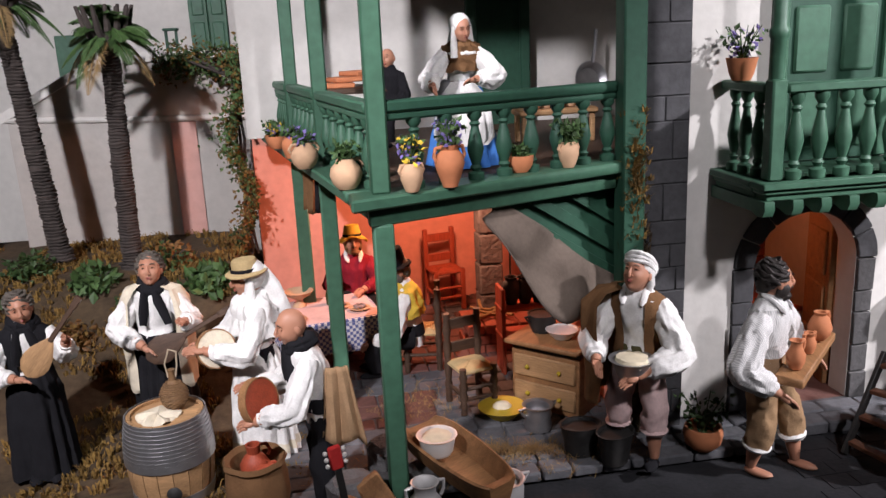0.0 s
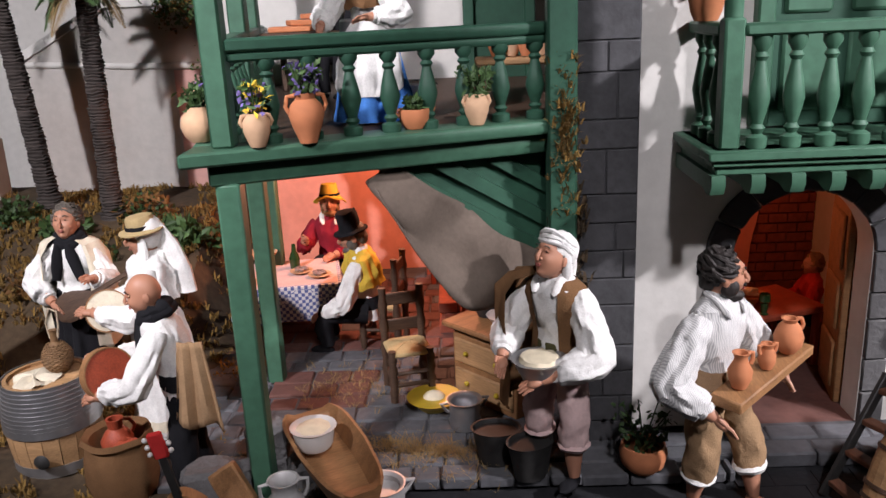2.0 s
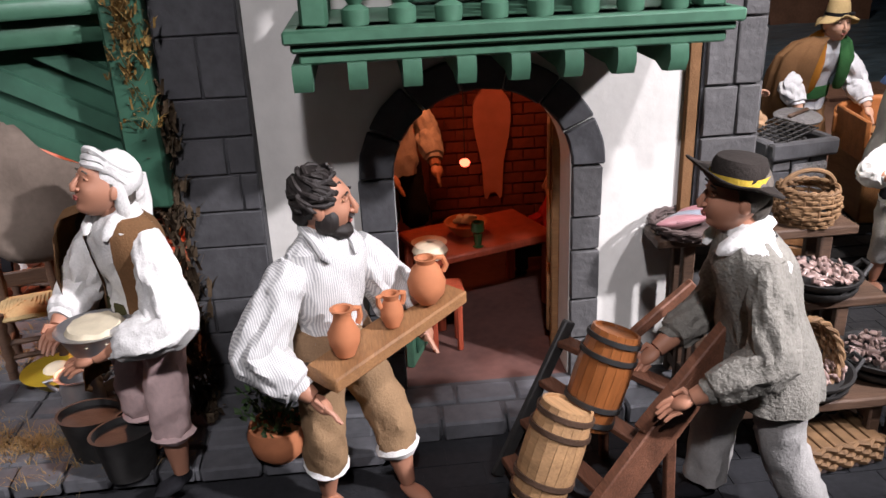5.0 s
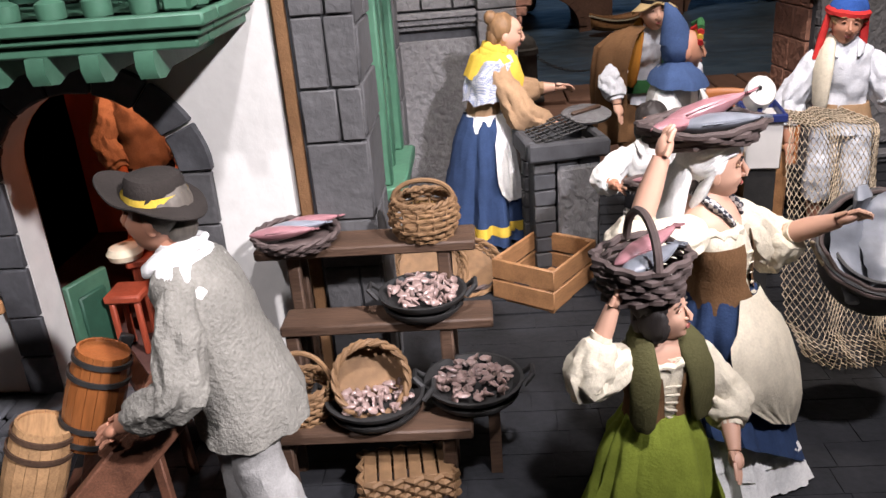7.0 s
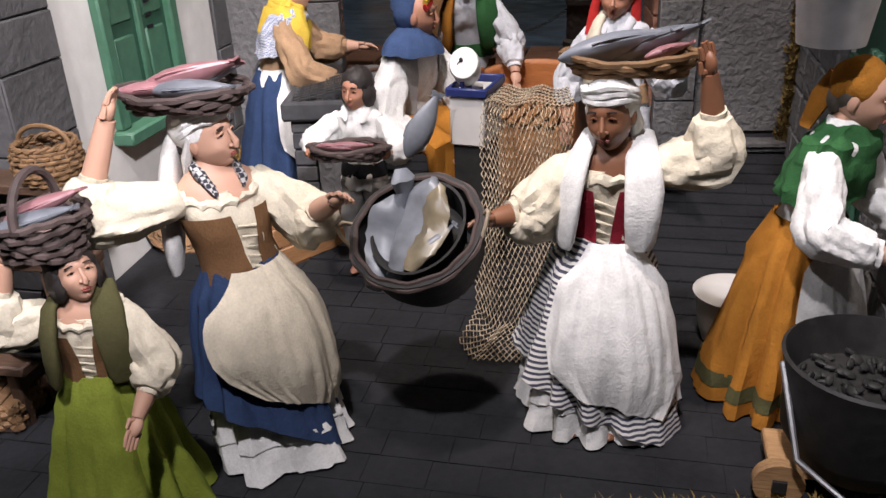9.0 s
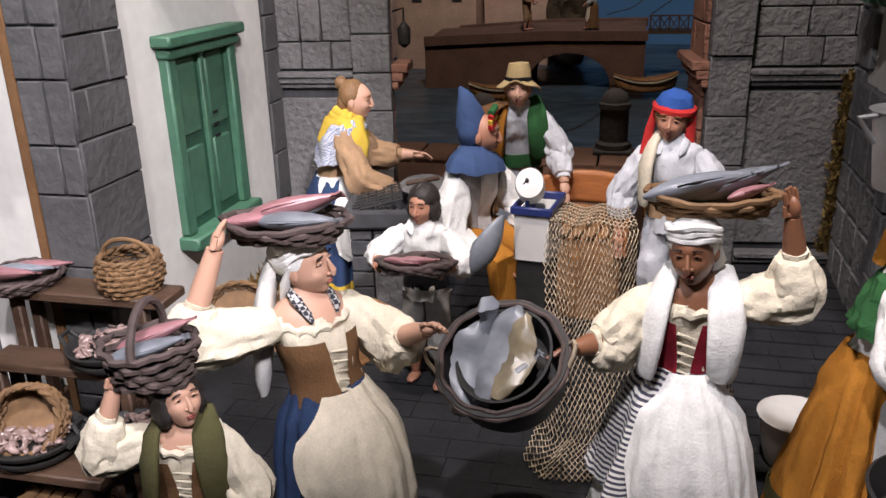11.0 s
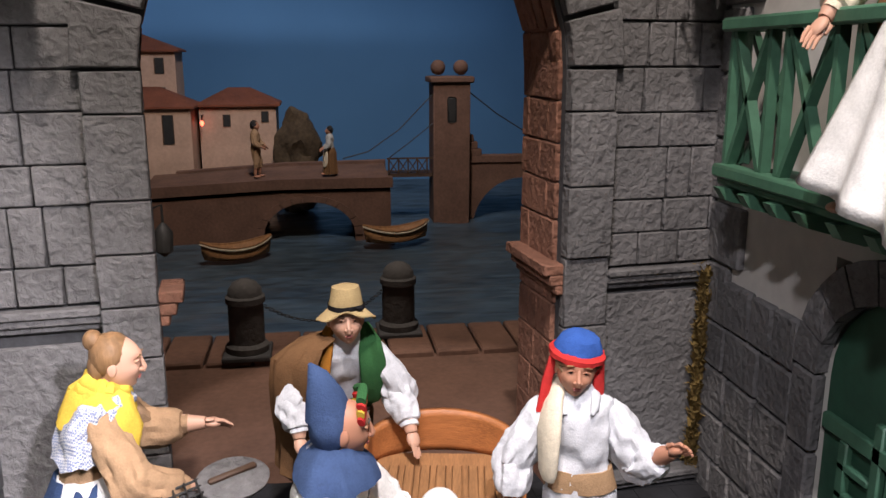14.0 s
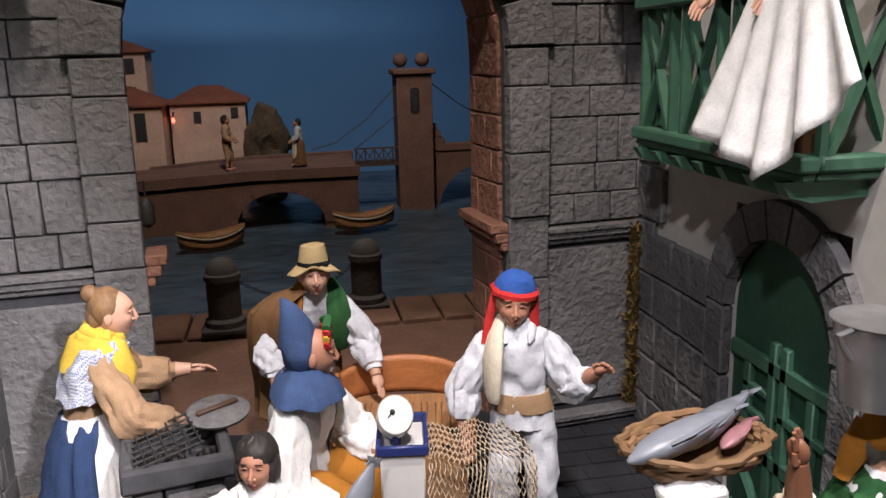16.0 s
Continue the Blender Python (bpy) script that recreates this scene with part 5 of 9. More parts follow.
# ---- green shutters in the side wall ----
def shutter(name, z0, z1, y0, y1, label):
    w = thing(name, label, "window", (0.44, (y0 + y1) / 2, z0), 0, kind="structure")
    hw, h = (y1 - y0) / 2, z1 - z0
    for nm, r in (("frame", (0.0, 0.016, -hw, -hw + 0.022, 0, h)), ("frame", (0.0, 0.016, hw - 0.022, hw, 0, h)), ("lintel", (-0.002, 0.03, -hw - 0.012, hw + 0.012, h, h + 0.016)), ("lintel", (0, 0.022, -hw - 0.004, hw + 0.004, h - 0.016, h)), ("sill", (-0.002, 0.032, -hw - 0.008, hw + 0.008, -0.02, 0.0))):
        part(nm, box(bmesh.new(), *r, bevel=0.003), "paint_green", w)
    part("panel", box(bmesh.new(), -0.004, 0.004, -hw + 0.02, hw - 0.02, 0, h - 0.01), "paint_green_dark", w)
    part("mullion", box(bmesh.new(), 0.003, 0.011, -0.006, 0.006, 0, h - 0.014, bevel=0.002), "paint_green", w)
    for s_ in (-1, 1):
        for a, b in ((0.06, 0.45), (0.52, 0.93)):
            part("slat_panel", box(bmesh.new(), 0.002, 0.007, min(s_ * 0.016, s_ * (hw - 0.032)), max(s_ * 0.016, s_ * (hw - 0.032)), h * a, h * b, bevel=0.0025), "paint_green", w)
    for k in range(3):
        part("slot", box(bmesh.new(), 0.0065, 0.0085, 0.02, 0.035, h * 0.45 + k * 0.018, h * 0.45 + k * 0.018 + 0.004), "cloth_black", w)


shutter("window_1", 0.2, 0.468, 0.2, 0.4, "closed green wooden shutter with a moulded lintel")
shutter("window_2", 0.585, 0.85, 0.2, 0.4, "green wooden shutter on the upper floor")

# ---- kerb, patio slabs and steps ----
patio = solid("pavement", boxes((-0.87, 0.02, -0.12, -0.05, 0.0, 0.017), (0.02, 0.39, -0.08, 0.0, 0.0, 0.022), (-0.195, 0.02, -0.06, 0.0, 0, 0.017)), "stone_dark", "raised pavement of dark grey slabs along the houses", "pavement", "structure")
rng = random.Random(8)
slabs = []
y = -0.135
while y < 0.84:
    dy = rng.uniform(0.038, 0.055)
    x = -0.84 + rng.uniform(0, 0.03)
    while x < -0.2:
        dx = rng.uniform(0.04, 0.075)
        slabs.append((x, min(x + dx, -0.2), y, y + dy, 0.006, 0.0235 + rng.uniform(-0.0015, 0.002)))
        x += dx
    y += dy
y = -0.135
while y < -0.05:
    x = -0.2
    while x < 0.02:
        dx = rng.uniform(0.05, 0.075)
        slabs.append((x, min(x + dx, 0.02), y, y + 0.04, 0.004, 0.021 + rng.uniform(-0.0015, 0.002)))
        x += dx
    y += 0.04
for r0, r1, zt in ((-0.095, -0.052, 0.024), (-0.052, -0.01, 0.025)):
    x = 0.0 if r0 < -0.06 else 0.03
    while x < 0.385:
        dx = rng.uniform(0.06, 0.085)
        slabs.append((x, min(x + dx, 0.385), r0, r1, 0.0, zt + rng.uniform(-0.001, 0.002)))
        x += dx
for x0_, x1_, y0_, y1_, z0_, z1_ in slabs:
    bm = box(bmesh.new(), x0_ + 0.0015, x1_ - 0.0015, y0_ + 0.0015, y1_ - 0.0015, z0_, z1_, bevel=0.003)
    finish("slab", rough_up(bm, 0.0012, 40, x0_), "tile_red" if (y0_ > 0.3 and rng.random() < 0.8) or (-0.78 < x0_ < -0.54 and 0.05 < y0_ < 0.22) else "paving", patio)

# street setts, joined
rng = random.Random(12)
bm = bmesh.new()
y = -0.62
row = 0
while y < 0.72:
    x = 0.02 + (0.025 if row % 2 else 0)
    while x < 1.41:
        dx = rng.uniform(0.045, 0.07)
        if not (x < 0.49 and y > -0.13):
            g = ground_height(x, y + 0.02)
            box(bm, x + 0.0006, x + dx - 0.0006, y + 0.0006, y + 0.0394, g - 0.006, g + 0.0016 + rng.uniform(-0.0004, 0.0004))
        x += dx
    y += 0.04
    row += 1
tagged(solid("street_setts", bm, "asphalt", "worn dark grey street setts", "paving"), kind="stuff")


# ---- balconies ----
def baluster(bm, at, h, r):
    lathe(bm, [(r * 0.95, 0), (r, 0.03 * h), (r, 0.1 * h), (r * 0.45, 0.13 * h), (r * 0.75, 0.18 * h), (r * 0.5, 0.22 * h), (r * 0.8, 0.33 * h), (r * 1.05, 0.45 * h), (r * 0.85, 0.58 * h), (r * 0.45, 0.78 * h), (r * 0.7, 0.82 * h), (r * 0.45, 0.86 * h), (r * 0.9, 0.93 * h), (r * 0.9, h)], 14, at)
    return bm


b1 = thing("balcony", "green painted wooden balcony on posts with turned balusters", "balcony", (0, 0, 0))


def side_x(y):
    return -0.64 - 0.17 * (y + 0.165)


def front_y(x):
    return -0.165 + 0.36 * (x + 0.64)


def along(x0, x1, y0, y1, z0, z1):
    """A timber that follows the oblique front of the balcony."""
    bm = bmesh.new()
    ring_loft(bm, [[(x, front_y(x) + y0, z0), (x, front_y(x) + y1, z0), (x, front_y(x) + y1, z1), (x, front_y(x) + y0, z1)] for x in (x0, x1)])
    bmesh.ops.recalc_face_normals(bm, faces=bm.faces)
    bmesh.ops.bevel(bm, geom=bm.edges[:], offset=0.003, segments=1, affect="EDGES")
    return bm


def aside(y0, y1, w0, w1, z0, z1):
    """A timber along the garden side of the balcony."""
    bm = bmesh.new()
    ring_loft(bm, [[(side_x(y) + w0, y, z0), (side_x(y) + w1, y, z0), (side_x(y) + w1, y, z1), (side_x(y) + w0, y, z1)] for y in (y0, y1)])
    bmesh.ops.recalc_face_normals(bm, faces=bm.faces)
    bmesh.ops.bevel(bm, geom=bm.edges[:], offset=0.003, segments=1, affect="EDGES")
    return bm


bm = bmesh.new()
plan = [(-0.63, -0.15), (-0.2, front_y(-0.2)), (-0.2, 0.7), (side_x(0.7), 0.7)]
ring_loft(bm, [[(x, y, z) for x, y in plan] for z in (0.494, 0.512)])
part("floor", bm, "wood_dark", b1)
part("ledge", along(-0.685, -0.215, -0.034, 0.03, 0.498, 0.516), "paint_green", b1)
part("beam", along(-0.66, -0.215, -0.014, 0.016, 0.47, 0.498), "paint_green", b1)
part("ledge", aside(-0.14, 0.75, -0.045, 0.02, 0.498, 0.516), "paint_green", b1)
part("beam", aside(-0.14, 0.85, -0.015, 0.015, 0.472, 0.498), "paint_green", b1)
for y in (-0.165, 0.216, 0.52):
    px_ = side_x(y)
    part("post", box(bmesh.new(), px_ - 0.015, px_ + 0.015, y - 0.015, y + 0.015, 0.02, 0.472, bevel=0.003), "paint_green", b1)
    part("post", box(bmesh.new(), px_ - 0.014, px_ + 0.014, y - 0.014, y + 0.014, 0.516, 1.3, bevel=0.003), "paint_green", b1)
# front rail and balusters: shade painted in, darker than the side rail
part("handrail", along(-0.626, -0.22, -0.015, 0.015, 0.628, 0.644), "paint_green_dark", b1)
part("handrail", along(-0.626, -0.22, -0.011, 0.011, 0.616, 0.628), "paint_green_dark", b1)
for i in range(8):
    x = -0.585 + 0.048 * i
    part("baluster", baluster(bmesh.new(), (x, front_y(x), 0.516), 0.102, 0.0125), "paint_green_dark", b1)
for ya, yb in ((-0.15, 0.2), (0.23, 0.506), (0.534, 0.7)):
    part("handrail", aside(ya, yb, -0.014, 0.014, 0.626, 0.642), "paint_green", b1)
    part("handrail", aside(ya, yb, -0.01, 0.01, 0.614, 0.626), "paint_green", b1)
    n_ = 6
    for i in range(n_):
        y = ya + (yb - ya) * (i + 0.5) / n_
        part("baluster", baluster(bmesh.new(), (side_x(y), y, 0.516), 0.1, 0.012), "paint_green", b1)
# end post and stair flank with diagonal boards, their shade put into darker green
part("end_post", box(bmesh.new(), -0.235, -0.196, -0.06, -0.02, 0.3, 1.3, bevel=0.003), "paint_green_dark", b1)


def flank(outline, y0, y1):
    bm = bmesh.new()
    extrude_plan(bm, outline, y0, y1)
    for v in bm.verts:
        v.co.y += front_y(v.co.x)
    bmesh.ops.recalc_face_normals(bm, faces=bm.faces)
    return bm


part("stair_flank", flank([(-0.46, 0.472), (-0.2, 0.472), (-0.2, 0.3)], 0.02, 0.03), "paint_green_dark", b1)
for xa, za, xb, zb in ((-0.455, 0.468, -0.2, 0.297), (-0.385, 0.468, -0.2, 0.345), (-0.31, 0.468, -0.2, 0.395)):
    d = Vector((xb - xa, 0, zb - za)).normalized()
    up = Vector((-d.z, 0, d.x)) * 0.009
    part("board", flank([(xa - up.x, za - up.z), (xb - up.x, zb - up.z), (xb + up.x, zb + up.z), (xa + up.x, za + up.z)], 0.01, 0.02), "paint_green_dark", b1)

awning = bmesh.new()
rows_ = []
for i in range(41):
    u = i / 40
    r = []
    for j in range(15):
        w_ = j / 14
        x = -0.47 + 0.25 * u
        ztop = 0.472 - max(0, (x + 0.45)) * 0.7
        low = 0.03 + 0.125 * math.sin(math.pi * min(1, u * 1.02)) ** 0.8 * (1 - 0.35 * u)
        z = ztop - w_ * low
        r.append((x + 0.01 * math.sin(7 * w_ + 6 * u), front_y(x) - 0.004 - 0.022 * w_ * math.sin(math.pi * u) + 0.013 * math.sin(16 * u + 3 * w_) * (1 - 0.5 * w_) + 0.005 * math.sin(9 * w_ + 5 * u), z))
    rows_.append(r)
ring_loft(awning, rows_, closed=False)
ob = solid("awning", awning, "canvas", "sagging grey canvas awning under the stair", "awning")
ob.modifiers.new("thick", "SOLIDIFY").thickness = 0.002

b2 = thing("balcony", "green painted wooden balcony over the arched doorway", "balcony", (0, 0, 0))
part("floor", boxes((-0.042, 0.35, -0.16, 0.0, 0.475, 0.486)), "paint_green", b2)
for z0_, z1_, p_ in ((0.455, 0.466, 0.0), (0.466, 0.474, 0.006), (0.474, 0.486, 0.012)):
    part("moulding", box(bmesh.new(), -0.042 - p_, 0.346 + p_, -0.162 - p_, -0.13, z0_, z1_, bevel=0.002), "paint_green", b2)
    for s_, xx in ((-1, -0.042), (1, 0.346)):
        part("moulding", box(bmesh.new(), min(xx + s_ * p_, xx - s_ * 0.012), max(xx + s_ * p_, xx - s_ * 0.012), -0.13, 0.0, z0_, z1_, bevel=0.002), "paint_green", b2)
for i in range(8):
    x = -0.04 + 0.0485 * i
    bm = bmesh.new()
    extr = [(-0.165, 0.432), (-0.171, 0.443), (-0.169, 0.456), (0.0, 0.456), (0.0, 0.436), (-0.13, 0.436), (-0.15, 0.43)]
    a = [bm.verts.new((x - 0.0085, y, z)) for y, z in extr]
    b = [bm.verts.new((x + 0.0085, y, z)) for y, z in extr]
    for k in range(len(extr)):
        bm.faces.new((a[k], a[(k + 1) % len(extr)], b[(k + 1) % len(extr)], b[k]))
    bm.faces.new(a[::-1]), bm.faces.new(b)
    bmesh.ops.recalc_face_normals(bm, faces=bm.faces)
    part("bracket", bm, "paint_green", b2)
for x in (-0.026, 0.332):
    part("post", box(bmesh.new(), x - 0.0125, x + 0.0125, -0.16, -0.135, 0.486, 0.642, bevel=0.003), "paint_green", b2)
    bm = bmesh.new()
    lathe(bm, [(0.011, 0.642), (0.012, 0.7), (0.015, 0.705), (0.015, 0.715), (0.011, 0.72), (0.011, 1.3)], 14, (x, -0.1475, 0))
    part("post", bm, "paint_green", b2)
part("handrail", box(bmesh.new(), -0.014, 0.32, -0.162, -0.134, 0.62, 0.635, bevel=0.003), "paint_green", b2)
part("handrail", box(bmesh.new(), -0.039, -0.014, -0.135, 0.0, 0.62, 0.635, bevel=0.003), "paint_green", b2)
part("handrail", box(bmesh.new(), 0.32, 0.345, -0.135, 0.0, 0.62, 0.635, bevel=0.003), "paint_green", b2)
for i in range(8):
    part("baluster", baluster(bmesh.new(), (0.01 + 0.0415 * i, -0.1475, 0.486), 0.134, 0.0125), "paint_green", b2)
for x in (-0.026, 0.332):
    for y in (-0.105, -0.065, -0.03):
        part("baluster", baluster(bmesh.new(), (x, y, 0.486), 0.134, 0.0115), "paint_green", b2)
door2 = thing("door_2", "closed green panelled balcony door", "door", (0.16, 0.0, 0.49), 0, kind="structure")
part("leaf", box(bmesh.new(), -0.09, 0.09, -0.012, 0.002, 0, 0.42), "paint_green_dark", door2)
for x in (-0.1, 0.1):
    part("frame", box(bmesh.new(), x - 0.012, x + 0.012, -0.02, 0.002, 0, 0.44, bevel=0.003), "paint_green", door2)
part("frame", box(bmesh.new(), -0.112, 0.112, -0.022, 0.002, 0.42, 0.45, bevel=0.003), "paint_green", door2)
for xa, xb in ((-0.082, -0.006), (0.006, 0.082)):
    for za, zb in ((0.02, 0.13), (0.15, 0.26), (0.28, 0.4)):
        part("panel", box(bmesh.new(), xa + 0.006, xb - 0.006, -0.018, -0.01, za, zb, bevel=0.004), "paint_green", door2)

b3 = thing("balcony", "green balcony with crossed braces on the far house", "balcony", (-0.003, 0.034, -0.022))
b3.scale = (1, 0.8, 1)
part("floor", boxes((1.35, 1.46, 0.14, 0.612, 0.553, 0.566)), "paint_green_dark", b3)
for z0_, z1_, p_ in ((0.548, 0.558, 0.0), (0.558, 0.574, 0.008)):
    part("beam", box(bmesh.new(), 1.346 - p_, 1.364, 0.132 - p_, 0.62, z0_, z1_, bevel=0.003), "paint_green", b3)
    part("beam", box(bmesh.new(), 1.364, 1.46, 0.132 - p_, 0.15, z0_, z1_, bevel=0.003), "paint_green", b3)
part("handrail", box(bmesh.new(), 1.34, 1.37, 0.125, 0.625, 0.732, 0.748, bevel=0.003), "paint_green", b3)
part("handrail", box(bmesh.new(), 1.37, 1.46, 0.125, 0.15, 0.732, 0.748, bevel=0.003), "paint_green", b3)
part("handrail", box(bmesh.new(), 1.37, 1.46, 0.6, 0.625, 0.732, 0.748, bevel=0.003), "paint_green", b3)


def rail_bay(axis, fixed, a, b):
    def bar(p, q):
        bm = bmesh.new()
        P = [Vector((fixed, p[0], p[1])) if axis == "y" else Vector((p[0], fixed, p[1])) for p in (p, q)]
        d = (P[1] - P[0]).normalized()
        n_ = Vector((1, 0, 0)) if axis == "y" else Vector((0, 1, 0))
        s_ = d.cross(n_) * 0.0042
        ring_loft(bm, [[c + u * s_ + w_ * n_ * 0.006 for u, w_ in ((-1, -1), (1, -1), (1, 1), (-1, 1))] for c in P])
        part("brace", bm, "paint_green", b3)
    bar((a, 0.574), (a, 0.732)), bar((b, 0.574), (b, 0.732))
    bar((a + 0.008, 0.574), (b - 0.008, 0.732)), bar((b - 0.008, 0.574), (a + 0.008, 0.732))


for a_, b_ in ((0.505, 0.612), (0.355, 0.465), (0.195, 0.315)):
    rail_bay("y", 1.356, a_, b_)
rail_bay("x", 0.14, 1.37, 1.45)
rail_bay("x", 0.612, 1.37, 1.45)
for i in range(7):
    y = 0.16 + 0.072 * i
    bm = bmesh.new()
    a = [bm.verts.new((x, y - 0.01, z)) for x, z in ((1.335, 0.547), (1.345, 0.532), (1.37, 0.525), (1.46, 0.53), (1.46, 0.548))]
    b = [bm.verts.new((v.co.x, y + 0.01, v.co.z)) for v in a]
    for k in range(5):
        bm.faces.new((a[k], a[(k + 1) % 5], b[(k + 1) % 5], b[k]))
    bm.faces.new(a[::-1]), bm.faces.new(b)
    bmesh.ops.recalc_face_normals(bm, faces=bm.faces)
    part("bracket", bm, "paint_green", b3)


# ---- harbour, built as a stage set at reduced scale ----
HARBOUR = Matrix.Translation((0.165, -0.1, 0.0)) @ Matrix.Scale(0.79, 4)


def set_back(ob):
    ob.matrix_basis = HARBOUR @ ob.matrix_basis
    return ob


def bollard(x, y):
    t = thing("bollard", "round grey stone bollard with a domed cap on the quay", "bollard", (x, y, 0.066), 0, "quay bollards")
    part("base", box(bmesh.new(), -0.05, 0.05, -0.05, 0.05, 0, 0.012, bevel=0.003), "stone_dark", t)
    bm = bmesh.new()
    lathe(bm, [(0.045, 0.012), (0.045, 0.025), (0.037, 0.032), (0.037, 0.115), (0.041, 0.118), (0.041, 0.13), (0.036, 0.134), (0.034, 0.146), (0.026, 0.158), (0.012, 0.166), (0.001, 0.168)], 24)
    part("shaft", bm, "stone_smooth", t)


bollard(0.69, 1.26)
bollard(1.02, 1.36)
chain = bmesh.new()
for k in range(34):
    u = k / 33
    p = Vector((0.727 + 0.256 * u, 1.27 + 0.08 * u, 0.17 - 0.05 * 4 * u * (1 - u)))
    pts = [p + Vector((0.0055 * math.cos(a), 0.0025 * math.sin(a) * (k % 2), 0.0025 * math.sin(a) * (1 - k % 2))) for a in (2 * math.pi * i / 8 for i in range(9))]
    tube(chain, pts, 0.0011, 5)
solid("chain", chain, "iron_black", "thin iron chain hung between the bollards", "chain")

bridge = set_back(thing("bridge", "old brown stone bridge with an arch over the water", "bridge", (0, 0, 0)))
bm = arch_wall(0.1, 1.18, 0.0, 0.3, 0.62, 1.02, 0.09, 3.2, 3.62, rise=0.15)
part("body", bm, "quay", bridge)
for x0_, x1_, y_ in ((0.1, 1.19, 3.185), (0.2, 1.19, 3.58)):
    bm = bmesh.new()
    ring_loft(bm, [[(x, y_, z), (x, y_ + 0.05, z), (x, y_ + 0.05, z + 0.045), (x, y_, z + 0.045)] for x, z in ((x0_, 0.272 if y_ < 3.3 else 0.29), (0.7, 0.3 if y_ < 3.3 else 0.322), (x1_, 0.3 if y_ < 3.3 else 0.328))])
    part("parapet", bm, "quay", bridge)
bm = bmesh.new()
ring_loft(bm, [[(x, 3.2, z - 0.04), (x, 3.6, z + 0.0), (x, 3.6, z + 0.03), (x, 3.2, z)] for x, z in ((0.1, 0.29), (0.7, 0.325), (1.18, 0.33))])
part("roadway", bm, "quay", bridge)
for s_ in range(13):
    a0_, a1_ = math.pi * s_ / 13 + 0.01, math.pi * (s_ + 1) / 13 - 0.01
    out = [(0.82 + r * math.cos(a), 0.09 + r * 0.76 * math.sin(a)) for r, seq in ((0.2, (0, .5, 1)), (0.235, (1, .5, 0))) for a in (a0_ + (a1_ - a0_) * k for k in seq)]
    bm = extrude_plan(bmesh.new(), out, 3.193, 3.202)
    bmesh.ops.recalc_face_normals(bm, faces=bm.faces)
    part("stone", bm, "quay", bridge)
tower = thing("bridge_tower", "brown stone drawbridge tower topped by two stone balls", "tower", (1.5, 3.55, 0))
set_back(tower)
part("shaft", rough_up(box(bmesh.new(), -0.088, 0.088, -0.08, 0.08, 0.0, 0.745, bevel=0.004), 0.003, 20), "quay", tower)
part("cornice", box(bmesh.new(), -0.105, 0.105, -0.1, 0.1, 0.745, 0.775, bevel=0.006), "quay", tower)
part("arch_niche", box(bmesh.new(), -0.022, 0.022, -0.086, -0.078, 0.56, 0.68, bevel=0.008), "iron_black", tower)
for x in (-0.055, 0.055):
    bm = bmesh.new()
    ball(bm, (x, 0, 0.815), 0.036, 0, 20, 14)
    part("stone_ball", bm, "quay", tower)
bm = arch_wall(0.088, 1.2, 0.0, 0.36, 0.12, 0.62, 0.03, 0.0, 0.3, rise=0.25)
part("far_arch", bm, "quay", tower)
part("far_parapet", box(bmesh.new(), 0.088, 1.2, -0.01, 0.04, 0.355, 0.395, bevel=0.004), "quay", tower)
for k in range(3):
    part("step", box(bmesh.new(), 0.088, 0.16 - 0.02 * k, -0.01, 0.05, 0.39 + k * 0.035, 0.425 + k * 0.035, bevel=0.004), "quay", tower)
draw = thing("drawbridge", "dark timber drawbridge with crossed railings", "bridge", (1.19, 3.5, 0.3))
set_back(draw)
part("deck", box(bmesh.new(), 0, 0.22, 0, 0.12, 0, 0.018), "wood_dark", draw)
for k in range(5):
    x = 0.01 + 0.046 * k
    bm = bmesh.new()
    tube(bm, [(x, 0, 0.018), (x, 0, 0.09)], 0.004, 6)
    part("stake", bm, "wood_dark", draw)
    if k < 4:
        bm = bmesh.new()
        tube(bm, [(x, 0, 0.02), (x + 0.044, 0, 0.085)], 0.003, 6)
        tube(bm, [(x, 0, 0.085), (x + 0.044, 0, 0.02)], 0.003, 6)
        part("cross_brace", bm, "wood_dark", draw)
part("rail", box(bmesh.new(), 0, 0.22, -0.004, 0.004, 0.086, 0.094), "wood_dark", draw)
for nm, pts in (("a", ((1.42, 3.5, 0.7), (1.25, 3.48, 0.53), (1.1, 3.46, 0.43), (0.98, 3.45, 0.4))), ("b", ((1.42, 3.5, 0.56), (1.3, 3.48, 0.47), (1.2, 3.46, 0.4))), ("c", ((1.59, 3.5, 0.7), (1.72, 3.5, 0.6), (1.85, 3.5, 0.52), (1.98, 3.5, 0.46)))):
    bm = bmesh.new()
    tube(bm, pts, 0.003, 6)
    set_back(solid("drawbridge_cable", bm, "iron_black", "dark sagging cable of the drawbridge", "cable"))


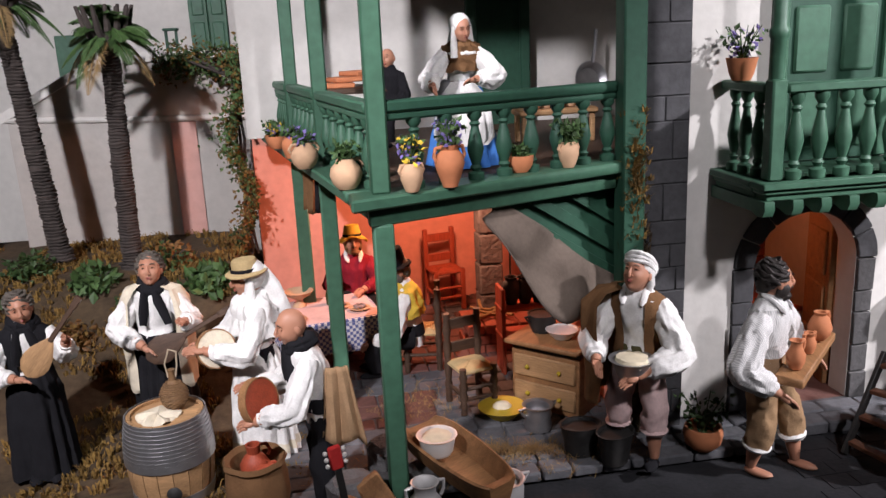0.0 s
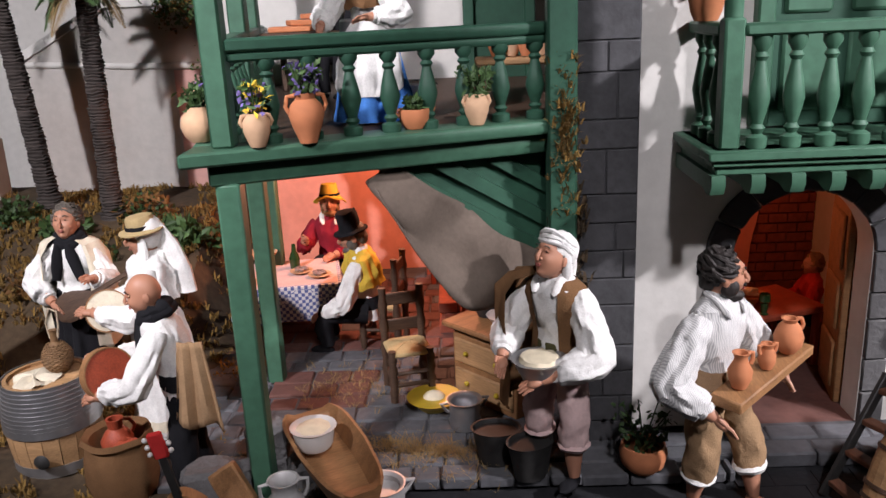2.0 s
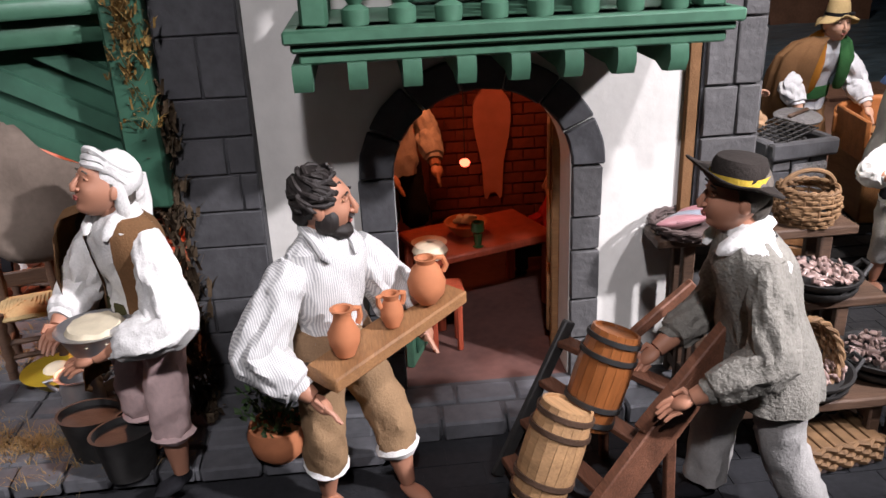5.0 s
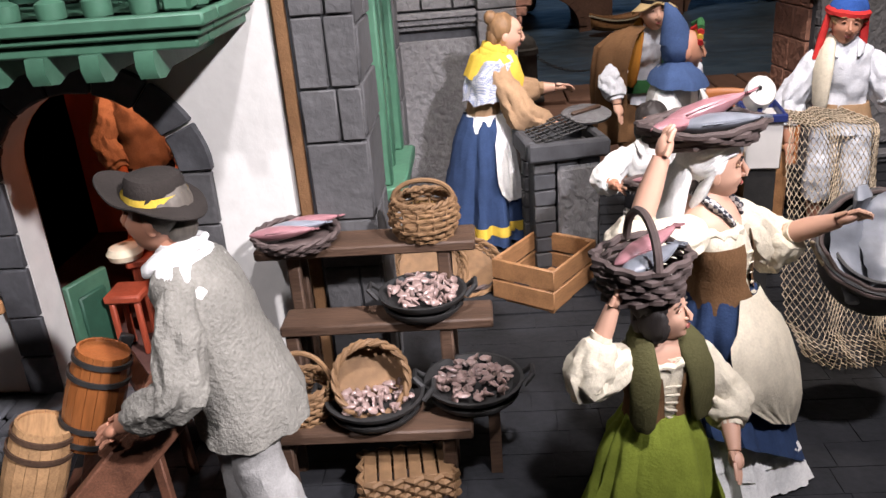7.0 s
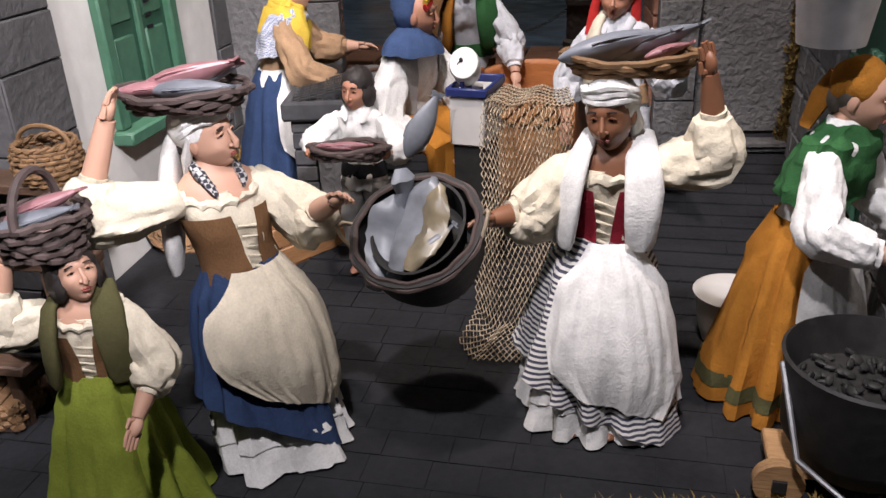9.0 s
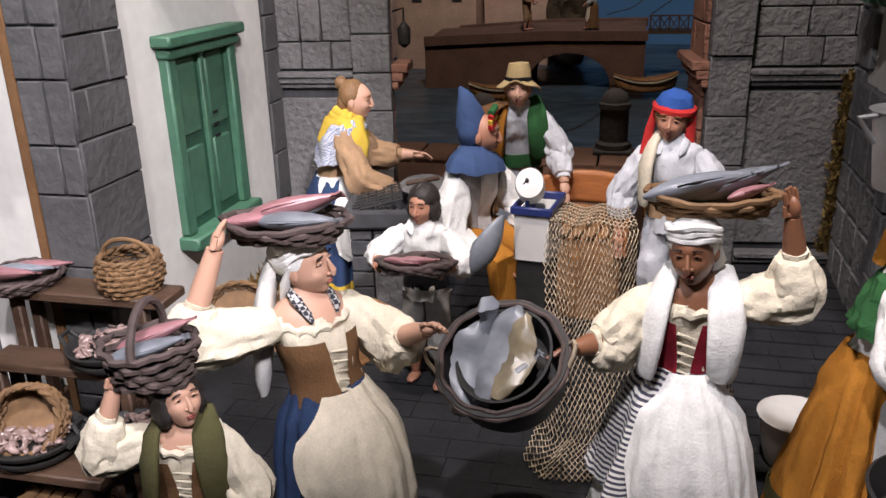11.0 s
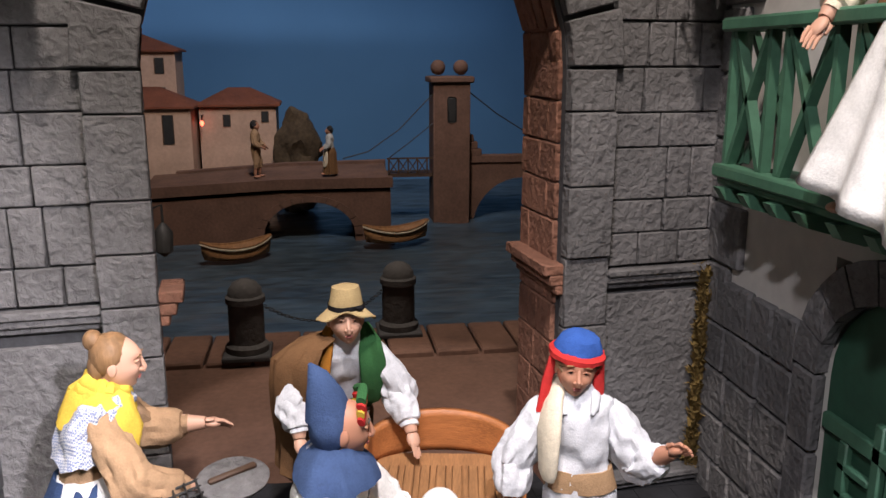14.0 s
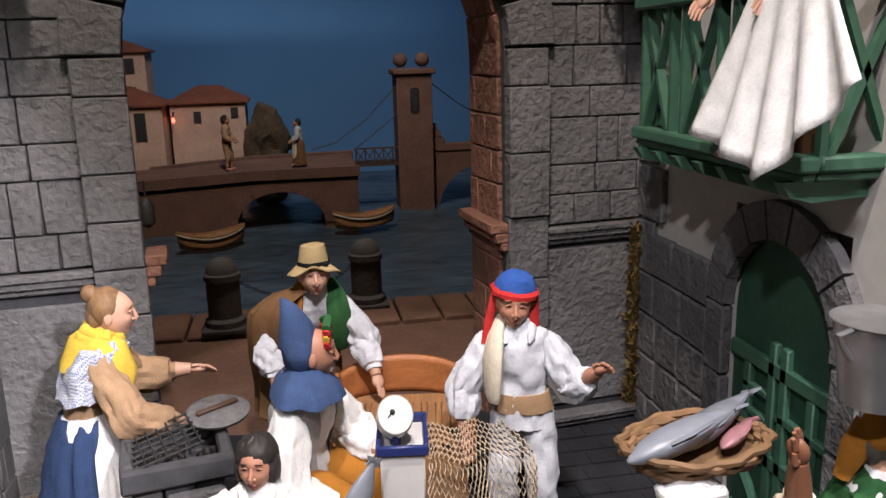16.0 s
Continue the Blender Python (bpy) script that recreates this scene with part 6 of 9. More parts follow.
def far_house(x, y, z, w, d, h, roof, label, windows):
    t = set_back(thing("house", label, "house", (x, y, z)))
    part("wall", box(bmesh.new(), 0, w, 0, d, 0, h), "plaster_far", t)
    bm = bmesh.new()
    e = 0.02
    v = [bm.verts.new(p) for p in ((-e, -e, h), (w + e, -e, h), (w + e, d + e, h), (-e, d + e, h), (w * 0.35, d * 0.5, h + roof), (w * 0.65, d * 0.5, h + roof), (-e, -e, h - 0.01), (w + e, -e, h - 0.01), (w + e, d + e, h - 0.01), (-e, d + e, h - 0.01))]
    for f in ((0, 1, 5, 4), (1, 2, 5), (2, 3, 4, 5), (3, 0, 4), (6, 7, 1, 0), (7, 8, 2, 1), (8, 9, 3, 2), (9, 6, 0, 3), (9, 8, 7, 6)):
        bm.faces.new([v[i] for i in f])
    part("roof", bm, "roof_tile", t)
    for wx, wz, ww, wh in windows:
        win = part("window", box(bmesh.new(), wx, wx + ww, -0.004, 0.01, wz, wz + wh), "iron_black", t)
        part("frame", boxes((wx - 0.004, wx, -0.007, 0.0, wz, wz + wh), (wx + ww, wx + ww + 0.004, -0.007, 0.0, wz, wz + wh)), "wood_dark", win)


far_house(0.28, 3.9, 0.07, 0.38, 0.3, 0.56, 0.08, "small pink harbour house with a low tiled roof", ((0.12, 0.45, 0.03, 0.06), (0.31, 0.47, 0.03, 0.055)))
far_house(-0.2, 3.75, 0.06, 0.46, 0.3, 0.57, 0.09, "pale harbour house with a brown tiled roof", ((0.33, 0.39, 0.045, 0.14), (0.1, 0.39, 0.045, 0.12)))
far_house(-0.35, 4.1, 0.06, 0.5, 0.25, 0.84, 0.08, "tall pale house on the harbour hill", ((0.4, 0.72, 0.04, 0.08), (0.4, 0.6, 0.04, 0.05)))
lamp_far = thing("wall_lamp", "small lit lantern on a bracket on the harbour house", "lamp", (0.3, 3.84, 0.55))
set_back(lamp_far)
bm = bmesh.new()
tube(bm, [(0, 0.08, 0.03), (0, 0, 0.03), (0, 0, 0.01)], 0.003, 6)
part("bracket", bm, "iron_black", lamp_far)
bm = bmesh.new()
ball(bm, (0, 0, -0.008), (0.009, 0.009, 0.014))
glow = part("globe", bm, "cloth_red", lamp_far, "glowing red globe")
gm = bpy.data.materials.new("red_glow")
gm.use_nodes = True
gm.node_tree.nodes["Principled BSDF"].inputs["Emission Color"].default_value = (1, 0.1, 0.05, 1)
gm.node_tree.nodes["Principled BSDF"].inputs["Emission Strength"].default_value = 6
gm.node_tree.nodes["Principled BSDF"].inputs["Base Color"].default_value = (0.5, 0.05, 0.03, 1)
glow.data.materials[0] = gm
M["red_glow"] = gm
bm = bmesh.new()
bmesh.ops.create_icosphere(bm, subdivisions=4, radius=0.14)
bmesh.ops.transform(bm, matrix=Matrix.Diagonal((0.8, 0.8, 1.9, 1)), verts=bm.verts)
rough_up(rough_up(bm, 0.05, 7), 0.02, 25)
rock = solid("rock", bm, "earth", "dark rocky mound behind the bridge", "rock")
rock.matrix_basis = HARBOUR @ pose(0.76, 3.85, 0.32)


def boat(x, y, z, turn, ln):
    t = thing("rowing_boat", "small wooden rowing boat with a pale stripe afloat", "boat", (x, y, z), turn, "moored boats")
    set_back(t)
    bm = bmesh.new()
    rings = []
    for i in range(13):
        u = i / 12 * 2 - 1
        w = 0.32 * ln * 0.5 * (1 - abs(u) ** 2.6) + 0.002
        k = 0.06 * ln / 0.3 * 1.0
        sheer = 0.03 * u * u
        rings.append([(u * ln / 2, -w, k + sheer), (u * ln / 2 * 0.98, -w * 0.85, 0.015 + sheer), (u * ln / 2 * 0.93, 0, 0.0 + sheer * 0.6), (u * ln / 2 * 0.98, w * 0.85, 0.015 + sheer), (u * ln / 2, w, k + sheer)])
    ring_loft(bm, rings, closed=False)
    ob = part("hull", bm, "wood_mid", t)
    ob.modifiers.new("thick", "SOLIDIFY").thickness = 0.006
    for s_ in (-1, 1):
        for zz, mt in ((0.054, "cloth_cream"), (0.062, "wood_mid")):
            bm = bmesh.new()
            tube(bm, [(u * ln / 2, s_ * (0.16 * ln * (1 - abs(u) ** 2.6) + 0.004), zz * ln / 0.3 + 0.03 * u * u) for u in [k / 8 - 1 for k in range(17)]], 0.0045, 6)
            part("gunwale", bm, mt, t)
    for u in (-0.5, 0, 0.45):
        w = 0.15 * ln * (1 - abs(u) ** 2.6)
        part("thwart", box(bmesh.new(), u * ln / 2 - 0.012, u * ln / 2 + 0.012, -w, w, 0.04, 0.046), "wood_mid", t)


boat(0.53, 2.9, 0.062, 24, 0.29)
boat(1.19, 3.05, 0.078, 18, 0.3)
set_back(figure("small far figurine in pale smock on the bridge", (0.59, 3.36, 0.335), -100, 0.25, "cloth_tan", "cloth_tan", "legs", calf=0.18))
set_back(figure("small far figurine in apron on the bridge", (0.92, 3.32, 0.345), 90, 0.215, "cloth_grey", "cloth_brown", "skirt", apron="cloth_cream", spread=0.4))


def iron_lantern(x, y, z, sgn):
    t = thing("wall_lantern", "black wrought-iron scrolled wall lantern", "lantern", (x, y, z))
    bm = bmesh.new()
    tube(bm, [(0, 0, 0.02), (0, -0.05, 0.04), (0, -0.1, 0.03)], 0.004, 6)
    part("bracket", bm, "iron_black", t)
    bm = bmesh.new()
    lathe(bm, [(0.012, -0.06), (0.03, -0.03), (0.033, 0.05), (0.012, 0.08), (0.002, 0.09)], 6, (0, -0.08, 0))
    part("cage", bm, "iron_black", t)
    for k in range(5):
        a = 2 * math.pi * k / 5
        bm = bmesh.new()
        c, s_ = math.cos(a), math.sin(a)
        tube(bm, [(r * c, -0.08 + r * s_, zz) for r, zz in ((0.012, -0.055), (0.03, -0.065), (0.042, -0.05), (0.04, -0.03), (0.03, -0.035))], 0.0028, 6)
        tube(bm, [(r * c, -0.08 + r * s_, zz) for r, zz in ((0.004, -0.06), (0.016, -0.09), (0.028, -0.095), (0.03, -0.08), (0.022, -0.078))], 0.0025, 6)
        part("scroll", bm, "iron_black", t)
    bm = bmesh.new()
    tube(bm, [(0, -0.08, -0.06), (0, -0.08, -0.12)], [0.006, 0.002], 6)
    part("finial", bm, "iron_black", t)


iron_lantern(1.36, 0.675, 0.86, 1)
iron_lantern(0.54, 0.58, 0.86, -1)
hang = thing("hanging_lantern", "small black lantern hung on the quay side of the arch", "lantern", (0.632, 0.75, 0.43))
hang.scale = (0.7, 0.7, 0.7)
bm = bmesh.new()
tube(bm, [(-0.03, 0, 0.06), (0, 0, 0.07), (0, 0, 0.03)], 0.003, 6)
part("hook", bm, "iron_black", hang)
bm = bmesh.new()
lathe(bm, [(0.004, -0.035), (0.017, -0.025), (0.019, 0.015), (0.008, 0.03), (0.002, 0.035)], 8)
part("cage", bm, "iron_black", hang)


# ---- garden ----
def garden_height(x, y):
    k = min(1.0, max(0.0, (y - 0.16) / 0.5))
    return 0.012 + 0.215 * k * k * (3 - 2 * k) * (1 if x < -0.92 else max(0.0, 1 - (x + 0.92) / 0.1)) + 0.012 * noise.noise(Vector((x * 9, y * 9, 3)))


bm = bmesh.new()
gx, gy = [-2.8, -2.4] + [-2.0 + 0.04 * i for i in range(33)], [-0.4 + 0.04 * j for j in range(38)]
rows_ = [[bm.verts.new((x, y, garden_height(x, y) if y > -0.38 else -0.01)) for x in gx] for y in gy]
for r0, r1 in zip(rows_, rows_[1:]):
    for i in range(len(gx) - 1):
        bm.faces.new((r0[i], r0[i + 1], r1[i + 1], r1[i]))
solid("garden_soil", bm, "earth", "dark brown garden soil bank", "soil", "structure")


def tufts(name, spots, mat, label, size=0.02, blades=5, seed=1, droop=0.5, width=0.06):
    """Grass, moss or dry stalks as thin curved blades, one sheet of stuff."""
    rng = random.Random(seed)
    verts, faces = [], []
    for x, y, z in spots:
        for _ in range(blades):
            a, ln, w = rng.uniform(0, 6.283), size * rng.uniform(0.5, 1.3), size * width * rng.uniform(0.7, 1.4)
            c, s_ = math.cos(a), math.sin(a)
            out = ln * rng.uniform(0.25, 0.9) * droop
            bx, by = x + rng.uniform(-1, 1) * size * 0.3, y + rng.uniform(-1, 1) * size * 0.3
            i = len(verts)
            h1, h2 = ln * 0.6, ln * rng.uniform(0.55, 0.95)
            verts += [(bx - s_ * w, by + c * w, z - 0.002), (bx + s_ * w, by - c * w, z - 0.002), (bx + c * out * 0.5 + s_ * w, by + s_ * out * 0.5 - c * w, z + h1), (bx + c * out * 0.5 - s_ * w, by + s_ * out * 0.5 + c * w, z + h1), (bx + c * out, by + s_ * out, z + h2)]
            faces += [(i, i + 1, i + 2, i + 3), (i + 3, i + 2, i + 4)]
    me = bpy.data.meshes.new(name)
    me.from_pydata(verts, [], faces)
    me.materials.append(M[mat])
    return tagged(new(name, me), label, "plants", kind="stuff")


rng = random.Random(77)
spots = [(x, y, garden_height(x, y)) for x, y in ((rng.uniform(-1.75, -0.74), rng.uniform(-0.33, 0.98)) for _ in range(5600)) if noise.noise(Vector((x * 7, y * 7, 1))) > -0.12]
tufts("dry_moss", spots, "moss", "brown dried moss and grass on the soil", 0.017, 6, 5, 0.9, 0.09)
spots = [(x, y, 0.022) for x, y in ((rng.gauss(-0.42, 0.14), rng.gauss(-0.07, 0.03)) for _ in range(260)) if x < -0.2]
spots += [(rng.gauss(-0.55, 0.05), rng.gauss(0.18, 0.05), 0.022) for _ in range(160)] + [(rng.gauss(-0.66, 0.05), rng.gauss(-0.13, 0.05), 0.02) for _ in range(200)]
spots += [(-0.5 + 0.14 * u + rng.gauss(0, 0.008), -0.035 - 0.035 * u + rng.gauss(0, 0.008), 0.022) for u in (rng.random() for _ in range(260))]
tufts("straw_litter", spots, "leaf_dry", "straw litter strewn on the paving", 0.012, 4, 6, 2.2, 0.035)
spots = [(rng.gauss(0.48, 0.025), rng.gauss(0.33, 0.03), 0.0) for _ in range(90)] + [(rng.gauss(0.46, 0.012), rng.uniform(0.36, 0.57), 0.02) for _ in range(160)]
tufts("dry_weeds", spots, "moss", "dry weeds along the foot of the wall", 0.05, 4, 7, 0.6, 0.04)
spots = [(x, -0.268 + (x - 1.0) * 0.22 + rng.gauss(0, 0.008), 0.002) for x in (rng.uniform(0.97, 1.42) for _ in range(520))]
tufts("street_moss", spots, "moss_light", "dry moss and straw along the front edge of the street", 0.012, 6, 15, 1.4, 0.06)
# moss and weeds climbing the corners
spots = [(1.422 - abs(rng.gauss(0, 0.006)), 0.688 - abs(rng.gauss(0, 0.006)), rng.uniform(0.04, 0.37)) for _ in range(330)]
tufts("corner_moss", spots, "moss_light", "yellow-brown moss climbing the stone corner", 0.018, 6, 9, 1.2, 0.12)
spots = [(-0.212 + rng.gauss(0, 0.009), -0.052 - abs(rng.gauss(0, 0.006)), rng.uniform(0.38, 0.6) if rng.random() < 0.5 else rng.gauss(0.5, 0.025)) for _ in range(210)]
tufts("dried_herbs", spots, "moss", "hanging bunch of dried herbs on the pillar", 0.013, 7, 10, 1.6, 0.08)
spots = [(-0.202 + rng.gauss(0, 0.008), -0.04 - abs(rng.gauss(0, 0.006)), rng.uniform(0.03, 0.42)) for _ in range(170)]
tufts("climbing_moss", spots, "earth", "dark moss climbing the pillar", 0.02, 5, 11, 0.9, 0.1)


def leaf_cloud(name, spots, mats, label, size, seed, category="shrub"):
    """A crown of many small leaves at the spots given."""
    rng = random.Random(seed)
    bm_v, bm_f, idx = [], [], []
    for x, y, z in spots:
        d = Vector((rng.gauss(0, 1), rng.gauss(0, 1) - 0.5, rng.gauss(0, 1) + 0.3)).normalized()
        s_ = d.orthogonal().normalized()
        s_.rotate(Matrix.Rotation(rng.uniform(0, 6.28), 3, d))
        ln, w = size * rng.uniform(0.6, 1.4), size * rng.uniform(0.22, 0.4)
        p = Vector((x, y, z))
        t_ = d.cross(s_)
        i = len(bm_v)
        bm_v += [p, p + s_ * ln * 0.5 + t_ * w, p + s_ * ln + d * ln * 0.15, p + s_ * ln * 0.5 - t_ * w]
        bm_f += [(i, i + 1, i + 2), (i, i + 2, i + 3)]
        k = rng.choice(range(len(mats)))
        idx += [k, k]
    me = bpy.data.meshes.new(name)
    me.from_pydata([tuple(v) for v in bm_v], [], bm_f)
    for m_ in mats:
        me.materials.append(M[m_])
    me.polygons.foreach_set("material_index", idx)
    return new(name, me)


def palm(x, y, z, top, lean, label, seed):
    rng = random.Random(seed)
    t = thing("palm_tree", label, "palm tree", (x, y, z - 0.02))
    h = top - z + 0.02
    bm = bmesh.new()
    prof = []
    n_ = 78
    for i in range(n_ + 1):
        u = i / n_
        r = 0.022 - 0.004 * u + (0.005 if u < 0.05 else 0)
        prof += [(Vector((lean * u * h, 0, u * h)), r), (Vector((lean * (u + 0.6 / n_) * h, 0, (u + 0.6 / n_) * h)), r + 0.003)]
    rings = [[p + Vector((r * math.cos(a) * (1 + 0.07 * math.sin(5 * a + 2.3 * k)), r * math.sin(a), 0)) for a in (2 * math.pi * i / 16 for i in range(16))] for k, (p, r) in enumerate(prof)]
    ring_loft(bm, rings)
    part("trunk", rough_up(bm, 0.004, 70, seed), "bark", t)
    crown = Vector((lean * h, 0, h))
    for k in range(34):
        a, el = k * 2.4 + rng.uniform(-0.2, 0.2), rng.uniform(-0.3, 1.25)
        ln = rng.uniform(0.11, 0.16)
        dead = el < -0.1
        verts, faces = [], []
        pts = []
        for i in range(11):
            u = i / 10
            out = ln * u * math.cos(el) * (1 - 0.15 * u)
            z_ = ln * (u * math.sin(el) - 0.55 * u * u * (1.0 if not dead else 1.3))
            pts.append(crown + Vector((math.cos(a) * out, math.sin(a) * out, z_)))
        sd = Vector((-math.sin(a), math.cos(a), 0))
        for i in range(44):
            u = 0.06 + 0.94 * i / 44
            q = u * 10
            p = pts[int(min(q, 9.99))].lerp(pts[int(min(q, 9.99)) + 1], q - int(min(q, 9.99)))
            d = (pts[min(10, int(q) + 1)] - pts[int(min(q, 9.99))]).normalized()
            ll = 0.036 * math.sin(math.pi * (0.12 + 0.85 * u)) * rng.uniform(0.8, 1.15)
            for s_ in (-1, 1):
                tip = p + sd * s_ * ll * 0.75 + d * ll * 0.6 - Vector((0, 0, ll * 0.35))
                w = d * 0.0019
                i0 = len(verts)
                mid = p.lerp(tip, 0.5) + Vector((0, 0, ll * 0.05))
                verts += [p, mid + w, tip, mid - w]
                faces += [(i0, i0 + 1, i0 + 2), (i0, i0 + 2, i0 + 3)]
        bm = bmesh.new()
        vs = [bm.verts.new(v) for v in verts]
        for f in faces:
            bm.faces.new([vs[i] for i in f])
        tube(bm, pts, [0.004 - 0.0003 * i for i in range(11)], 5)
        part("frond", bm, "leaf_dry" if dead and k % 2 else "leaf_green", t)
    for k in range(14):
        a = k * 0.45
        bm = bmesh.new()
        tube(bm, [crown + Vector((0.02 * math.cos(a), 0.02 * math.sin(a), -0.03)), crown + Vector((0.045 * math.cos(a), 0.045 * math.sin(a), 0.01)), crown + Vector((0.06 * math.cos(a), 0.06 * math.sin(a), 0.06))], [0.01, 0.008, 0.004], 6)
        part("frond_stub", bm, "bark", t)


palm(-1.165, 0.68, 0.235, 0.765, 0.03, "tall palm tree with a ringed dark trunk", 3)
palm(-1.34, 0.75, 0.26, 0.85, -0.08, "leaning palm tree with a dark scaly trunk", 4)

# garden wall with a sloping coping
gw = bmesh.new()
extrude_plan(gw, [(-1.49, 0.0), (-0.88, 0.0), (-0.88, 0.7), (-1.24, 0.7), (-1.49, 0.57)], 1.0, 1.06)
bmesh.ops.recalc_face_normals(gw, faces=gw.faces)
bmesh.ops.subdivide_edges(gw, edges=gw.edges[:], cuts=8, use_grid_fill=True)
garden_wall = solid("wall_garden", rough_up(gw, 0.004, 8), "plaster_grey", "old whitewashed garden wall with a sloping white coping", "wall", "structure")
bm = bmesh.new()
tube(bm, [(-1.495, 0.998, 0.565), (-1.2, 0.996, 0.55), (-0.88, 0.996, 0.54)], 0.008, 8)
part("string_course", bm, "plaster_white", garden_wall)
bm = bmesh.new()
ring_loft(bm, [[(x, 0.99, z - 0.004), (x, 1.07, z - 0.004), (x, 1.06, z + 0.022), (x, 1.0, z + 0.022)] for x, z in ((-1.505, 0.56), (-1.24, 0.7), (-0.88, 0.7))])
part("coping", bm, "plaster_white", garden_wall)
part("painted_strip", box(bmesh.new(), -1.085, -1.02, 0.992, 1.002, 0.15, 0.535), "pink_faded", garden_wall, "faded pink painted strip")
solid("wall_low", rough_up(boxes((-2.1, -1.56, 0.92, 0.98, 0.0, 0.38)), 0.006, 8), "plaster_grey", "low rounded whitewashed wall", "wall", "structure")
solid("wall_upper_house", boxes((-1.3, -0.84, 1.36, 1.41, 0, 1.35)), "plaster_white", "white wall of the house on the hill", "wall", "structure")
solid("wall_hill", rough_up(boxes((-3.0, -1.3, 1.47, 1.53, 0, 1.0)), 0.01, 6), "plaster_white", "rough whitewashed wall on the hill", "wall", "structure")
d3 = thing("door_3", "pale green closed double door on the hill", "door", (-0.99, 1.36, 0.66), 0, kind="structure")
for x in (-0.055, 0.001):
    part("leaf", box(bmesh.new(), x, x + 0.054, -0.012, 0.0, 0, 0.3, bevel=0.002), "paint_green", d3)
    part("panel", box(bmesh.new(), x + 0.01, x + 0.044, -0.016, -0.011, 0.03, 0.14, bevel=0.003), "paint_green", d3)
    part("panel", box(bmesh.new(), x + 0.01, x + 0.044, -0.016, -0.011, 0.16, 0.28, bevel=0.003), "paint_green", d3)
w3 = thing("window_3", "small green shuttered window on the hill", "window", (-1.42, 1.47, 0.64), 0, kind="structure")
part("panel", box(bmesh.new(), -0.045, 0.045, -0.012, 0.0, 0, 0.14, bevel=0.002), "paint_green", w3)
part("sill", box(bmesh.new(), -0.05, 0.05, -0.024, 0.0, -0.012, 0.0, bevel=0.002), "paint_green", w3)
gl = thing("garden_lantern", "dark green square lantern on the wall's coping", "lantern", (-1.06, 1.03, 0.722))
part("base", box(bmesh.new(), -0.012, 0.012, -0.012, 0.012, 0, 0.006), "paint_green_dark", gl)
for x, y in ((-1, -1), (1, -1), (1, 1), (-1, 1)):
    part("upright", box(bmesh.new(), x * 0.013 - 0.002, x * 0.013 + 0.002, y * 0.013 - 0.002, y * 0.013 + 0.002, 0, 0.05), "paint_green_dark", gl)
part("roof", box(bmesh.new(), -0.019, 0.019, -0.019, 0.019, 0.05, 0.057, bevel=0.002), "paint_green_dark", gl)

# vine at the house corner, spilling over the wall
rng = random.Random(55)
spots = []
for _ in range(3400):
    u = rng.random()
    if u < 0.35:
        spots.append((rng.uniform(-1.1, -0.88), rng.gauss(0.97, 0.02), 0.69 + rng.gauss(0, 0.02) + 0.02 * math.sin(20 * u)))
    else:
        z = rng.uniform(0.2, 0.7)
        spots.append((-0.885 - abs(rng.gauss(0, 0.02 + 0.03 * max(0, z - 0.45))) + 0.02 * math.sin(z * 22), rng.gauss(0.8, 0.035), z + rng.gauss(0, 0.01)))
vine = thing("vine", "climbing vine with green and rust-coloured leaves", "climbing plant", (0, 0, 0))
green = [p for p in spots if p[2] > 0.42 - 0.1 * rng.random()]
rust = [p for p in spots if p[2] <= 0.42 - 0.05 * rng.random()] + spots[::9]
for nm, sp, mt in (("green_leaves", green, ["leaf_green", "leaf_green", "moss"]), ("rust_leaves", rust, ["leaf_rust", "moss_light", "leaf_dark"])):
    o = leaf_cloud(nm, sp, mt, "", 0.0125, 5)
    o.parent = vine
for k in range(3):
    bm = bmesh.new()
    tube(bm, [(-0.88 - 0.012 * k, 0.815, 0.2), (-0.895, 0.815, 0.35 + 0.02 * k), (-0.885 - 0.01 * k, 0.82, 0.5), (-0.9, 0.84, 0.65), (-0.97 - 0.03 * k, 0.97, 0.7)], 0.004, 6)
    part("stem", bm, "bark", vine)


def shrub(x, y, z, r, mats, label, seed, n_=330, size=0.022):
    rng = random.Random(seed)
    t = thing("shrub", label, "shrub", (x, y, z))
    pts = []
    for _ in range(n_):
        v = Vector((rng.gauss(0, 1), rng.gauss(0, 1), abs(rng.gauss(0, 1)))).normalized() * r * rng.uniform(0.35, 1.1)
        pts.append((v.x, v.y, v.z * 0.9))
    o = leaf_cloud("leaves", pts, mats, "", size, seed)
    o.parent = t
    bm = bmesh.new()
    for k in range(7):
        a = k * 0.9
        tube(bm, [(0, 0, -0.01), (0.4 * r * math.cos(a), 0.4 * r * math.sin(a), 0.4 * r), (0.8 * r * math.cos(a), 0.8 * r * math.sin(a), 0.7 * r)], [0.003, 0.002, 0.001], 5)
    part("stem", bm, "bark", t)


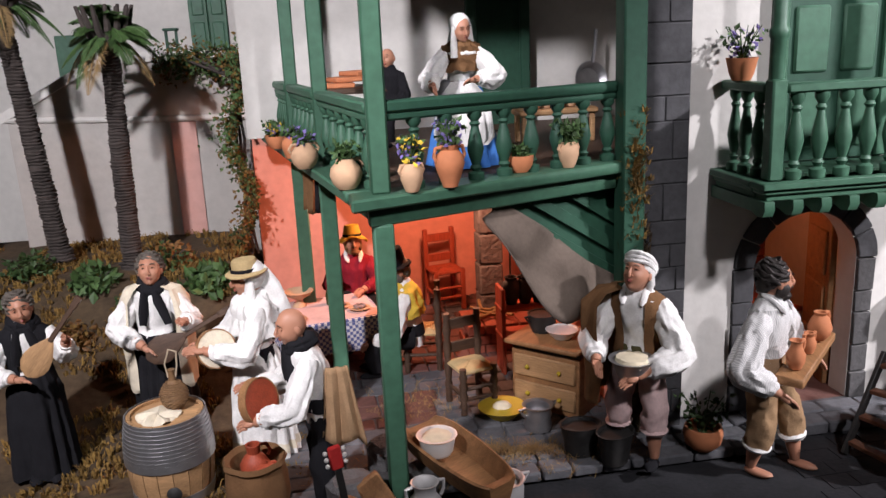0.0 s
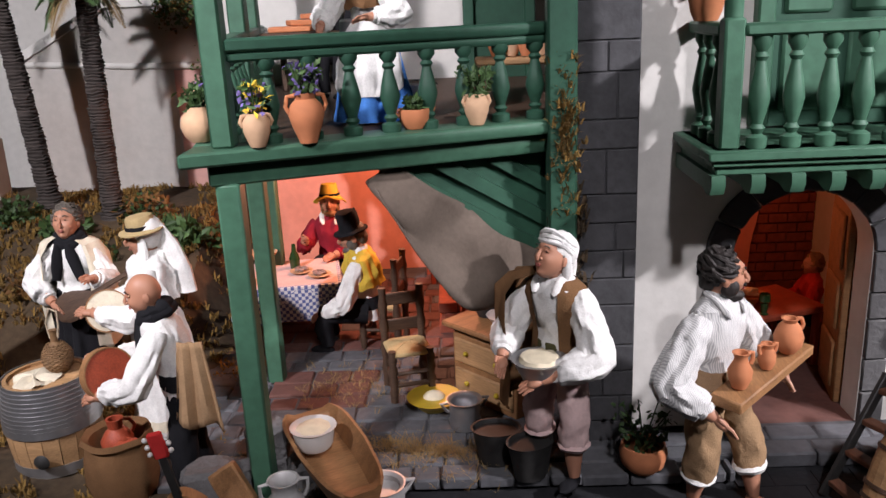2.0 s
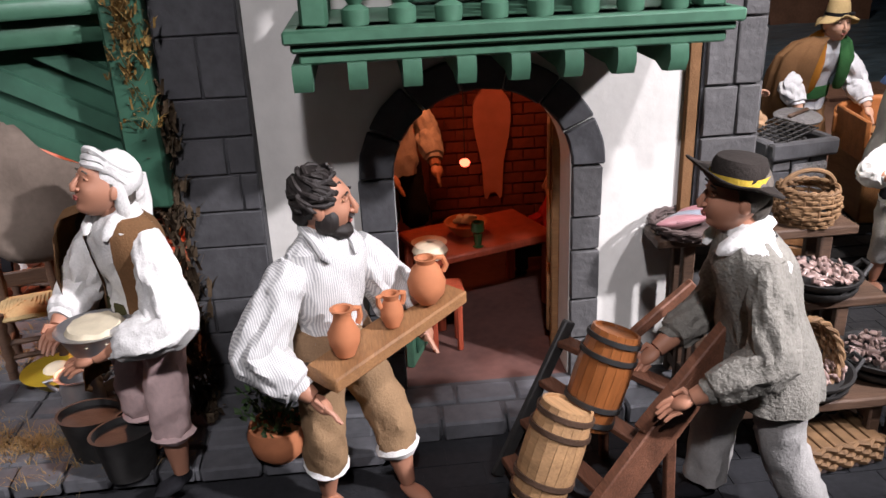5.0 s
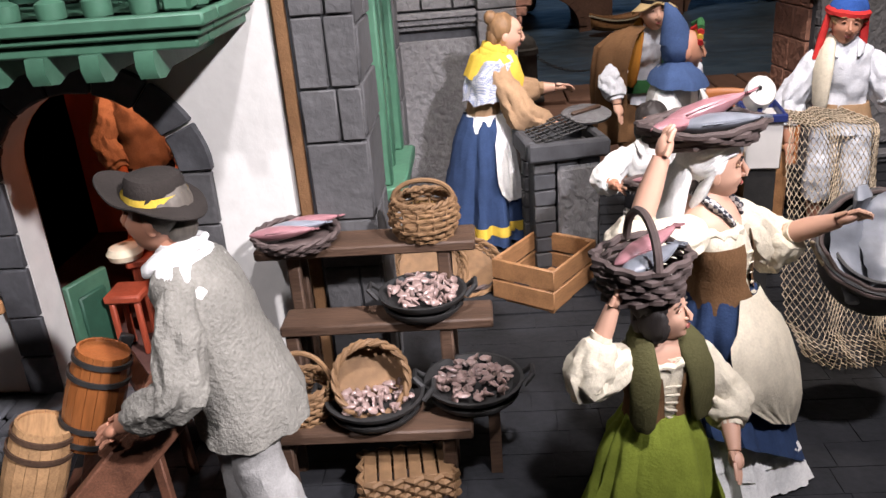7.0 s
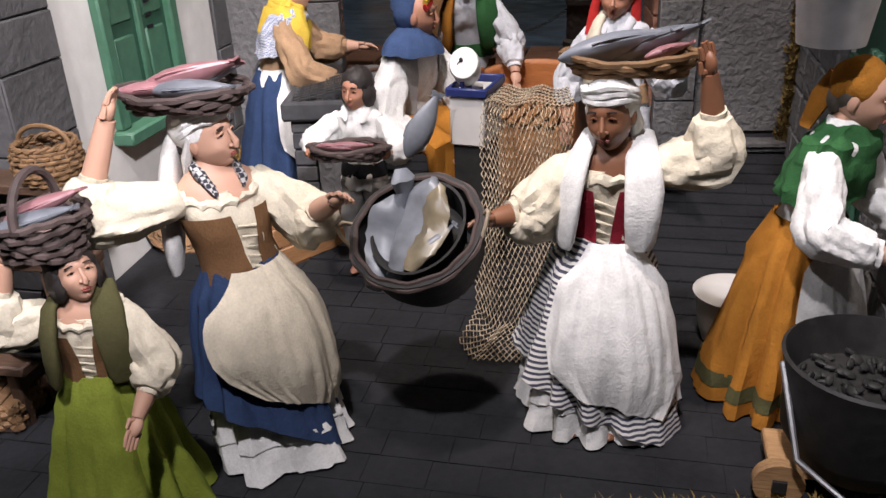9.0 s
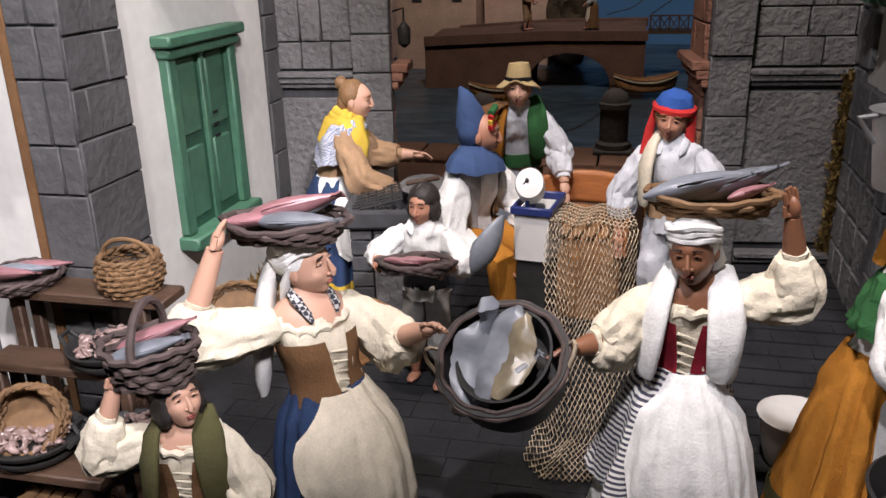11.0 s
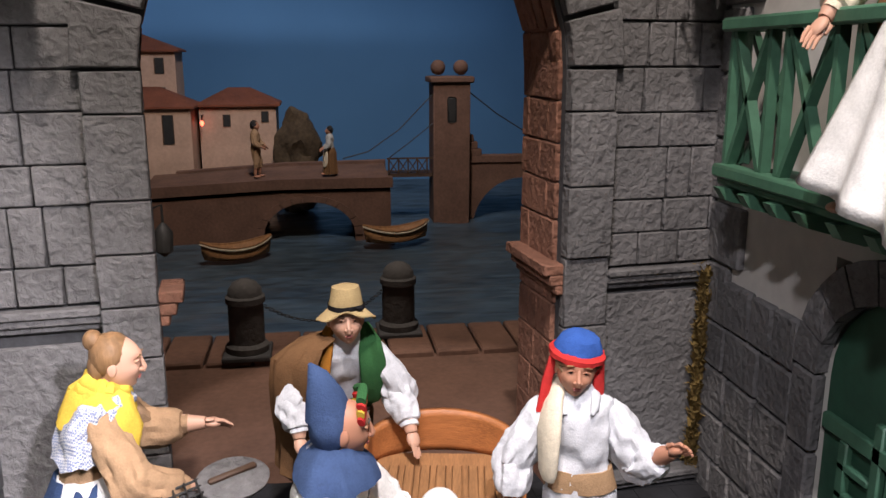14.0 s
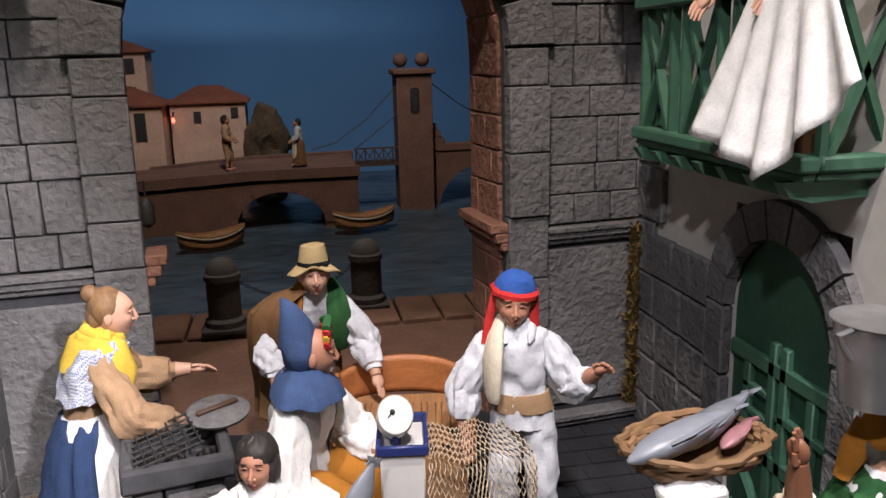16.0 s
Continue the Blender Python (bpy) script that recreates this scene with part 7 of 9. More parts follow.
for i, (x, y, r, mt, lb) in enumerate(((-1.233, 0.583, 0.05, ["leaf_green"], "low green broad-leaved bush"), (-0.973, 0.546, 0.055, ["leaf_green", "leaf_green", "leaf_dark"], "bright green leafy bush"), (-1.082, 0.659, 0.06, ["leaf_dark", "leaf_rust"], "dark dry bush with rusty twigs"), (-1.390, 0.669, 0.06, ["leaf_dark"], "dark green bush by the wall"), (-1.473, 0.534, 0.06, ["leaf_dark", "leaf_rust"], "dry brownish bush on the bank"), (-0.900, 0.583, 0.045, ["leaf_rust", "leaf_dark"], "rust-coloured bush under the vine"), (-1.258, 0.437, 0.05, ["moss", "leaf_rust"], "tangle of dry brown plants"), (-1.132, 0.495, 0.04, ["leaf_dark", "moss"], "dark tuft of plants"))):
    shrub(x, y, garden_height(x, y), r, mt, lb, 60 + i, 360, 0.026 if "leaf_green" in mt else 0.016)


# ---- vessels and other small things ----
def pot(x, y, z, prof, mat, label, handles=0, plant=None, seed=1, name="flower_pot", category="pot", group="", turn=0.0, hr=0.35):
    t = thing(name, label, category, (x, y, z), turn, group)
    bm = bmesh.new()
    top = prof[-1]
    inner = [(r - 0.003, zz) for r, zz in prof[::-1] if r > 0.006][:max(2, len(prof) - 2)]
    lathe(bm, [(0.001, 0)] + list(prof) + inner + [(0.001, inner[-1][1])], 24)
    part("body", bm, mat, t)
    hz, hw = top[1], max(r for r, _ in prof)
    for k in range(handles):
        a = math.pi * k + 0.3
        bm = bmesh.new()
        c, s_ = math.cos(a), math.sin(a)
        tube(bm, [(top[0] * 0.92 * c, top[0] * 0.92 * s_, hz * 0.96), ((top[0] + hw * hr) * c, (top[0] + hw * hr) * s_, hz * 0.94), ((hw + hw * 0.12) * c, (hw + hw * 0.12) * s_, hz * 0.75), (hw * 0.93 * c, hw * 0.93 * s_, hz * 0.62)], 0.0028, 7)
        part("handle", bm, mat, t)
    if plant:
        rng = random.Random(seed)
        kind, r, h = plant
        pts = []
        for _ in range(150):
            a, q, u = rng.uniform(0, 6.28), r * math.sqrt(rng.random()), rng.random()
            pts.append((q * math.cos(a) * (0.4 + 0.8 * u), q * math.sin(a) * (0.4 + 0.8 * u), hz - 0.004 + h * u))
        mats = {"green": ["leaf_green", "leaf_green", "leaf_dark"], "purple": ["leaf_green", "flower_purple", "leaf_dark"], "yellow": ["flower_yellow", "leaf_green", "flower_purple"], "dark": ["leaf_dark", "leaf_dark", "leaf_green"]}[kind]
        o = leaf_cloud("plant", pts, mats, "", 0.011, seed)
        o.parent = t
        bm = bmesh.new()
        for k in range(8):
            a = k * 0.8
            tube(bm, [(0, 0, hz - 0.01), (0.4 * r * math.cos(a), 0.4 * r * math.sin(a), hz + 0.5 * h), (0.8 * r * math.cos(a), 0.8 * r * math.sin(a), hz + h)], [0.0015, 0.0012, 0.0008], 5)
        part("stalk", bm, "leaf_dark", t)
    return t


ROUND = [(0.013, 0), (0.02, 0.008), (0.024, 0.02), (0.022, 0.031), (0.014, 0.04), (0.013, 0.044)]
URN = [(0.011, 0), (0.012, 0.004), (0.018, 0.02), (0.022, 0.034), (0.019, 0.046), (0.012, 0.053), (0.014, 0.06)]
AMPH = [(0.009, 0), (0.011, 0.004), (0.016, 0.018), (0.0165, 0.03), (0.012, 0.038), (0.01, 0.04)]
BOWL = [(0.012, 0), (0.019, 0.01), (0.021, 0.022), (0.0205, 0.026)]
for x, y, prof, mt, nh, pl, lb in ((-0.596, -0.178, AMPH, "clay_pale", 2, ("yellow", 0.016, 0.04), "pale clay pot of yellow flowers on the balcony ledge"),
                                   (-0.538, -0.16, URN, "terracotta", 2, ("purple", 0.022, 0.035), "tall orange clay urn with purple flowers"),
                                   (-0.412, -0.079, BOWL, "terracotta", 2, ("green", 0.016, 0.016), "small orange clay pot with green leaves"),
                                   (-0.33, -0.068, AMPH, "clay_pale", 2, ("green", 0.022, 0.035), "pale pitcher with a leafy green plant"),
                                   (-0.684, -0.115, ROUND, "clay_pale", 1, ("green", 0.02, 0.025), "round pale jug with green leaves on the ledge"),
                                   (-0.741, 0.117, ROUND, "clay_pale", 2, ("purple", 0.018, 0.018), "round two-handled pot on the ledge"),
                                   (-0.765, 0.259, AMPH, "terracotta", 1, ("purple", 0.016, 0.02), "small clay pot with purple flowers"),
                                   (-0.794, 0.424, BOWL, "terracotta", 1, ("yellow", 0.018, 0.022), "orange pot with yellowish leaves"),
                                   (-0.798, 0.457, BOWL, "terracotta", 1, ("green", 0.02, 0.03), "small orange pot with a green shrub")):
    pot(x, y, 0.517, prof, mt, lb, nh, pl, int(-x * 1000), group="flower pots on the balcony ledge")
pot(-0.03, -0.05, 0.636, [(0.015, 0), (0.02, 0.012), (0.024, 0.03), (0.0255, 0.036)], "terracotta", "terracotta pot of lavender on the balcony rail", 0, ("purple", 0.035, 0.05), 5)
pot(-0.11, -0.12, 0.022, [(0.018, 0), (0.03, 0.012), (0.034, 0.03), (0.031, 0.042)], "terracotta", "round terracotta pot with a dark green shrub on the pavement", 0, ("dark", 0.045, 0.05), 6)
for i, (x, y, mt) in enumerate(((-0.285, 0.27, "terracotta"), (-0.26, 0.28, "clay_pale"), (-0.235, 0.27, "terracotta"), (-0.21, 0.28, "clay_pale"))):
    pot(x, y, 0.581, AMPH, mt, "small clay jug on the balcony bench", 1, None, i, "jug", "jug", "jugs on the balcony bench")


def table(x, y, z, w, d, h, mat, label, name="table", category="table", leg=0.012, turn=0.0):
    t = thing(name, label, category, (x, y, z), turn)
    part("top", box(bmesh.new(), -w / 2, w / 2, -d / 2, d / 2, h - 0.012, h, bevel=0.003), mat, t)
    for sx in (-1, 1):
        for sy in (-1, 1):
            part("leg", box(bmesh.new(), sx * (w / 2 - leg) - leg / 2, sx * (w / 2 - leg) + leg / 2, sy * (d / 2 - leg) - leg / 2, sy * (d / 2 - leg) + leg / 2, 0, h - 0.012, bevel=0.002), mat, t)
    return t


table(-0.243, 0.28, 0.512, 0.16, 0.07, 0.068, "wood_light", "pale wooden bench on the balcony", "bench", "bench", 0.01)
table(-0.639, 0.483, 0.512, 0.16, 0.16, 0.12, "wood_dark", "dark wooden table on the balcony")
for k in range(3):
    t = thing("roof_tile", "orange clay tile lying on the balcony table", "tile", (-0.665 + 0.03 * k, 0.453 + 0.02 * k, 0.632 + 0.011 * k), 20 * k, "clay tiles on the table")
    part("body", box(bmesh.new(), -0.04, 0.04, -0.03, 0.03, 0, 0.01, bevel=0.002), "terracotta", t)
# wall opening and hanging pan behind the balcony
fr = thing("window_4", "dark green framed doorway behind the balcony", "door", (-0.186, 0.677, 0.512), 0, kind="structure")
part("leaf", box(bmesh.new(), -0.13, -0.02, -0.014, 0.0, 0, 0.5), "paint_green_dark", fr)
for x in (-0.14, -0.01):
    part("frame", box(bmesh.new(), x - 0.012, x + 0.012, -0.024, 0.0, 0, 0.52, bevel=0.003), "paint_green_dark", fr)
pan = thing("frying_pan", "grey metal pan hanging on the white wall", "pan", (-0.05, 0.6, 0.6))
pan.matrix_basis = pose(-0.055, 0.609, 0.608, 78, 12, 10)
bm = bmesh.new()
lathe(bm, [(0.001, 0), (0.03, 0.002), (0.042, 0.016), (0.045, 0.017), (0.043, 0.014), (0.03, -0.002), (0.001, -0.004)], 28)
part("bowl", bm, "metal_grey", pan)
bm = bmesh.new()
tube(bm, [(0, 0.042, 0.014), (0, 0.08, 0.02), (0, 0.12, 0.02)], [0.005, 0.004, 0.005], 8)
part("handle", bm, "metal_grey", pan)
kettle = thing("watering_can", "grey tin watering can held over the balcony rail", "watering can", (-0.498, 0.049, 0.622))
kettle.scale = (0.8, 0.8, 0.8)
bm = bmesh.new()
lathe(bm, [(0.001, 0), (0.027, 0), (0.026, 0.04), (0.022, 0.044), (0.001, 0.042)], 24)
part("body", bm, "metal_grey", kettle)
bm = bmesh.new()
tube(bm, [(0.024, 0, 0.012), (0.045, 0, 0.03), (0.05, 0, 0.035)], [0.008, 0.008, 0.011], 10)
part("spout", bm, "metal_grey", kettle)
bm = bmesh.new()
tube(bm, [(-0.02, 0, 0.042), (-0.016, 0, 0.062), (0, 0, 0.07), (0.016, 0, 0.062), (0.02, 0, 0.042)], 0.003, 8)
part("handle", bm, "metal_grey", kettle)
pail = thing("bucket", "light metal bucket standing on the balcony floor", "bucket", (-0.408, 0.088, 0.512))
bm = bmesh.new()
lathe(bm, [(0.001, 0), (0.018, 0), (0.023, 0.045), (0.0245, 0.046), (0.02, 0.044), (0.016, 0.003), (0.001, 0.003)], 24)
part("body", bm, "metal_grey", pail)
bm = bmesh.new()
tube(bm, [(-0.024, 0, 0.045), (-0.012, 0, 0.052), (0.012, 0, 0.052), (0.024, 0, 0.045)], 0.0015, 6)
part("bail", bm, "iron_black", pail)


def cloth_drop(name, label, x0, x1, y, z0, z1, mat, category="cloth", fold=0.006, normal="y", turn=None):
    bm = bmesh.new()
    rows_ = []
    for j in range(9):
        v = j / 8
        rows_.append([(x0 + (x1 - x0) * i / 16, y + fold * math.sin(i * 1.1 + v) * (0.3 + v), z1 + (z0 - z1) * v * (1 - 0.06 * math.sin(i * 0.9))) for i in range(17)])
    ring_loft(bm, rows_, closed=False)
    if turn is not None:
        bmesh.ops.transform(bm, matrix=turn, verts=bm.verts)
    o = solid(name, bm, mat, label, category)
    o.modifiers.new("thick", "SOLIDIFY").thickness = 0.002
    return o


rot = Matrix.Translation((-0.742, 0.42, 0)) @ Matrix.Rotation(radians(100), 4, "Z")
cloth_drop("hanging_shawl", "dusty pink-brown shawl hung under the balcony ledge", -0.09, 0.03, 0, 0.39, 0.496, "cloth_brown", "shawl", 0.008, turn=rot)
cloth_drop("hanging_stockings", "dark stockings hung under the balcony ledge", -0.14, -0.1, 0, 0.405, 0.496, "cloth_black", "stockings", 0.005, turn=rot)

# ---- porch furniture ----
tab = table(-0.72, 0.45, 0.02, 0.2, 0.17, 0.127, "wood_dark", "dark wooden dining table on the porch", turn=10)
bm = bmesh.new()
rows_ = []
for k, (gr, z) in enumerate(((1.0, 0.14), (1.03, 0.139), (1.06, 0.122), (1.08, 0.097), (1.1, 0.07))):
    ring_ = []
    for i in range(64):
        a = 2 * math.pi * i / 64
        c, s_ = math.cos(a), math.sin(a)
        m_ = max(abs(c), abs(s_))
        wv = 1 + 0.035 * math.sin(i * 0.9) * (k / 4)
        ring_.append((c / m_ * 0.104 * gr * wv, s_ / m_ * 0.089 * gr * wv, z))
    rows_.append(ring_)
ring_loft(bm, rows_, (True, False))
o = solid("tablecloth", bm, "cloth_check", "blue and white checked tablecloth with a pale top", "tablecloth")
o.matrix_basis = pose(-0.72, 0.45, 0.01, 0, 0, 10)
part("top_panel", box(bmesh.new(), -0.1, 0.1, -0.085, 0.085, 0.1395, 0.1412, bevel=0.0006), "cloth_rose", o, "pale pink woven top")
dish = lambda r, h: [(r * 0.45, 0), (r * 0.5, h * 0.2), (r * 0.85, h * 0.7), (r, h)]
pot(-0.78, 0.487, 0.1515, [(0.016, 0), (0.014, 0.004), (0.006, 0.01), (0.007, 0.016), (0.028, 0.028), (0.034, 0.036)], "clay_pale", "pale footed bowl on the porch table", 0, None, 1, "bowl", "bowl")
for x, y in ((-0.788, 0.383), (-0.691, 0.447), (-0.649, 0.420)):
    t = pot(x, y, 0.1515, dish(0.024, 0.006), "clay_pale", "small plate of food on the checked tablecloth", 0, None, 1, "plate", "plate", "plates on the porch table")
    bm = bmesh.new()
    for k in range(6):
        ball(bm, (0.009 * math.cos(k), 0.009 * math.sin(k), 0.009), (0.006, 0.005, 0.004), 0, 8, 6)
    part("food", bm, "shellfish", t)
pot(-0.71, 0.481, 0.1515, [(0.01, 0), (0.011, 0.02), (0.009, 0.03), (0.004, 0.038), (0.004, 0.052)], "glass_green", "dark green glass bottle on the porch table", 0, None, 1, "bottle", "bottle")


def chair(x, y, z, turn, seat_h, back_h, w, mat, seat_mat, label, turned=True):
    t = thing("chair", label, "chair", (x, y, z), turn)
    hw = w / 2
    prof = lambda h: [(0.0065, 0), (0.0065, h * 0.12), (0.008, h * 0.2), (0.0055, h * 0.27), (0.0085, h * 0.4), (0.006, h * 0.5), (0.0085, h * 0.62), (0.006, h * 0.72), (0.0085, h * 0.82), (0.006, h * 0.9), (0.007, h)]
    for sx in (-1, 1):
        for sy, h in ((-1, back_h), (1, seat_h + 0.008)):
            bm = bmesh.new()
            if turned:
                lathe(bm, prof(h), 12, (sx * hw, sy * hw, 0))
            else:
                box(bm, sx * hw - 0.006, sx * hw + 0.006, sy * hw - 0.006, sy * hw + 0.006, 0, h, bevel=0.002)
            part("leg", bm, mat, t)
        bm = bmesh.new()
        tube(bm, [(sx * hw, -hw, seat_h * 0.45), (sx * hw, hw, seat_h * 0.45)], 0.004, 8)
        part("stretcher", bm, mat, t)
    for zz in (0.35, 0.6):
        bm = bmesh.new()
        tube(bm, [(-hw, hw, seat_h * zz), (hw, hw, seat_h * zz)], 0.004, 8)
        part("stretcher", bm, mat, t)
    bm = bmesh.new()
    for k in range(4):
        a, b = (Vector((-hw, -hw, 0)), Vector((hw, -hw, 0))), (Vector((0, 0, 0)),)
        m_ = Matrix.Rotation(k * math.pi / 2, 4, "Z")
        for j in range(7):
            f = 1 - j / 7
            tube(bm, [m_ @ Vector((-hw * f, -hw * f, seat_h + 0.001 * j)), m_ @ Vector((hw * f, -hw * f, seat_h + 0.001 * j))], 0.0045, 6)
    part("seat", bm, seat_mat, t)
    for zz in (0.62, 0.88):
        bm = bmesh.new()
        box(bm, -hw, hw, -hw - 0.003, -hw + 0.003, back_h * zz - 0.011, back_h * zz + 0.011, bevel=0.002)
        part("back_slat", bm, mat, t)


chair(-0.458, 0.15, 0.023, -165, 0.085, 0.185, 0.066, "wood_dark", "straw", "turned brown wooden chair with a woven rush seat")
chair(-0.4, 0.76, 0.023, -170, 0.105, 0.21, 0.075, "wood_red", "wood_red", "red painted wooden chair against the porch wall", False)
chair(-0.518, 0.375, 0.023, 80, 0.085, 0.185, 0.07, "wood_dark", "straw", "turned wooden chair under the seated figurine")

chest = thing("chest_of_drawers", "low pale wooden chest with two drawers and brass knobs", "chest of drawers", (-0.296, 0.116, 0.022), -46)
part("carcass", box(bmesh.new(), -0.072, 0.072, -0.045, 0.045, 0, 0.118, bevel=0.002), "wood_mid", chest)
part("top", box(bmesh.new(), -0.078, 0.078, -0.066, 0.066, 0.132, 0.142, bevel=0.003), "wood_mid", chest)
part("frieze", box(bmesh.new(), -0.072, 0.072, -0.042, 0.045, 0.118, 0.132), "iron_black", chest)
for z0_ in (0.012, 0.066):
    dr = part("drawer", box(bmesh.new(), -0.066, 0.066, -0.05, -0.044, z0_, z0_ + 0.044, bevel=0.003), "wood_light", chest)
    for x in (-0.034, 0.034):
        bm = bmesh.new()
        ball(bm, (x, -0.053, z0_ + 0.022), 0.0045, 0, 10, 8)
        part("knob", bm, "plastic_yellow", dr, "small brass knob")
pot(-0.315, 0.143, 0.165, [(0.02, 0), (0.026, 0.014), (0.028, 0.034), (0.029, 0.036)], "iron_black", "black iron pot on the chest", 2, None, 1, "cooking_pot", "pot")
pot(-0.29, 0.094, 0.165, [(0.016, 0), (0.024, 0.008), (0.03, 0.016), (0.032, 0.018)], "enamel", "pale enamel bowl on the chest", 0, None, 1, "bowl", "bowl")
shelf = thing("wall_shelf", "red-brown wooden shelf holding dark jugs", "shelf", (-0.275, 0.302, 0.022))
for z0_ in (0.08, 0.14):
    part("board", box(bmesh.new(), -0.09, 0.02, -0.03, 0.03, z0_, z0_ + 0.008, bevel=0.002), "wood_red", shelf)
for x in (-0.088, 0.012):
    part("upright", box(bmesh.new(), x, x + 0.008, -0.03, 0.03, 0.0, 0.19, bevel=0.002), "wood_red", shelf)
for x in (-0.335, -0.305, -0.275):
    pot(x, 0.302, 0.171, URN, "iron_black", "dark pewter jug on the shelf", 1, None, 1, "jug", "jug", "jugs on the shelf")
pl = thing("pillar", "rough grey stone pillar inside the porch", "pillar", (-0.307, 0.63, 0.02))
for k in range(6):
    bm = box(bmesh.new(), -0.03, 0.03, -0.03, 0.03, 0.078 * k, 0.078 * k + 0.075, bevel=0.004)
    part("stone", rough_up(bm, 0.003, 40, k), "stone_grey", pl)
hearth = thing("brick_hearth", "low brick and stone hearth in the porch corner", "hearth", (-0.31, 0.464, 0.02))
rng = random.Random(4)
for k in range(3):
    for j in range(4):
        part("brick", box(bmesh.new(), -0.1 + 0.04 * j + 0.012 * (k % 2), -0.062 + 0.04 * j + 0.012 * (k % 2), -0.06, 0.06, 0.024 * k, 0.024 * k + 0.022, bevel=0.002), "brick_red", hearth)
for k in range(12):
    bm = bmesh.new()
    a = rng.uniform(0, 3.1)
    p = Vector((rng.uniform(-0.06, 0.04), rng.uniform(-0.04, 0.04), 0.078 + 0.004 * (k // 4)))
    tube(bm, [p - Vector((0.03 * math.cos(a), 0.03 * math.sin(a), 0)), p, p + Vector((0.03 * math.cos(a), 0.03 * math.sin(a), 0.004))], 0.004, 6)
    part("log", bm, "leaf_dry", hearth)
bs = pot(-0.413, 0.085, 0.024, [(0.024, 0), (0.034, 0.01), (0.042, 0.02), (0.046, 0.021)], "plastic_yellow", "yellow enamel basin holding a loaf", 0, None, 1, "basin", "basin")
bm = bmesh.new()
ball(bm, (0, 0, 0.016), (0.02, 0.018, 0.014))
solid("loaf", bm, "dough", "round brown loaf in the yellow basin", "bread").location = (-0.413, 0.085, 0.024)
sp = pot(-0.362, 0.02, 0.024, [(0.024, 0), (0.026, 0.012), (0.0235, 0.02), (0.026, 0.03), (0.0235, 0.036), (0.025, 0.044), (0.029, 0.047)], "metal_grey", "ribbed grey metal pot on the paving", 2, None, 1, "cooking_pot", "pot")
for x, y, a in ((-0.317, -0.085, 0), (-0.27, -0.125, 30)):
    t = pot(x, y, 0.022, [(0.023, 0), (0.026, 0.02), (0.031, 0.05), (0.034, 0.056)], "iron_black", "dark leather bucket with a pinched rim", 0, None, 1, "bucket", "bucket", "leather buckets")
    t.rotation_euler.z = radians(a)
    t.scale = (1.1, 0.85, 1)
# trough with a white bowl, milk can, pots and offcuts at the foot of the post
tr = thing("kneading_trough", "scooped wooden kneading trough holding a bowl", "trough", (0, 0, 0))
tr.matrix_basis = pose(-0.545, -0.155, 0.062, 0, 9, -60)
bm = bmesh.new()
rings = []
for i in range(17):
    u = i / 16 * 2 - 1
    w = (0.05 if u < 0 else 0.05 - 0.012 * u) * (1 - 0.3 * abs(u) ** 6)
    fl = 0.006 if abs(u) < 0.86 else 0.031
    rings.append([(u * 0.1, -w, 0.034), (u * 0.1, -w * 0.72, 0.0), (u * 0.1, w * 0.72, 0.0), (u * 0.1, w, 0.034), (u * 0.098, w * 0.9, 0.036), (u * 0.098, w * 0.62, fl), (u * 0.098, -w * 0.62, fl), (u * 0.098, -w * 0.9, 0.036)])
ring_loft(bm, rings)
part("body", bm, "wood_mid", tr)
pot(-0.573, -0.136, 0.085, [(0.022, 0), (0.026, 0.006), (0.03, 0.03), (0.033, 0.032)], "enamel", "white enamel bowl set in the trough", 0, None, 1, "bowl", "bowl")
bm = bmesh.new()
lathe(bm, [(0.001, 0.024), (0.0285, 0.024), (0.024, 0.03), (0.001, 0.034)], 24)
solid("flour", rough_up(bm, 0.002, 80), "dough", "pale flour filling the bowl", "flour").location = (-0.573, -0.136, 0.085)
for k, (x, y, sx, sy, sz, tn) in enumerate(((-0.588, -0.117, 0.03, 0.025, 0.06, 20), (-0.676, -0.143, 0.04, 0.028, 0.06, 50), (-0.714, -0.174, 0.035, 0.03, 0.085, 10), (-0.651, -0.097, 0.03, 0.025, 0.1, 30))):
    bm = box(bmesh.new(), -sx, sx, -sy, sy, 0, sz, bevel=0.008)
    bmesh.ops.subdivide_edges(bm, edges=bm.edges[:], cuts=2, use_grid_fill=True)
    solid("stone_block", rough_up(bm, 0.008, 22, k), "stone_grey", "rough grey stone block on the ground", "stone", group="rough stones").matrix_basis = pose(x, y, 0.0, 0, 0, tn)
pot(-0.605, -0.205, 0.0, [(0.026, 0), (0.028, 0.03), (0.025, 0.046), (0.017, 0.056), (0.0165, 0.066), (0.02, 0.074), (0.022, 0.077)], "tin_white", "grey-white metal milk can with a wide lip", 2, None, 1, "milk_can", "milk can")
pot(-0.478, -0.185, 0.0, [(0.024, 0), (0.031, 0.012), (0.032, 0.04), (0.029, 0.05), (0.034, 0.054)], "tin_white", "grey-white enamel pot under the trough", 2, None, 1, "cooking_pot", "pot")
bm = box(bmesh.new(), -0.02, 0.02, -0.01, 0.01, 0, 0.095, bevel=0.003)
o = solid("wooden_block", bm, "wood_mid", "tilted brown wooden plank against the stones", "block")
o.matrix_basis = pose(-0.645, -0.208, 0.006, -18, -28, 12)
gt = thing("guitar", "small guitar with a red headstock leaning on stones", "guitar", (0, 0, 0))
gt.matrix_basis = pose(-0.722, -0.245, 0.045, 8, -8, 10)
bm = bmesh.new()
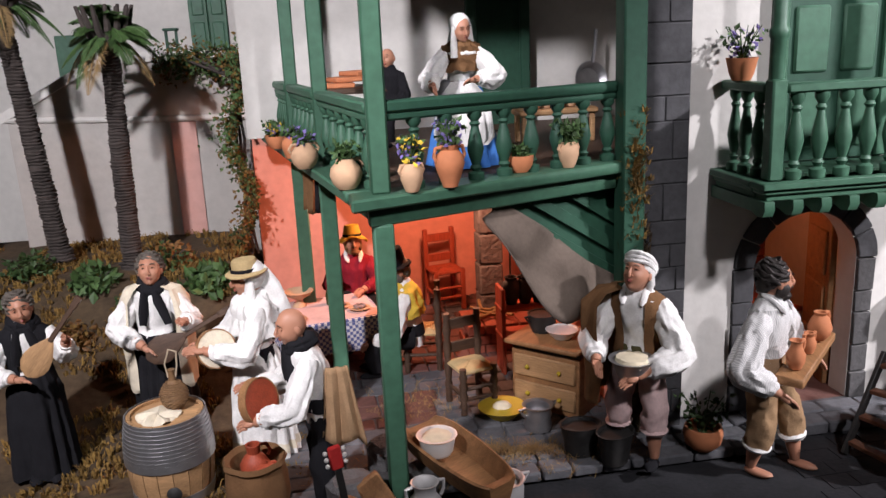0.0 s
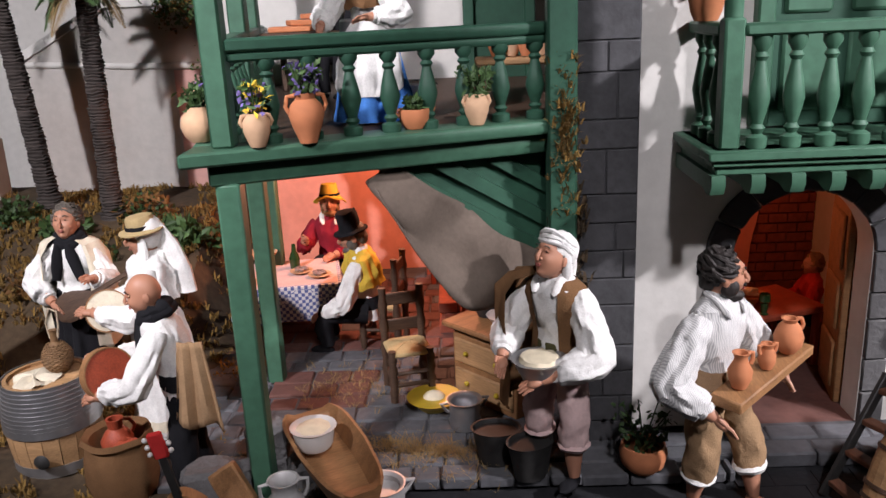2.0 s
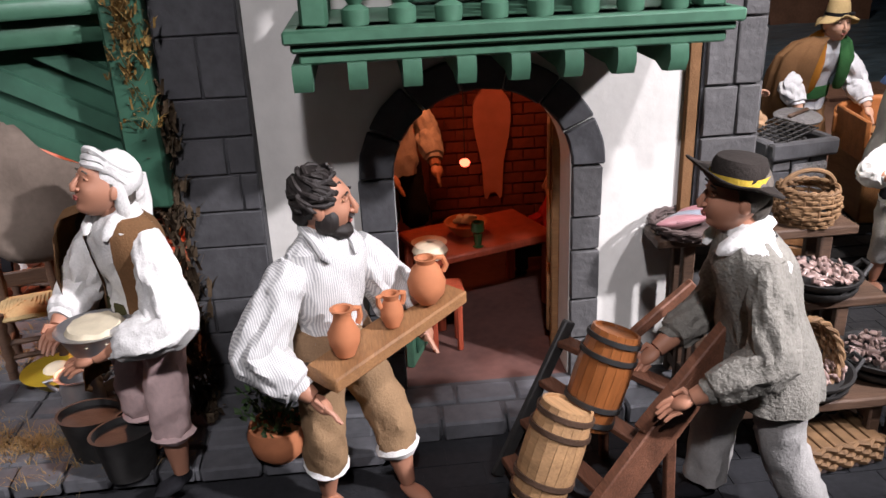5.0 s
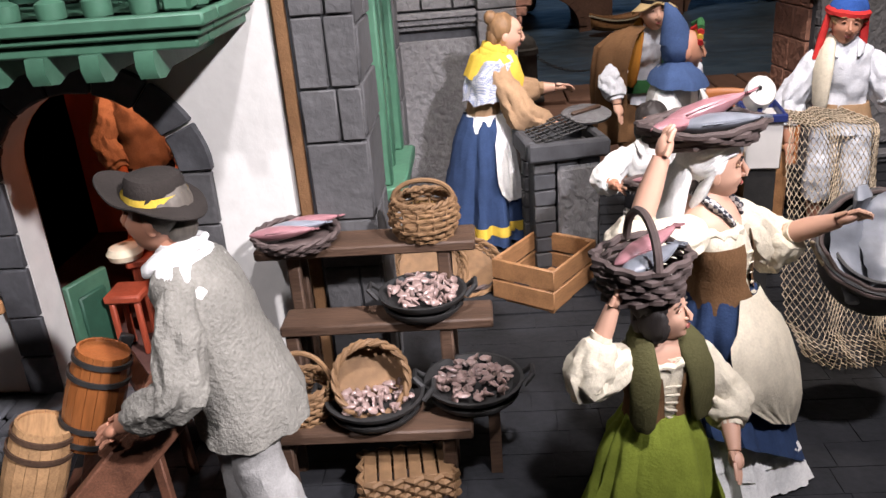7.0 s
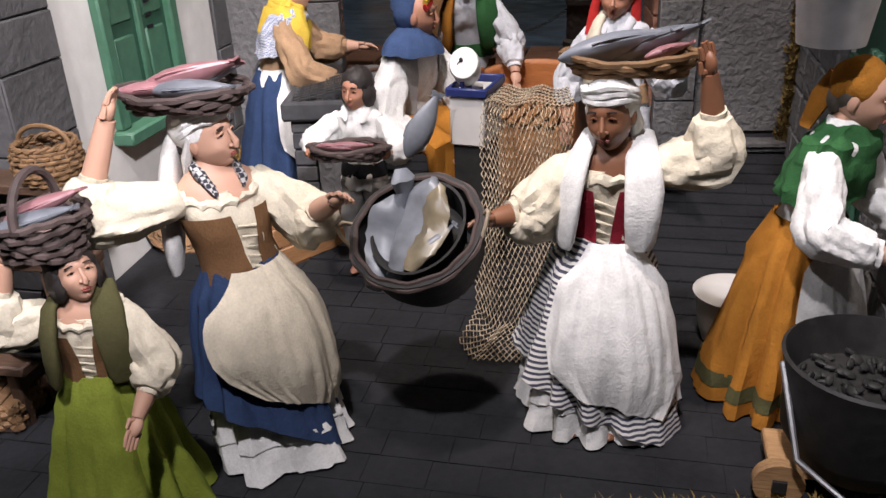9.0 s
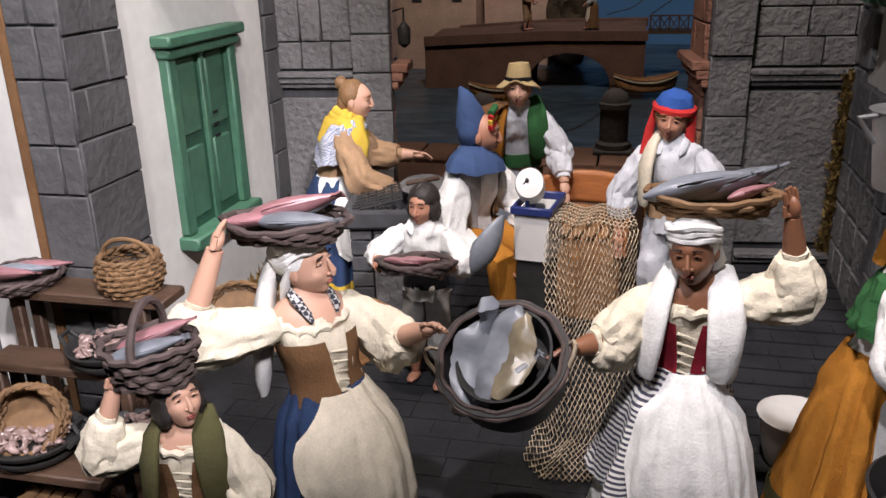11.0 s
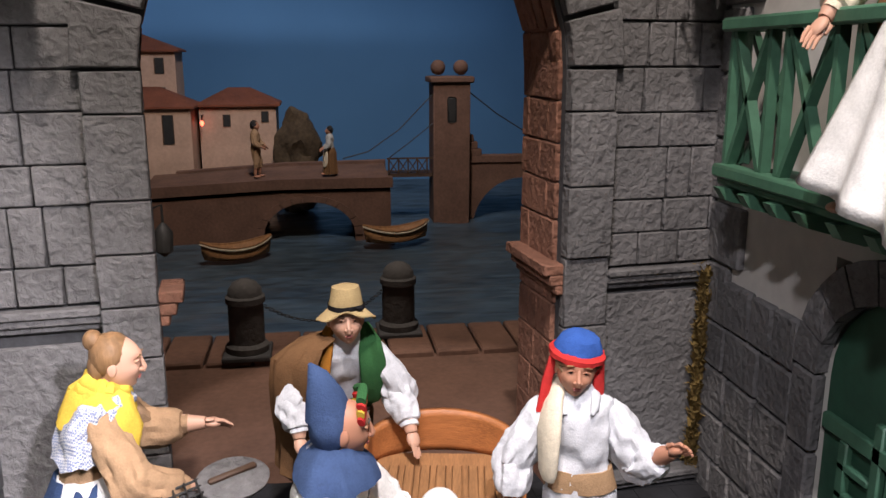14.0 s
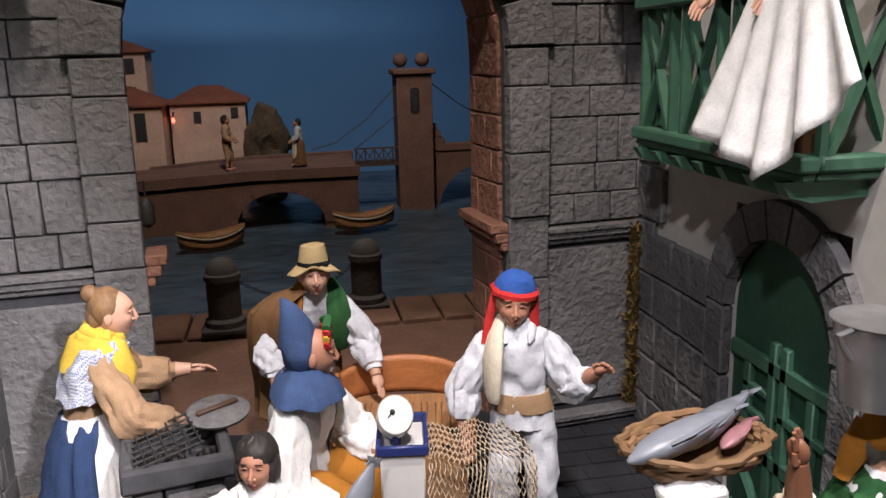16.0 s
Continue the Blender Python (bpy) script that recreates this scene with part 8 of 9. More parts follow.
out = [(0.03 * math.cos(a) * (1 + 0.18 * math.cos(2 * a)), 0.0 + 0.05 * math.sin(a)) for a in (2 * math.pi * i / 28 for i in range(28))]
extrude_plan(bm, out, -0.009, 0.009)
bmesh.ops.recalc_face_normals(bm, faces=bm.faces)
part("body", bm, "wood_mid", gt)
part("neck", box(bmesh.new(), -0.005, 0.005, -0.011, -0.004, 0.04, 0.115, bevel=0.001), "iron_black", gt)
part("headstock", box(bmesh.new(), -0.009, 0.009, -0.012, -0.004, 0.112, 0.15, bevel=0.002), "cloth_scarlet", gt, "red headstock")
for k in range(3):
    for s_ in (-1, 1):
        bm = bmesh.new()
        ball(bm, (s_ * 0.013, -0.008, 0.12 + 0.011 * k), 0.0035, 0, 8, 6)
        part("peg", bm, "enamel", gt)


def barrel(x, y, z, r, h, mat, hoops, label, m=None, hoop_mat="iron_black", group=""):
    t = thing("barrel", label, "barrel", (x, y, z), 0, group)
    if m is not None:
        t.matrix_basis = m
    n_ = 18
    for i in range(n_):
        bm = bmesh.new()
        rings = []
        for k in range(9):
            u = k / 8
            rr = r * (0.84 + 0.16 * math.sin(math.pi * (0.06 + 0.88 * u)))
            a0_, a1_ = 2 * math.pi * i / n_ + 0.008, 2 * math.pi * (i + 1) / n_ - 0.008
            rings.append([(rr * math.cos(a0_), rr * math.sin(a0_), h * u), (rr * math.cos(a1_), rr * math.sin(a1_), h * u), (rr * 0.9 * math.cos(a1_), rr * 0.9 * math.sin(a1_), h * u), (rr * 0.9 * math.cos(a0_), rr * 0.9 * math.sin(a0_), h * u)])
        ring_loft(bm, rings)
        part("stave", bm, mat, t)
    for z_ in (0.03, 0.95):
        bm = bmesh.new()
        lathe(bm, [(r * 0.8, h * z_ - 0.002), (r * 0.8, h * z_ + 0.002)], 24)
        part("head", bm, mat, t)
    for u in hoops:
        bm = bmesh.new()
        w = 0.0035 * r / 0.04
        f = lambda v: r * (0.84 + 0.16 * math.sin(math.pi * (0.06 + 0.88 * v)))
        lathe(bm, [(f(u) + 0.0003, h * u - w), (f(u) + 0.0022, h * u - w), (f(u) + 0.0022, h * u + w), (f(u) + 0.0003, h * u + w)], 30, cap=(False, False))
        part("hoop", bm, hoop_mat, t)
    return t


bl = barrel(-1, -0.02, 0.012, 0.07, 0.145, "wood_light", (0.05, 0.09, 0.52, 0.565, 0.61, 0.655, 0.7, 0.745, 0.79, 0.835, 0.88, 0.925, 0.965), "upright wine barrel bound with many grey hoops", hoop_mat="metal_grey")
bm = bmesh.new()
lathe(bm, [(0.009 + 0.003 * (k % 2), 0.0) for k in range(2)] + [(0.006, 0.004), (0.001, 0.005)], 16, m=pose(-0.987, -0.099, 0.05, 90, 0, 0))
solid("barrel_boss", bm, "iron_black", "dark star-shaped boss on the barrel's front", "boss")
bm = bmesh.new()
rings = [[(-1.01 + r * math.cos(a) * (1 + 0.2 * math.sin(3 * a)), -0.035 + r * math.sin(a), 0.1535 + zz + 0.004 * math.sin(5 * a)) for a in (2 * math.pi * i / 24 for i in range(24))] for r, zz in ((0.034, 0.0), (0.026, 0.004), (0.015, 0.006), (0.003, 0.005))]
ring_loft(bm, rings)
solid("crumpled_cloth", rough_up(bm, 0.004, 60), "cloth_cream", "crumpled pale cloth on the barrel top", "cloth")
dj = thing("demijohn", "wicker-covered round flask with a loop handle on the barrel", "flask", (-0.985, -0.004, 0.155))
dj.scale = (0.72, 0.72, 0.86)
bm = bmesh.new()
for k in range(15):
    u = k / 14
    rr = 0.03 * math.sin(math.pi * (0.2 + 0.62 * u))
    tube(bm, [((rr + 0.0015 * math.sin(12 * a + k * 3.14)) * math.cos(a), (rr + 0.0015 * math.sin(12 * a + k * 3.14)) * math.sin(a), 0.003 + 0.048 * u) for a in (2 * math.pi * i / 40 for i in range(41))], 0.0021, 6)
part("wicker", bm, "wicker", dj)
bm = bmesh.new()
lathe(bm, [(0.015, 0.002), (0.028, 0.02), (0.02, 0.045), (0.008, 0.056), (0.007, 0.075), (0.009, 0.078), (0.001, 0.078)], 20)
part("neck", bm, "wicker", dj)
bm = bmesh.new()
tube(bm, [(-0.008, 0, 0.062), (-0.012, 0, 0.09), (0, 0, 0.118), (0.016, 0, 0.112), (0.014, 0, 0.085), (0.008, 0, 0.062)], 0.002, 6)
part("loop", bm, "rope", dj)
sack = thing("sack", "open brown sack with a rolled rim", "sack", (-0.858, -0.12, 0.012))
bm = bmesh.new()
lathe(bm, [(0.001, 0), (0.044, 0.0), (0.05, 0.03, 0.5), (0.047, 0.065, 0.8), (0.043, 0.083, 0.6), (0.049, 0.09, 0.6), (0.046, 0.098, 0.5), (0.038, 0.092), (0.034, 0.06), (0.001, 0.055)], 36, wave=0.06, waves=7)
part("body", bm, "cloth_brown", sack)
pot(-0.858, -0.12, 0.07, [(0.014, 0), (0.022, 0.014), (0.023, 0.028), (0.016, 0.04), (0.01, 0.046), (0.012, 0.06)], "wood_red", "dark red glazed jug standing in the sack", 1, None, 1, "jug", "jug")
pot(-0.841, -0.135, 0.07, [(0.012, 0), (0.018, 0.012), (0.016, 0.028), (0.008, 0.034)], "wood_red", "small red-brown glazed pitcher in the sack", 1, None, 1, "jug", "jug")

# ---- inside the inn ----
table(0.162, 0.225, 0.022, 0.2, 0.13, 0.115, "wood_red", "long red-brown inn table", turn=20)
pot(0.145, 0.22, 0.138, dish(0.032, 0.02), "terracotta", "terracotta bowl of rolls on the inn table", 0, None, 1, "bowl", "bowl")
for k in range(5):
    bm = bmesh.new()
    tube(bm, [(-0.012, 0, 0), (0, 0, 0.003), (0.012, 0, 0)], [0.003, 0.006, 0.003], 8)
    solid("bread_roll", bm, "dough", "small bread roll heaped in the bowl", "bread", group="bread rolls").matrix_basis = pose(0.145 + 0.009 * math.cos(k * 1.3), 0.22 + 0.009 * math.sin(k * 1.3), 0.154 + 0.002 * k, 0, 10, k * 50)
pot(0.088, 0.183, 0.138, dish(0.026, 0.006), "clay_pale", "plate of snacks on the inn table", 0, None, 1, "plate", "plate")
pot(0.086, 0.147, 0.138, [(0.022, 0), (0.025, 0.008), (0.02, 0.016), (0.008, 0.02)], "dough", "round flat loaf on the inn table", 0, None, 1, "loaf", "bread")
pot(0.156, 0.168, 0.138, [(0.008, 0), (0.002, 0.004), (0.002, 0.014), (0.01, 0.024), (0.009, 0.036)], "glass_green", "small wine glass on the inn table", 0, None, 1, "wine_glass", "glass")
stool = table(0.1, 0.1, 0.022, 0.05, 0.05, 0.09, "wood_red", "small wooden stool in the doorway", "stool", "stool", 0.008)
dr = thing("door_4", "open brown wooden inn door with raised panels", "door", (0.242, 0.06, 0.022), 78, kind="structure")
part("leaf", box(bmesh.new(), 0.0, 0.115, -0.006, 0.006, 0, 0.36, bevel=0.002), "wood_mid", dr)
for za, zb in ((0.02, 0.1), (0.12, 0.2), (0.22, 0.31)):
    for s_ in (-1, 1):
        part("panel", box(bmesh.new(), 0.015, 0.1, s_ * 0.008 - 0.003, s_ * 0.008 + 0.003, za, zb, bevel=0.003), "wood_mid", dr)
hd = thing("half_door", "open low green half door beside the doorway", "door", (0.046, 0.045, 0.022), 70, kind="structure")
part("leaf", box(bmesh.new(), 0.0, 0.07, -0.005, 0.005, 0, 0.12, bevel=0.002), "paint_green", hd)
part("panel", box(bmesh.new(), 0.012, 0.058, -0.009, -0.004, 0.015, 0.1, bevel=0.003), "paint_green_dark", hd)
bw = solid("wall_brick", boxes((0.12, 0.39, 0.545, 0.56, 0.02, 0.45)), "brick_red", "bare brick wall inside the inn with broken plaster", "wall", "structure")
rng = random.Random(6)
for k in range(18):
    x = 0.13 - (0.02 if k % 2 else 0)
    while x < 0.385:
        bm = box(bmesh.new(), max(x, 0.12), min(x + 0.038, 0.389), 0.538 - rng.uniform(0, 0.002), 0.546, 0.024 + 0.0215 * k, 0.042 + 0.0215 * k)
        finish("brick", bm, "brick_red", bw)
        x += 0.041
bm = bmesh.new()
out = [(0.235 + 0.03 * math.cos(a) * (1 + 0.25 * math.sin(3 * a)), 0.2 + 0.12 * math.sin(a) * (1 + 0.15 * math.sin(5 * a))) for a in (2 * math.pi * i / 26 for i in range(26))]
extrude_plan(bm, out, 0.528, 0.54)
bmesh.ops.recalc_face_normals(bm, faces=bm.faces)
part("plaster_patch", bm, "plaster_pink", bw)
for x, ln in ((0.06, 0.11), (0.11, 0.14), (0.13, 0.1)):
    t = thing("ladle", "long-handled ladle hanging from the inn ceiling", "ladle", (x, 0.4, 0.45))
    bm = bmesh.new()
    tube(bm, [(0, 0, 0), (0, 0, -ln)], 0.0025, 6)
    part("handle", bm, "iron_black", t)
    bm = bmesh.new()
    ball(bm, (0, 0, -ln - 0.012), (0.014, 0.006, 0.014), 0, 12, 8)
    part("bowl", bm, "iron_black", t)
inn_light = thing("oil_lamp", "small glowing red lamp hanging in the inn", "lamp", (0.172, 0.43, 0.185))
bm = bmesh.new()
ball(bm, (0, 0, 0), (0.009, 0.009, 0.007))
o = part("globe", bm, "red_glow", inn_light)
bm = bmesh.new()
tube(bm, [(0, 0, 0.006), (0, 0, 0.265)], 0.001, 5)
part("cord", bm, "iron_black", inn_light)


# ---- woven baskets and fish ----
def weave(t, prof, mat, levels, waves=14, thick=0.0035, handle=0.0, base=True):
    bm = bmesh.new()
    for k in range(levels):
        u = k / max(1, levels - 1)
        q = u * (len(prof) - 1)
        i = min(int(q), len(prof) - 2)
        r = prof[i][0] + (prof[i + 1][0] - prof[i][0]) * (q - i)
        z = prof[i][1] + (prof[i + 1][1] - prof[i][1]) * (q - i)
        tube(bm, [((r + thick * 0.5 * math.sin(waves * a + math.pi * k)) * math.cos(a), (r + thick * 0.5 * math.sin(waves * a + math.pi * k)) * math.sin(a), z + thick * 0.2 * math.sin(2 * a + k)) for a in (2 * math.pi * j / 56 for j in range(57))], thick * 0.62, 6)
    part("weave", bm, mat, t)
    bm = bmesh.new()
    for k in range(waves):
        a = 2 * math.pi * (k + 0.25) / waves
        tube(bm, [(r * math.cos(a), r * math.sin(a), z) for r, z in prof], thick * 0.45, 5)
    part("rib", bm, mat, t)
    if base:
        bm = bmesh.new()
        lathe(bm, [(0.001, prof[0][1]), (prof[0][0], prof[0][1]), (prof[0][0], prof[0][1] + 0.003), (0.001, prof[0][1] + 0.003)], 24)
        part("base", bm, mat, t)
    bm = bmesh.new()
    r, z = prof[-1]
    for ph in (0, math.pi):
        tube(bm, [((r + 0.002 * math.cos(9 * a + ph)) * math.cos(a), (r + 0.002 * math.cos(9 * a + ph)) * math.sin(a), z + 0.002 * math.sin(9 * a + ph)) for a in (2 * math.pi * j / 72 for j in range(73))], thick * 0.6, 6)
    part("rim", bm, mat, t)
    if handle:
        bm = bmesh.new()
        tube(bm, [(r * math.cos(a), 0, z + handle * math.sin(a)) for a in (math.pi * j / 14 for j in range(15))], thick * 0.8, 7)
        part("handle", bm, mat, t)


def basket(x, y, z, prof, mat, label, levels=8, handle=0.0, thick=0.0035, m=None, waves=14, group=""):
    t = thing("basket", label, "basket", (x, y, z), 0, group)
    if m is not None:
        t.matrix_basis = m
    weave(t, prof, mat, levels, waves, thick, handle)
    return t


def fish(x, y, z, ln, mat, label, m=None, fat=0.19, group="fish"):
    bm = bmesh.new()
    us = [0, 0.02, 0.08, 0.18, 0.32, 0.48, 0.64, 0.78, 0.88, 0.93]
    rs = [0.06, 0.24, 0.5, 0.8, 1.0, 0.98, 0.8, 0.52, 0.28, 0.22]
    rings = [[(ln * u - ln / 2, fat * ln * r * 0.55 * math.cos(a), fat * ln * r * math.sin(a)) for a in (2 * math.pi * i / 14 for i in range(14))] for u, r in zip(us, rs)]
    ring_loft(bm, rings)
    for s_ in (-1, 1):
        ring_loft(bm, [[(ln * u - ln / 2, y_, zz) for y_, zz in ((-0.001, a), (0.001, a), (0.001, b), (-0.001, b))] for u, a, b in ((0.9, -0.01 * s_, 0.04 * ln * s_), (1.0, 0.03 * ln * s_, 0.11 * ln * s_))])
    ring_loft(bm, [[(ln * u - ln / 2, y_, zz) for y_, zz in ((-0.001, a), (0.001, a), (0.0, b))] for u, a, b in ((0.25, fat * ln * 0.9, fat * ln * 1.0), (0.4, fat * ln * 0.9, fat * ln * 1.15), (0.65, fat * ln * 0.6, fat * ln * 0.8))])
    bmesh.ops.recalc_face_normals(bm, faces=bm.faces)
    o = solid("fish", bm, mat, label, "fish", group=group)
    o.matrix_basis = m if m is not None else pose(x, y, z)
    return o


TRAY = [(0.045, 0), (0.052, 0.006), (0.056, 0.014)]
# stepped trestle bench with fish baskets
bench = thing("display_bench", "dark stepped wooden market bench on trestles", "bench", (0, 0, 0))
for nm, (xa, xb, ya, yb, z) in {"plank": (0.33, 0.57, -0.065, -0.015, 0.223), "plank_b": (0.36, 0.585, -0.115, -0.07, 0.155), "plank_c": (0.36, 0.56, -0.205, -0.13, 0.082)}.items():
    part("plank", rough_up(box(bmesh.new(), xa, xb, ya, yb, z - 0.012, z, bevel=0.002), 0.001, 30), "wood_dark", bench)
for x in (0.37, 0.535):
    for ya, yb, z in ((-0.055, -0.025, 0.211), (-0.105, -0.08, 0.143), (-0.19, -0.15, 0.07)):
        for y in (ya, yb):
            part("leg", box(bmesh.new(), x - 0.007, x + 0.007, y - 0.006, y + 0.006, 0.03 if y > -0.1 and x < 0.44 else 0.0, z, bevel=0.002), "wood_dark", bench)
    part("crosspiece", box(bmesh.new(), x - 0.006, x + 0.006, -0.19, 0.0, 0.045, 0.06), "wood_dark", bench)
basket(0.516, -0.037, 0.224, [(0.03, 0), (0.037, 0.015), (0.036, 0.03), (0.032, 0.04)], "wicker", "round brown wicker basket with two hoop handles", 8, 0.02)
ft = basket(0.375, -0.045, 0.224, [(0.038, 0), (0.044, 0.006), (0.046, 0.012)], "wicker_dark", "flat dark wicker tray of red fish on the bench", 4)
for k in range(3):
    fish(0, 0, 0, 0.075, ("fish_pink", "fish_silver", "fish_pink")[k], "red and silver fish on the bench tray", pose(0.365 + 0.012 * k, -0.055 + 0.014 * k, 0.24, 70, 0, 10 + 8 * k))


def fish_dish(x, y, z, r, label, filling, seed, lid=False):
    t = thing("fish_dish", label, "dish", (x, y, z), 0, "round dishes on the market bench")
    for k, rr in enumerate((0.92, 1.0)):
        bm = bmesh.new()
        lathe(bm, [(0.001, 0.0), (r * rr * 0.8, 0.0), (r * rr, 0.008), (r * rr * 1.02, 0.012), (r * rr * 0.95, 0.012), (r * rr * 0.8, 0.005), (0.001, 0.005)], 30, (0, 0, 0.012 * k))
        part("platter", bm, "iron_black", t)
    rng = random.Random(seed)
    bm = bmesh.new()
    for k in range(110):
        a, q = rng.uniform(0, 6.28), r * 0.8 * math.sqrt(rng.random())
        m_ = Matrix.Rotation(rng.uniform(0, 3), 4, (rng.random(), rng.random(), rng.random()))
        ball(bm, (q * math.cos(a), q * math.sin(a), 0.02 + 0.008 * rng.random()), (rng.uniform(0.003, 0.008), rng.uniform(0.0025, 0.005), rng.uniform(0.0012, 0.0025)), 0, 8, 6, m_)
    part("seafood", bm, filling, t)["kind"] = "stuff"
    for s_ in (-1, 1):
        bm = bmesh.new()
        tube(bm, [(s_ * r, -0.012, 0.02), (s_ * (r + 0.01), -0.008, 0.03), (s_ * (r + 0.01), 0.008, 0.03), (s_ * r, 0.012, 0.02)], 0.003, 6)
        part("lug", bm, "iron_black", t)


fish_dish(0.512, -0.09, 0.156, 0.046, "round black platter of shellfish on the middle plank", "shellfish", 1)
fish_dish(0.462, -0.17, 0.083, 0.05, "round black platter with a basket on the lowest plank", "shellfish", 2)
fish_dish(0.562, -0.15, 0.083, 0.05, "round black platter heaped with pale seafood", "shellfish", 3)
part("leg", box(bmesh.new(), 0.575, 0.587, -0.17, -0.158, 0, 0.083), "wood_dark", bench)
basket(0, 0, 0, [(0.034, 0), (0.037, 0.014), (0.036, 0.03)], "wicker", "tipped wicker basket on the black platter", 6, 0, 0.004, pose(0.456, -0.156, 0.115, 62, 0, 15))
basket(0.388, -0.165, 0.083, [(0.026, 0), (0.032, 0.02), (0.03, 0.035)], "wicker", "tall wicker basket with a hoop handle on the bench", 8, 0.035)
bx = thing("basket", "flat oblong wicker basket on the street", "basket", (0.49, -0.19, 0.004), 8)
rng = random.Random(2)
for k in range(5):
    for yy in (-0.026, 0.026):
        bm = bmesh.new()
        tube(bm, [(-0.045 + 0.01 * i, yy + 0.003 * (-1) ** (i + k), 0.006 + 0.0055 * k) for i in range(10)], 0.0038, 6)
        part("weave", bm, "wicker", bx)
    for xx in (-0.046, 0.046):
        bm = bmesh.new()
        tube(bm, [(xx + 0.003 * (-1) ** (i + k), -0.026 + 0.0105 * i, 0.006 + 0.0055 * k) for i in range(6)], 0.0038, 6)
        part("weave", bm, "wicker", bx)
part("base", box(bmesh.new(), -0.046, 0.046, -0.027, 0.027, 0, 0.005), "wicker_dark", bx)
for i in range(6):
    part("cover_strip", box(bmesh.new(), -0.044 + 0.015 * i, -0.031 + 0.015 * i, -0.026, 0.026, 0.028, 0.032, bevel=0.001), "wicker", bx)
basket(0, 0, 0, TRAY, "wicker", "round shallow wicker tray leaning against the bench", 5, 0, 0.004, pose(0.49, 0.25, 0.05, 65, 0, 20), 18)
basket(0, 0, 0, TRAY, "wicker", "round shallow wicker tray lying by the wall", 5, 0, 0.004, pose(0.545, 0.29, 0.025, 28, 8, 0), 18)
basket(0, 0, 0, TRAY, "wicker_dark", "dark shallow wicker tray lying under another", 5, 0, 0.004, pose(0.548, 0.303, 0.008, 6, 4, 0), 18)

crate = thing("wooden_crate", "open slatted wooden crate on the street", "crate", (0.665, 0.257, 0.004), -34)
for nm, r in (("end", (-0.05, 0.05, -0.066, -0.06)), ("end", (-0.05, 0.05, 0.06, 0.066)), ("side", (-0.052, -0.047, -0.066, 0.066)), ("side", (0.047, 0.052, -0.066, 0.066))):
    for za, zb in ((0.004, 0.033), (0.036, 0.066)):
        part("slat", box(bmesh.new(), *r, za, zb, bevel=0.0015), "wood_mid", crate)
part("base", box(bmesh.new(), -0.05, 0.05, -0.064, 0.064, 0, 0.005), "wood_mid", crate)
for sx in (-1, 1):
    for sy in (-1, 1):
        part("corner_batten", box(bmesh.new(), sx * 0.043 - 0.004, sx * 0.043 + 0.004, sy * 0.056 - 0.004, sy * 0.056 + 0.004, 0.004, 0.066), "wood_mid", crate)

grill = thing("brick_grill", "brick and plaster charcoal grill stand with a wire mesh", "grill", (0.7, 0.37, 0.012), 10)
grill.scale = (1.05, 1.05, 1.36)
rng = random.Random(14)
for k in range(7):
    for j in range(3):
        for sy in (-1, 1):
            part("brick", rough_up(box(bmesh.new(), -0.05 + 0.0335 * j, -0.019 + 0.0335 * j, min(sy * 0.045, sy * 0.025), max(sy * 0.045, sy * 0.025), 0.019 * k, 0.019 * k + 0.0175, bevel=0.0015), 0.001, 60, k), "stone_smooth" if (j + k) % 3 == 0 else "stone_dark", grill)
part("core", box(bmesh.new(), -0.042, 0.042, -0.03, 0.03, 0, 0.125), "stone_dark", grill)
part("plaster_coat", rough_up(box(bmesh.new(), -0.015, 0.047, -0.05, -0.04, 0.01, 0.12, bevel=0.004), 0.003, 40), "stone_grey", grill)
for nm, r in (("rim", (-0.06, 0.06, -0.055, -0.04)), ("rim", (-0.06, 0.06, 0.04, 0.055)), ("rim", (-0.06, -0.045, -0.04, 0.04)), ("rim", (0.045, 0.06, -0.04, 0.04))):
    part("rim", rough_up(box(bmesh.new(), *r, 0.128, 0.15, bevel=0.003), 0.002, 40), "stone_dark", grill)
bm = bmesh.new()
for i in range(7):
    tube(bm, [(-0.05 + 0.012 * i, -0.045, 0.153), (-0.05 + 0.012 * i + 0.0, 0.045, 0.153)], 0.0012, 5)
    tube(bm, [(-0.052, -0.042 + 0.014 * i, 0.153), (0.025, -0.042 + 0.014 * i, 0.153)], 0.0012, 5)
bmesh.ops.transform(bm, matrix=pose(0, 0, 0.153, 0, -9, 8) @ pose(0, 0, -0.149), verts=bm.verts)
part("mesh", bm, "iron_black", grill)
bm = bmesh.new()
for k in range(26):
    ball(bm, (rng.uniform(-0.035, 0.035), rng.uniform(-0.03, 0.03), 0.13 + rng.uniform(0, 0.008)), rng.uniform(0.004, 0.008), 0, 6, 5)
part("charcoal", bm, "iron_black", grill)["kind"] = "stuff"
lid = thing("pot_lid", "round grey stone lid with a strap handle on the grill", "lid", (0.746, 0.423, 0.226))
lid.matrix_basis = pose(0.747, 0.42, 0.226, 6, -4, 30)
bm = bmesh.new()
lathe(bm, [(0.001, 0), (0.038, 0), (0.04, 0.004), (0.036, 0.007), (0.001, 0.008)], 28)
part("disc", bm, "stone_grey", lid)
part("strap", box(bmesh.new(), -0.028, 0.028, -0.004, 0.004, 0.007, 0.013, bevel=0.002), "wood_dark", lid)

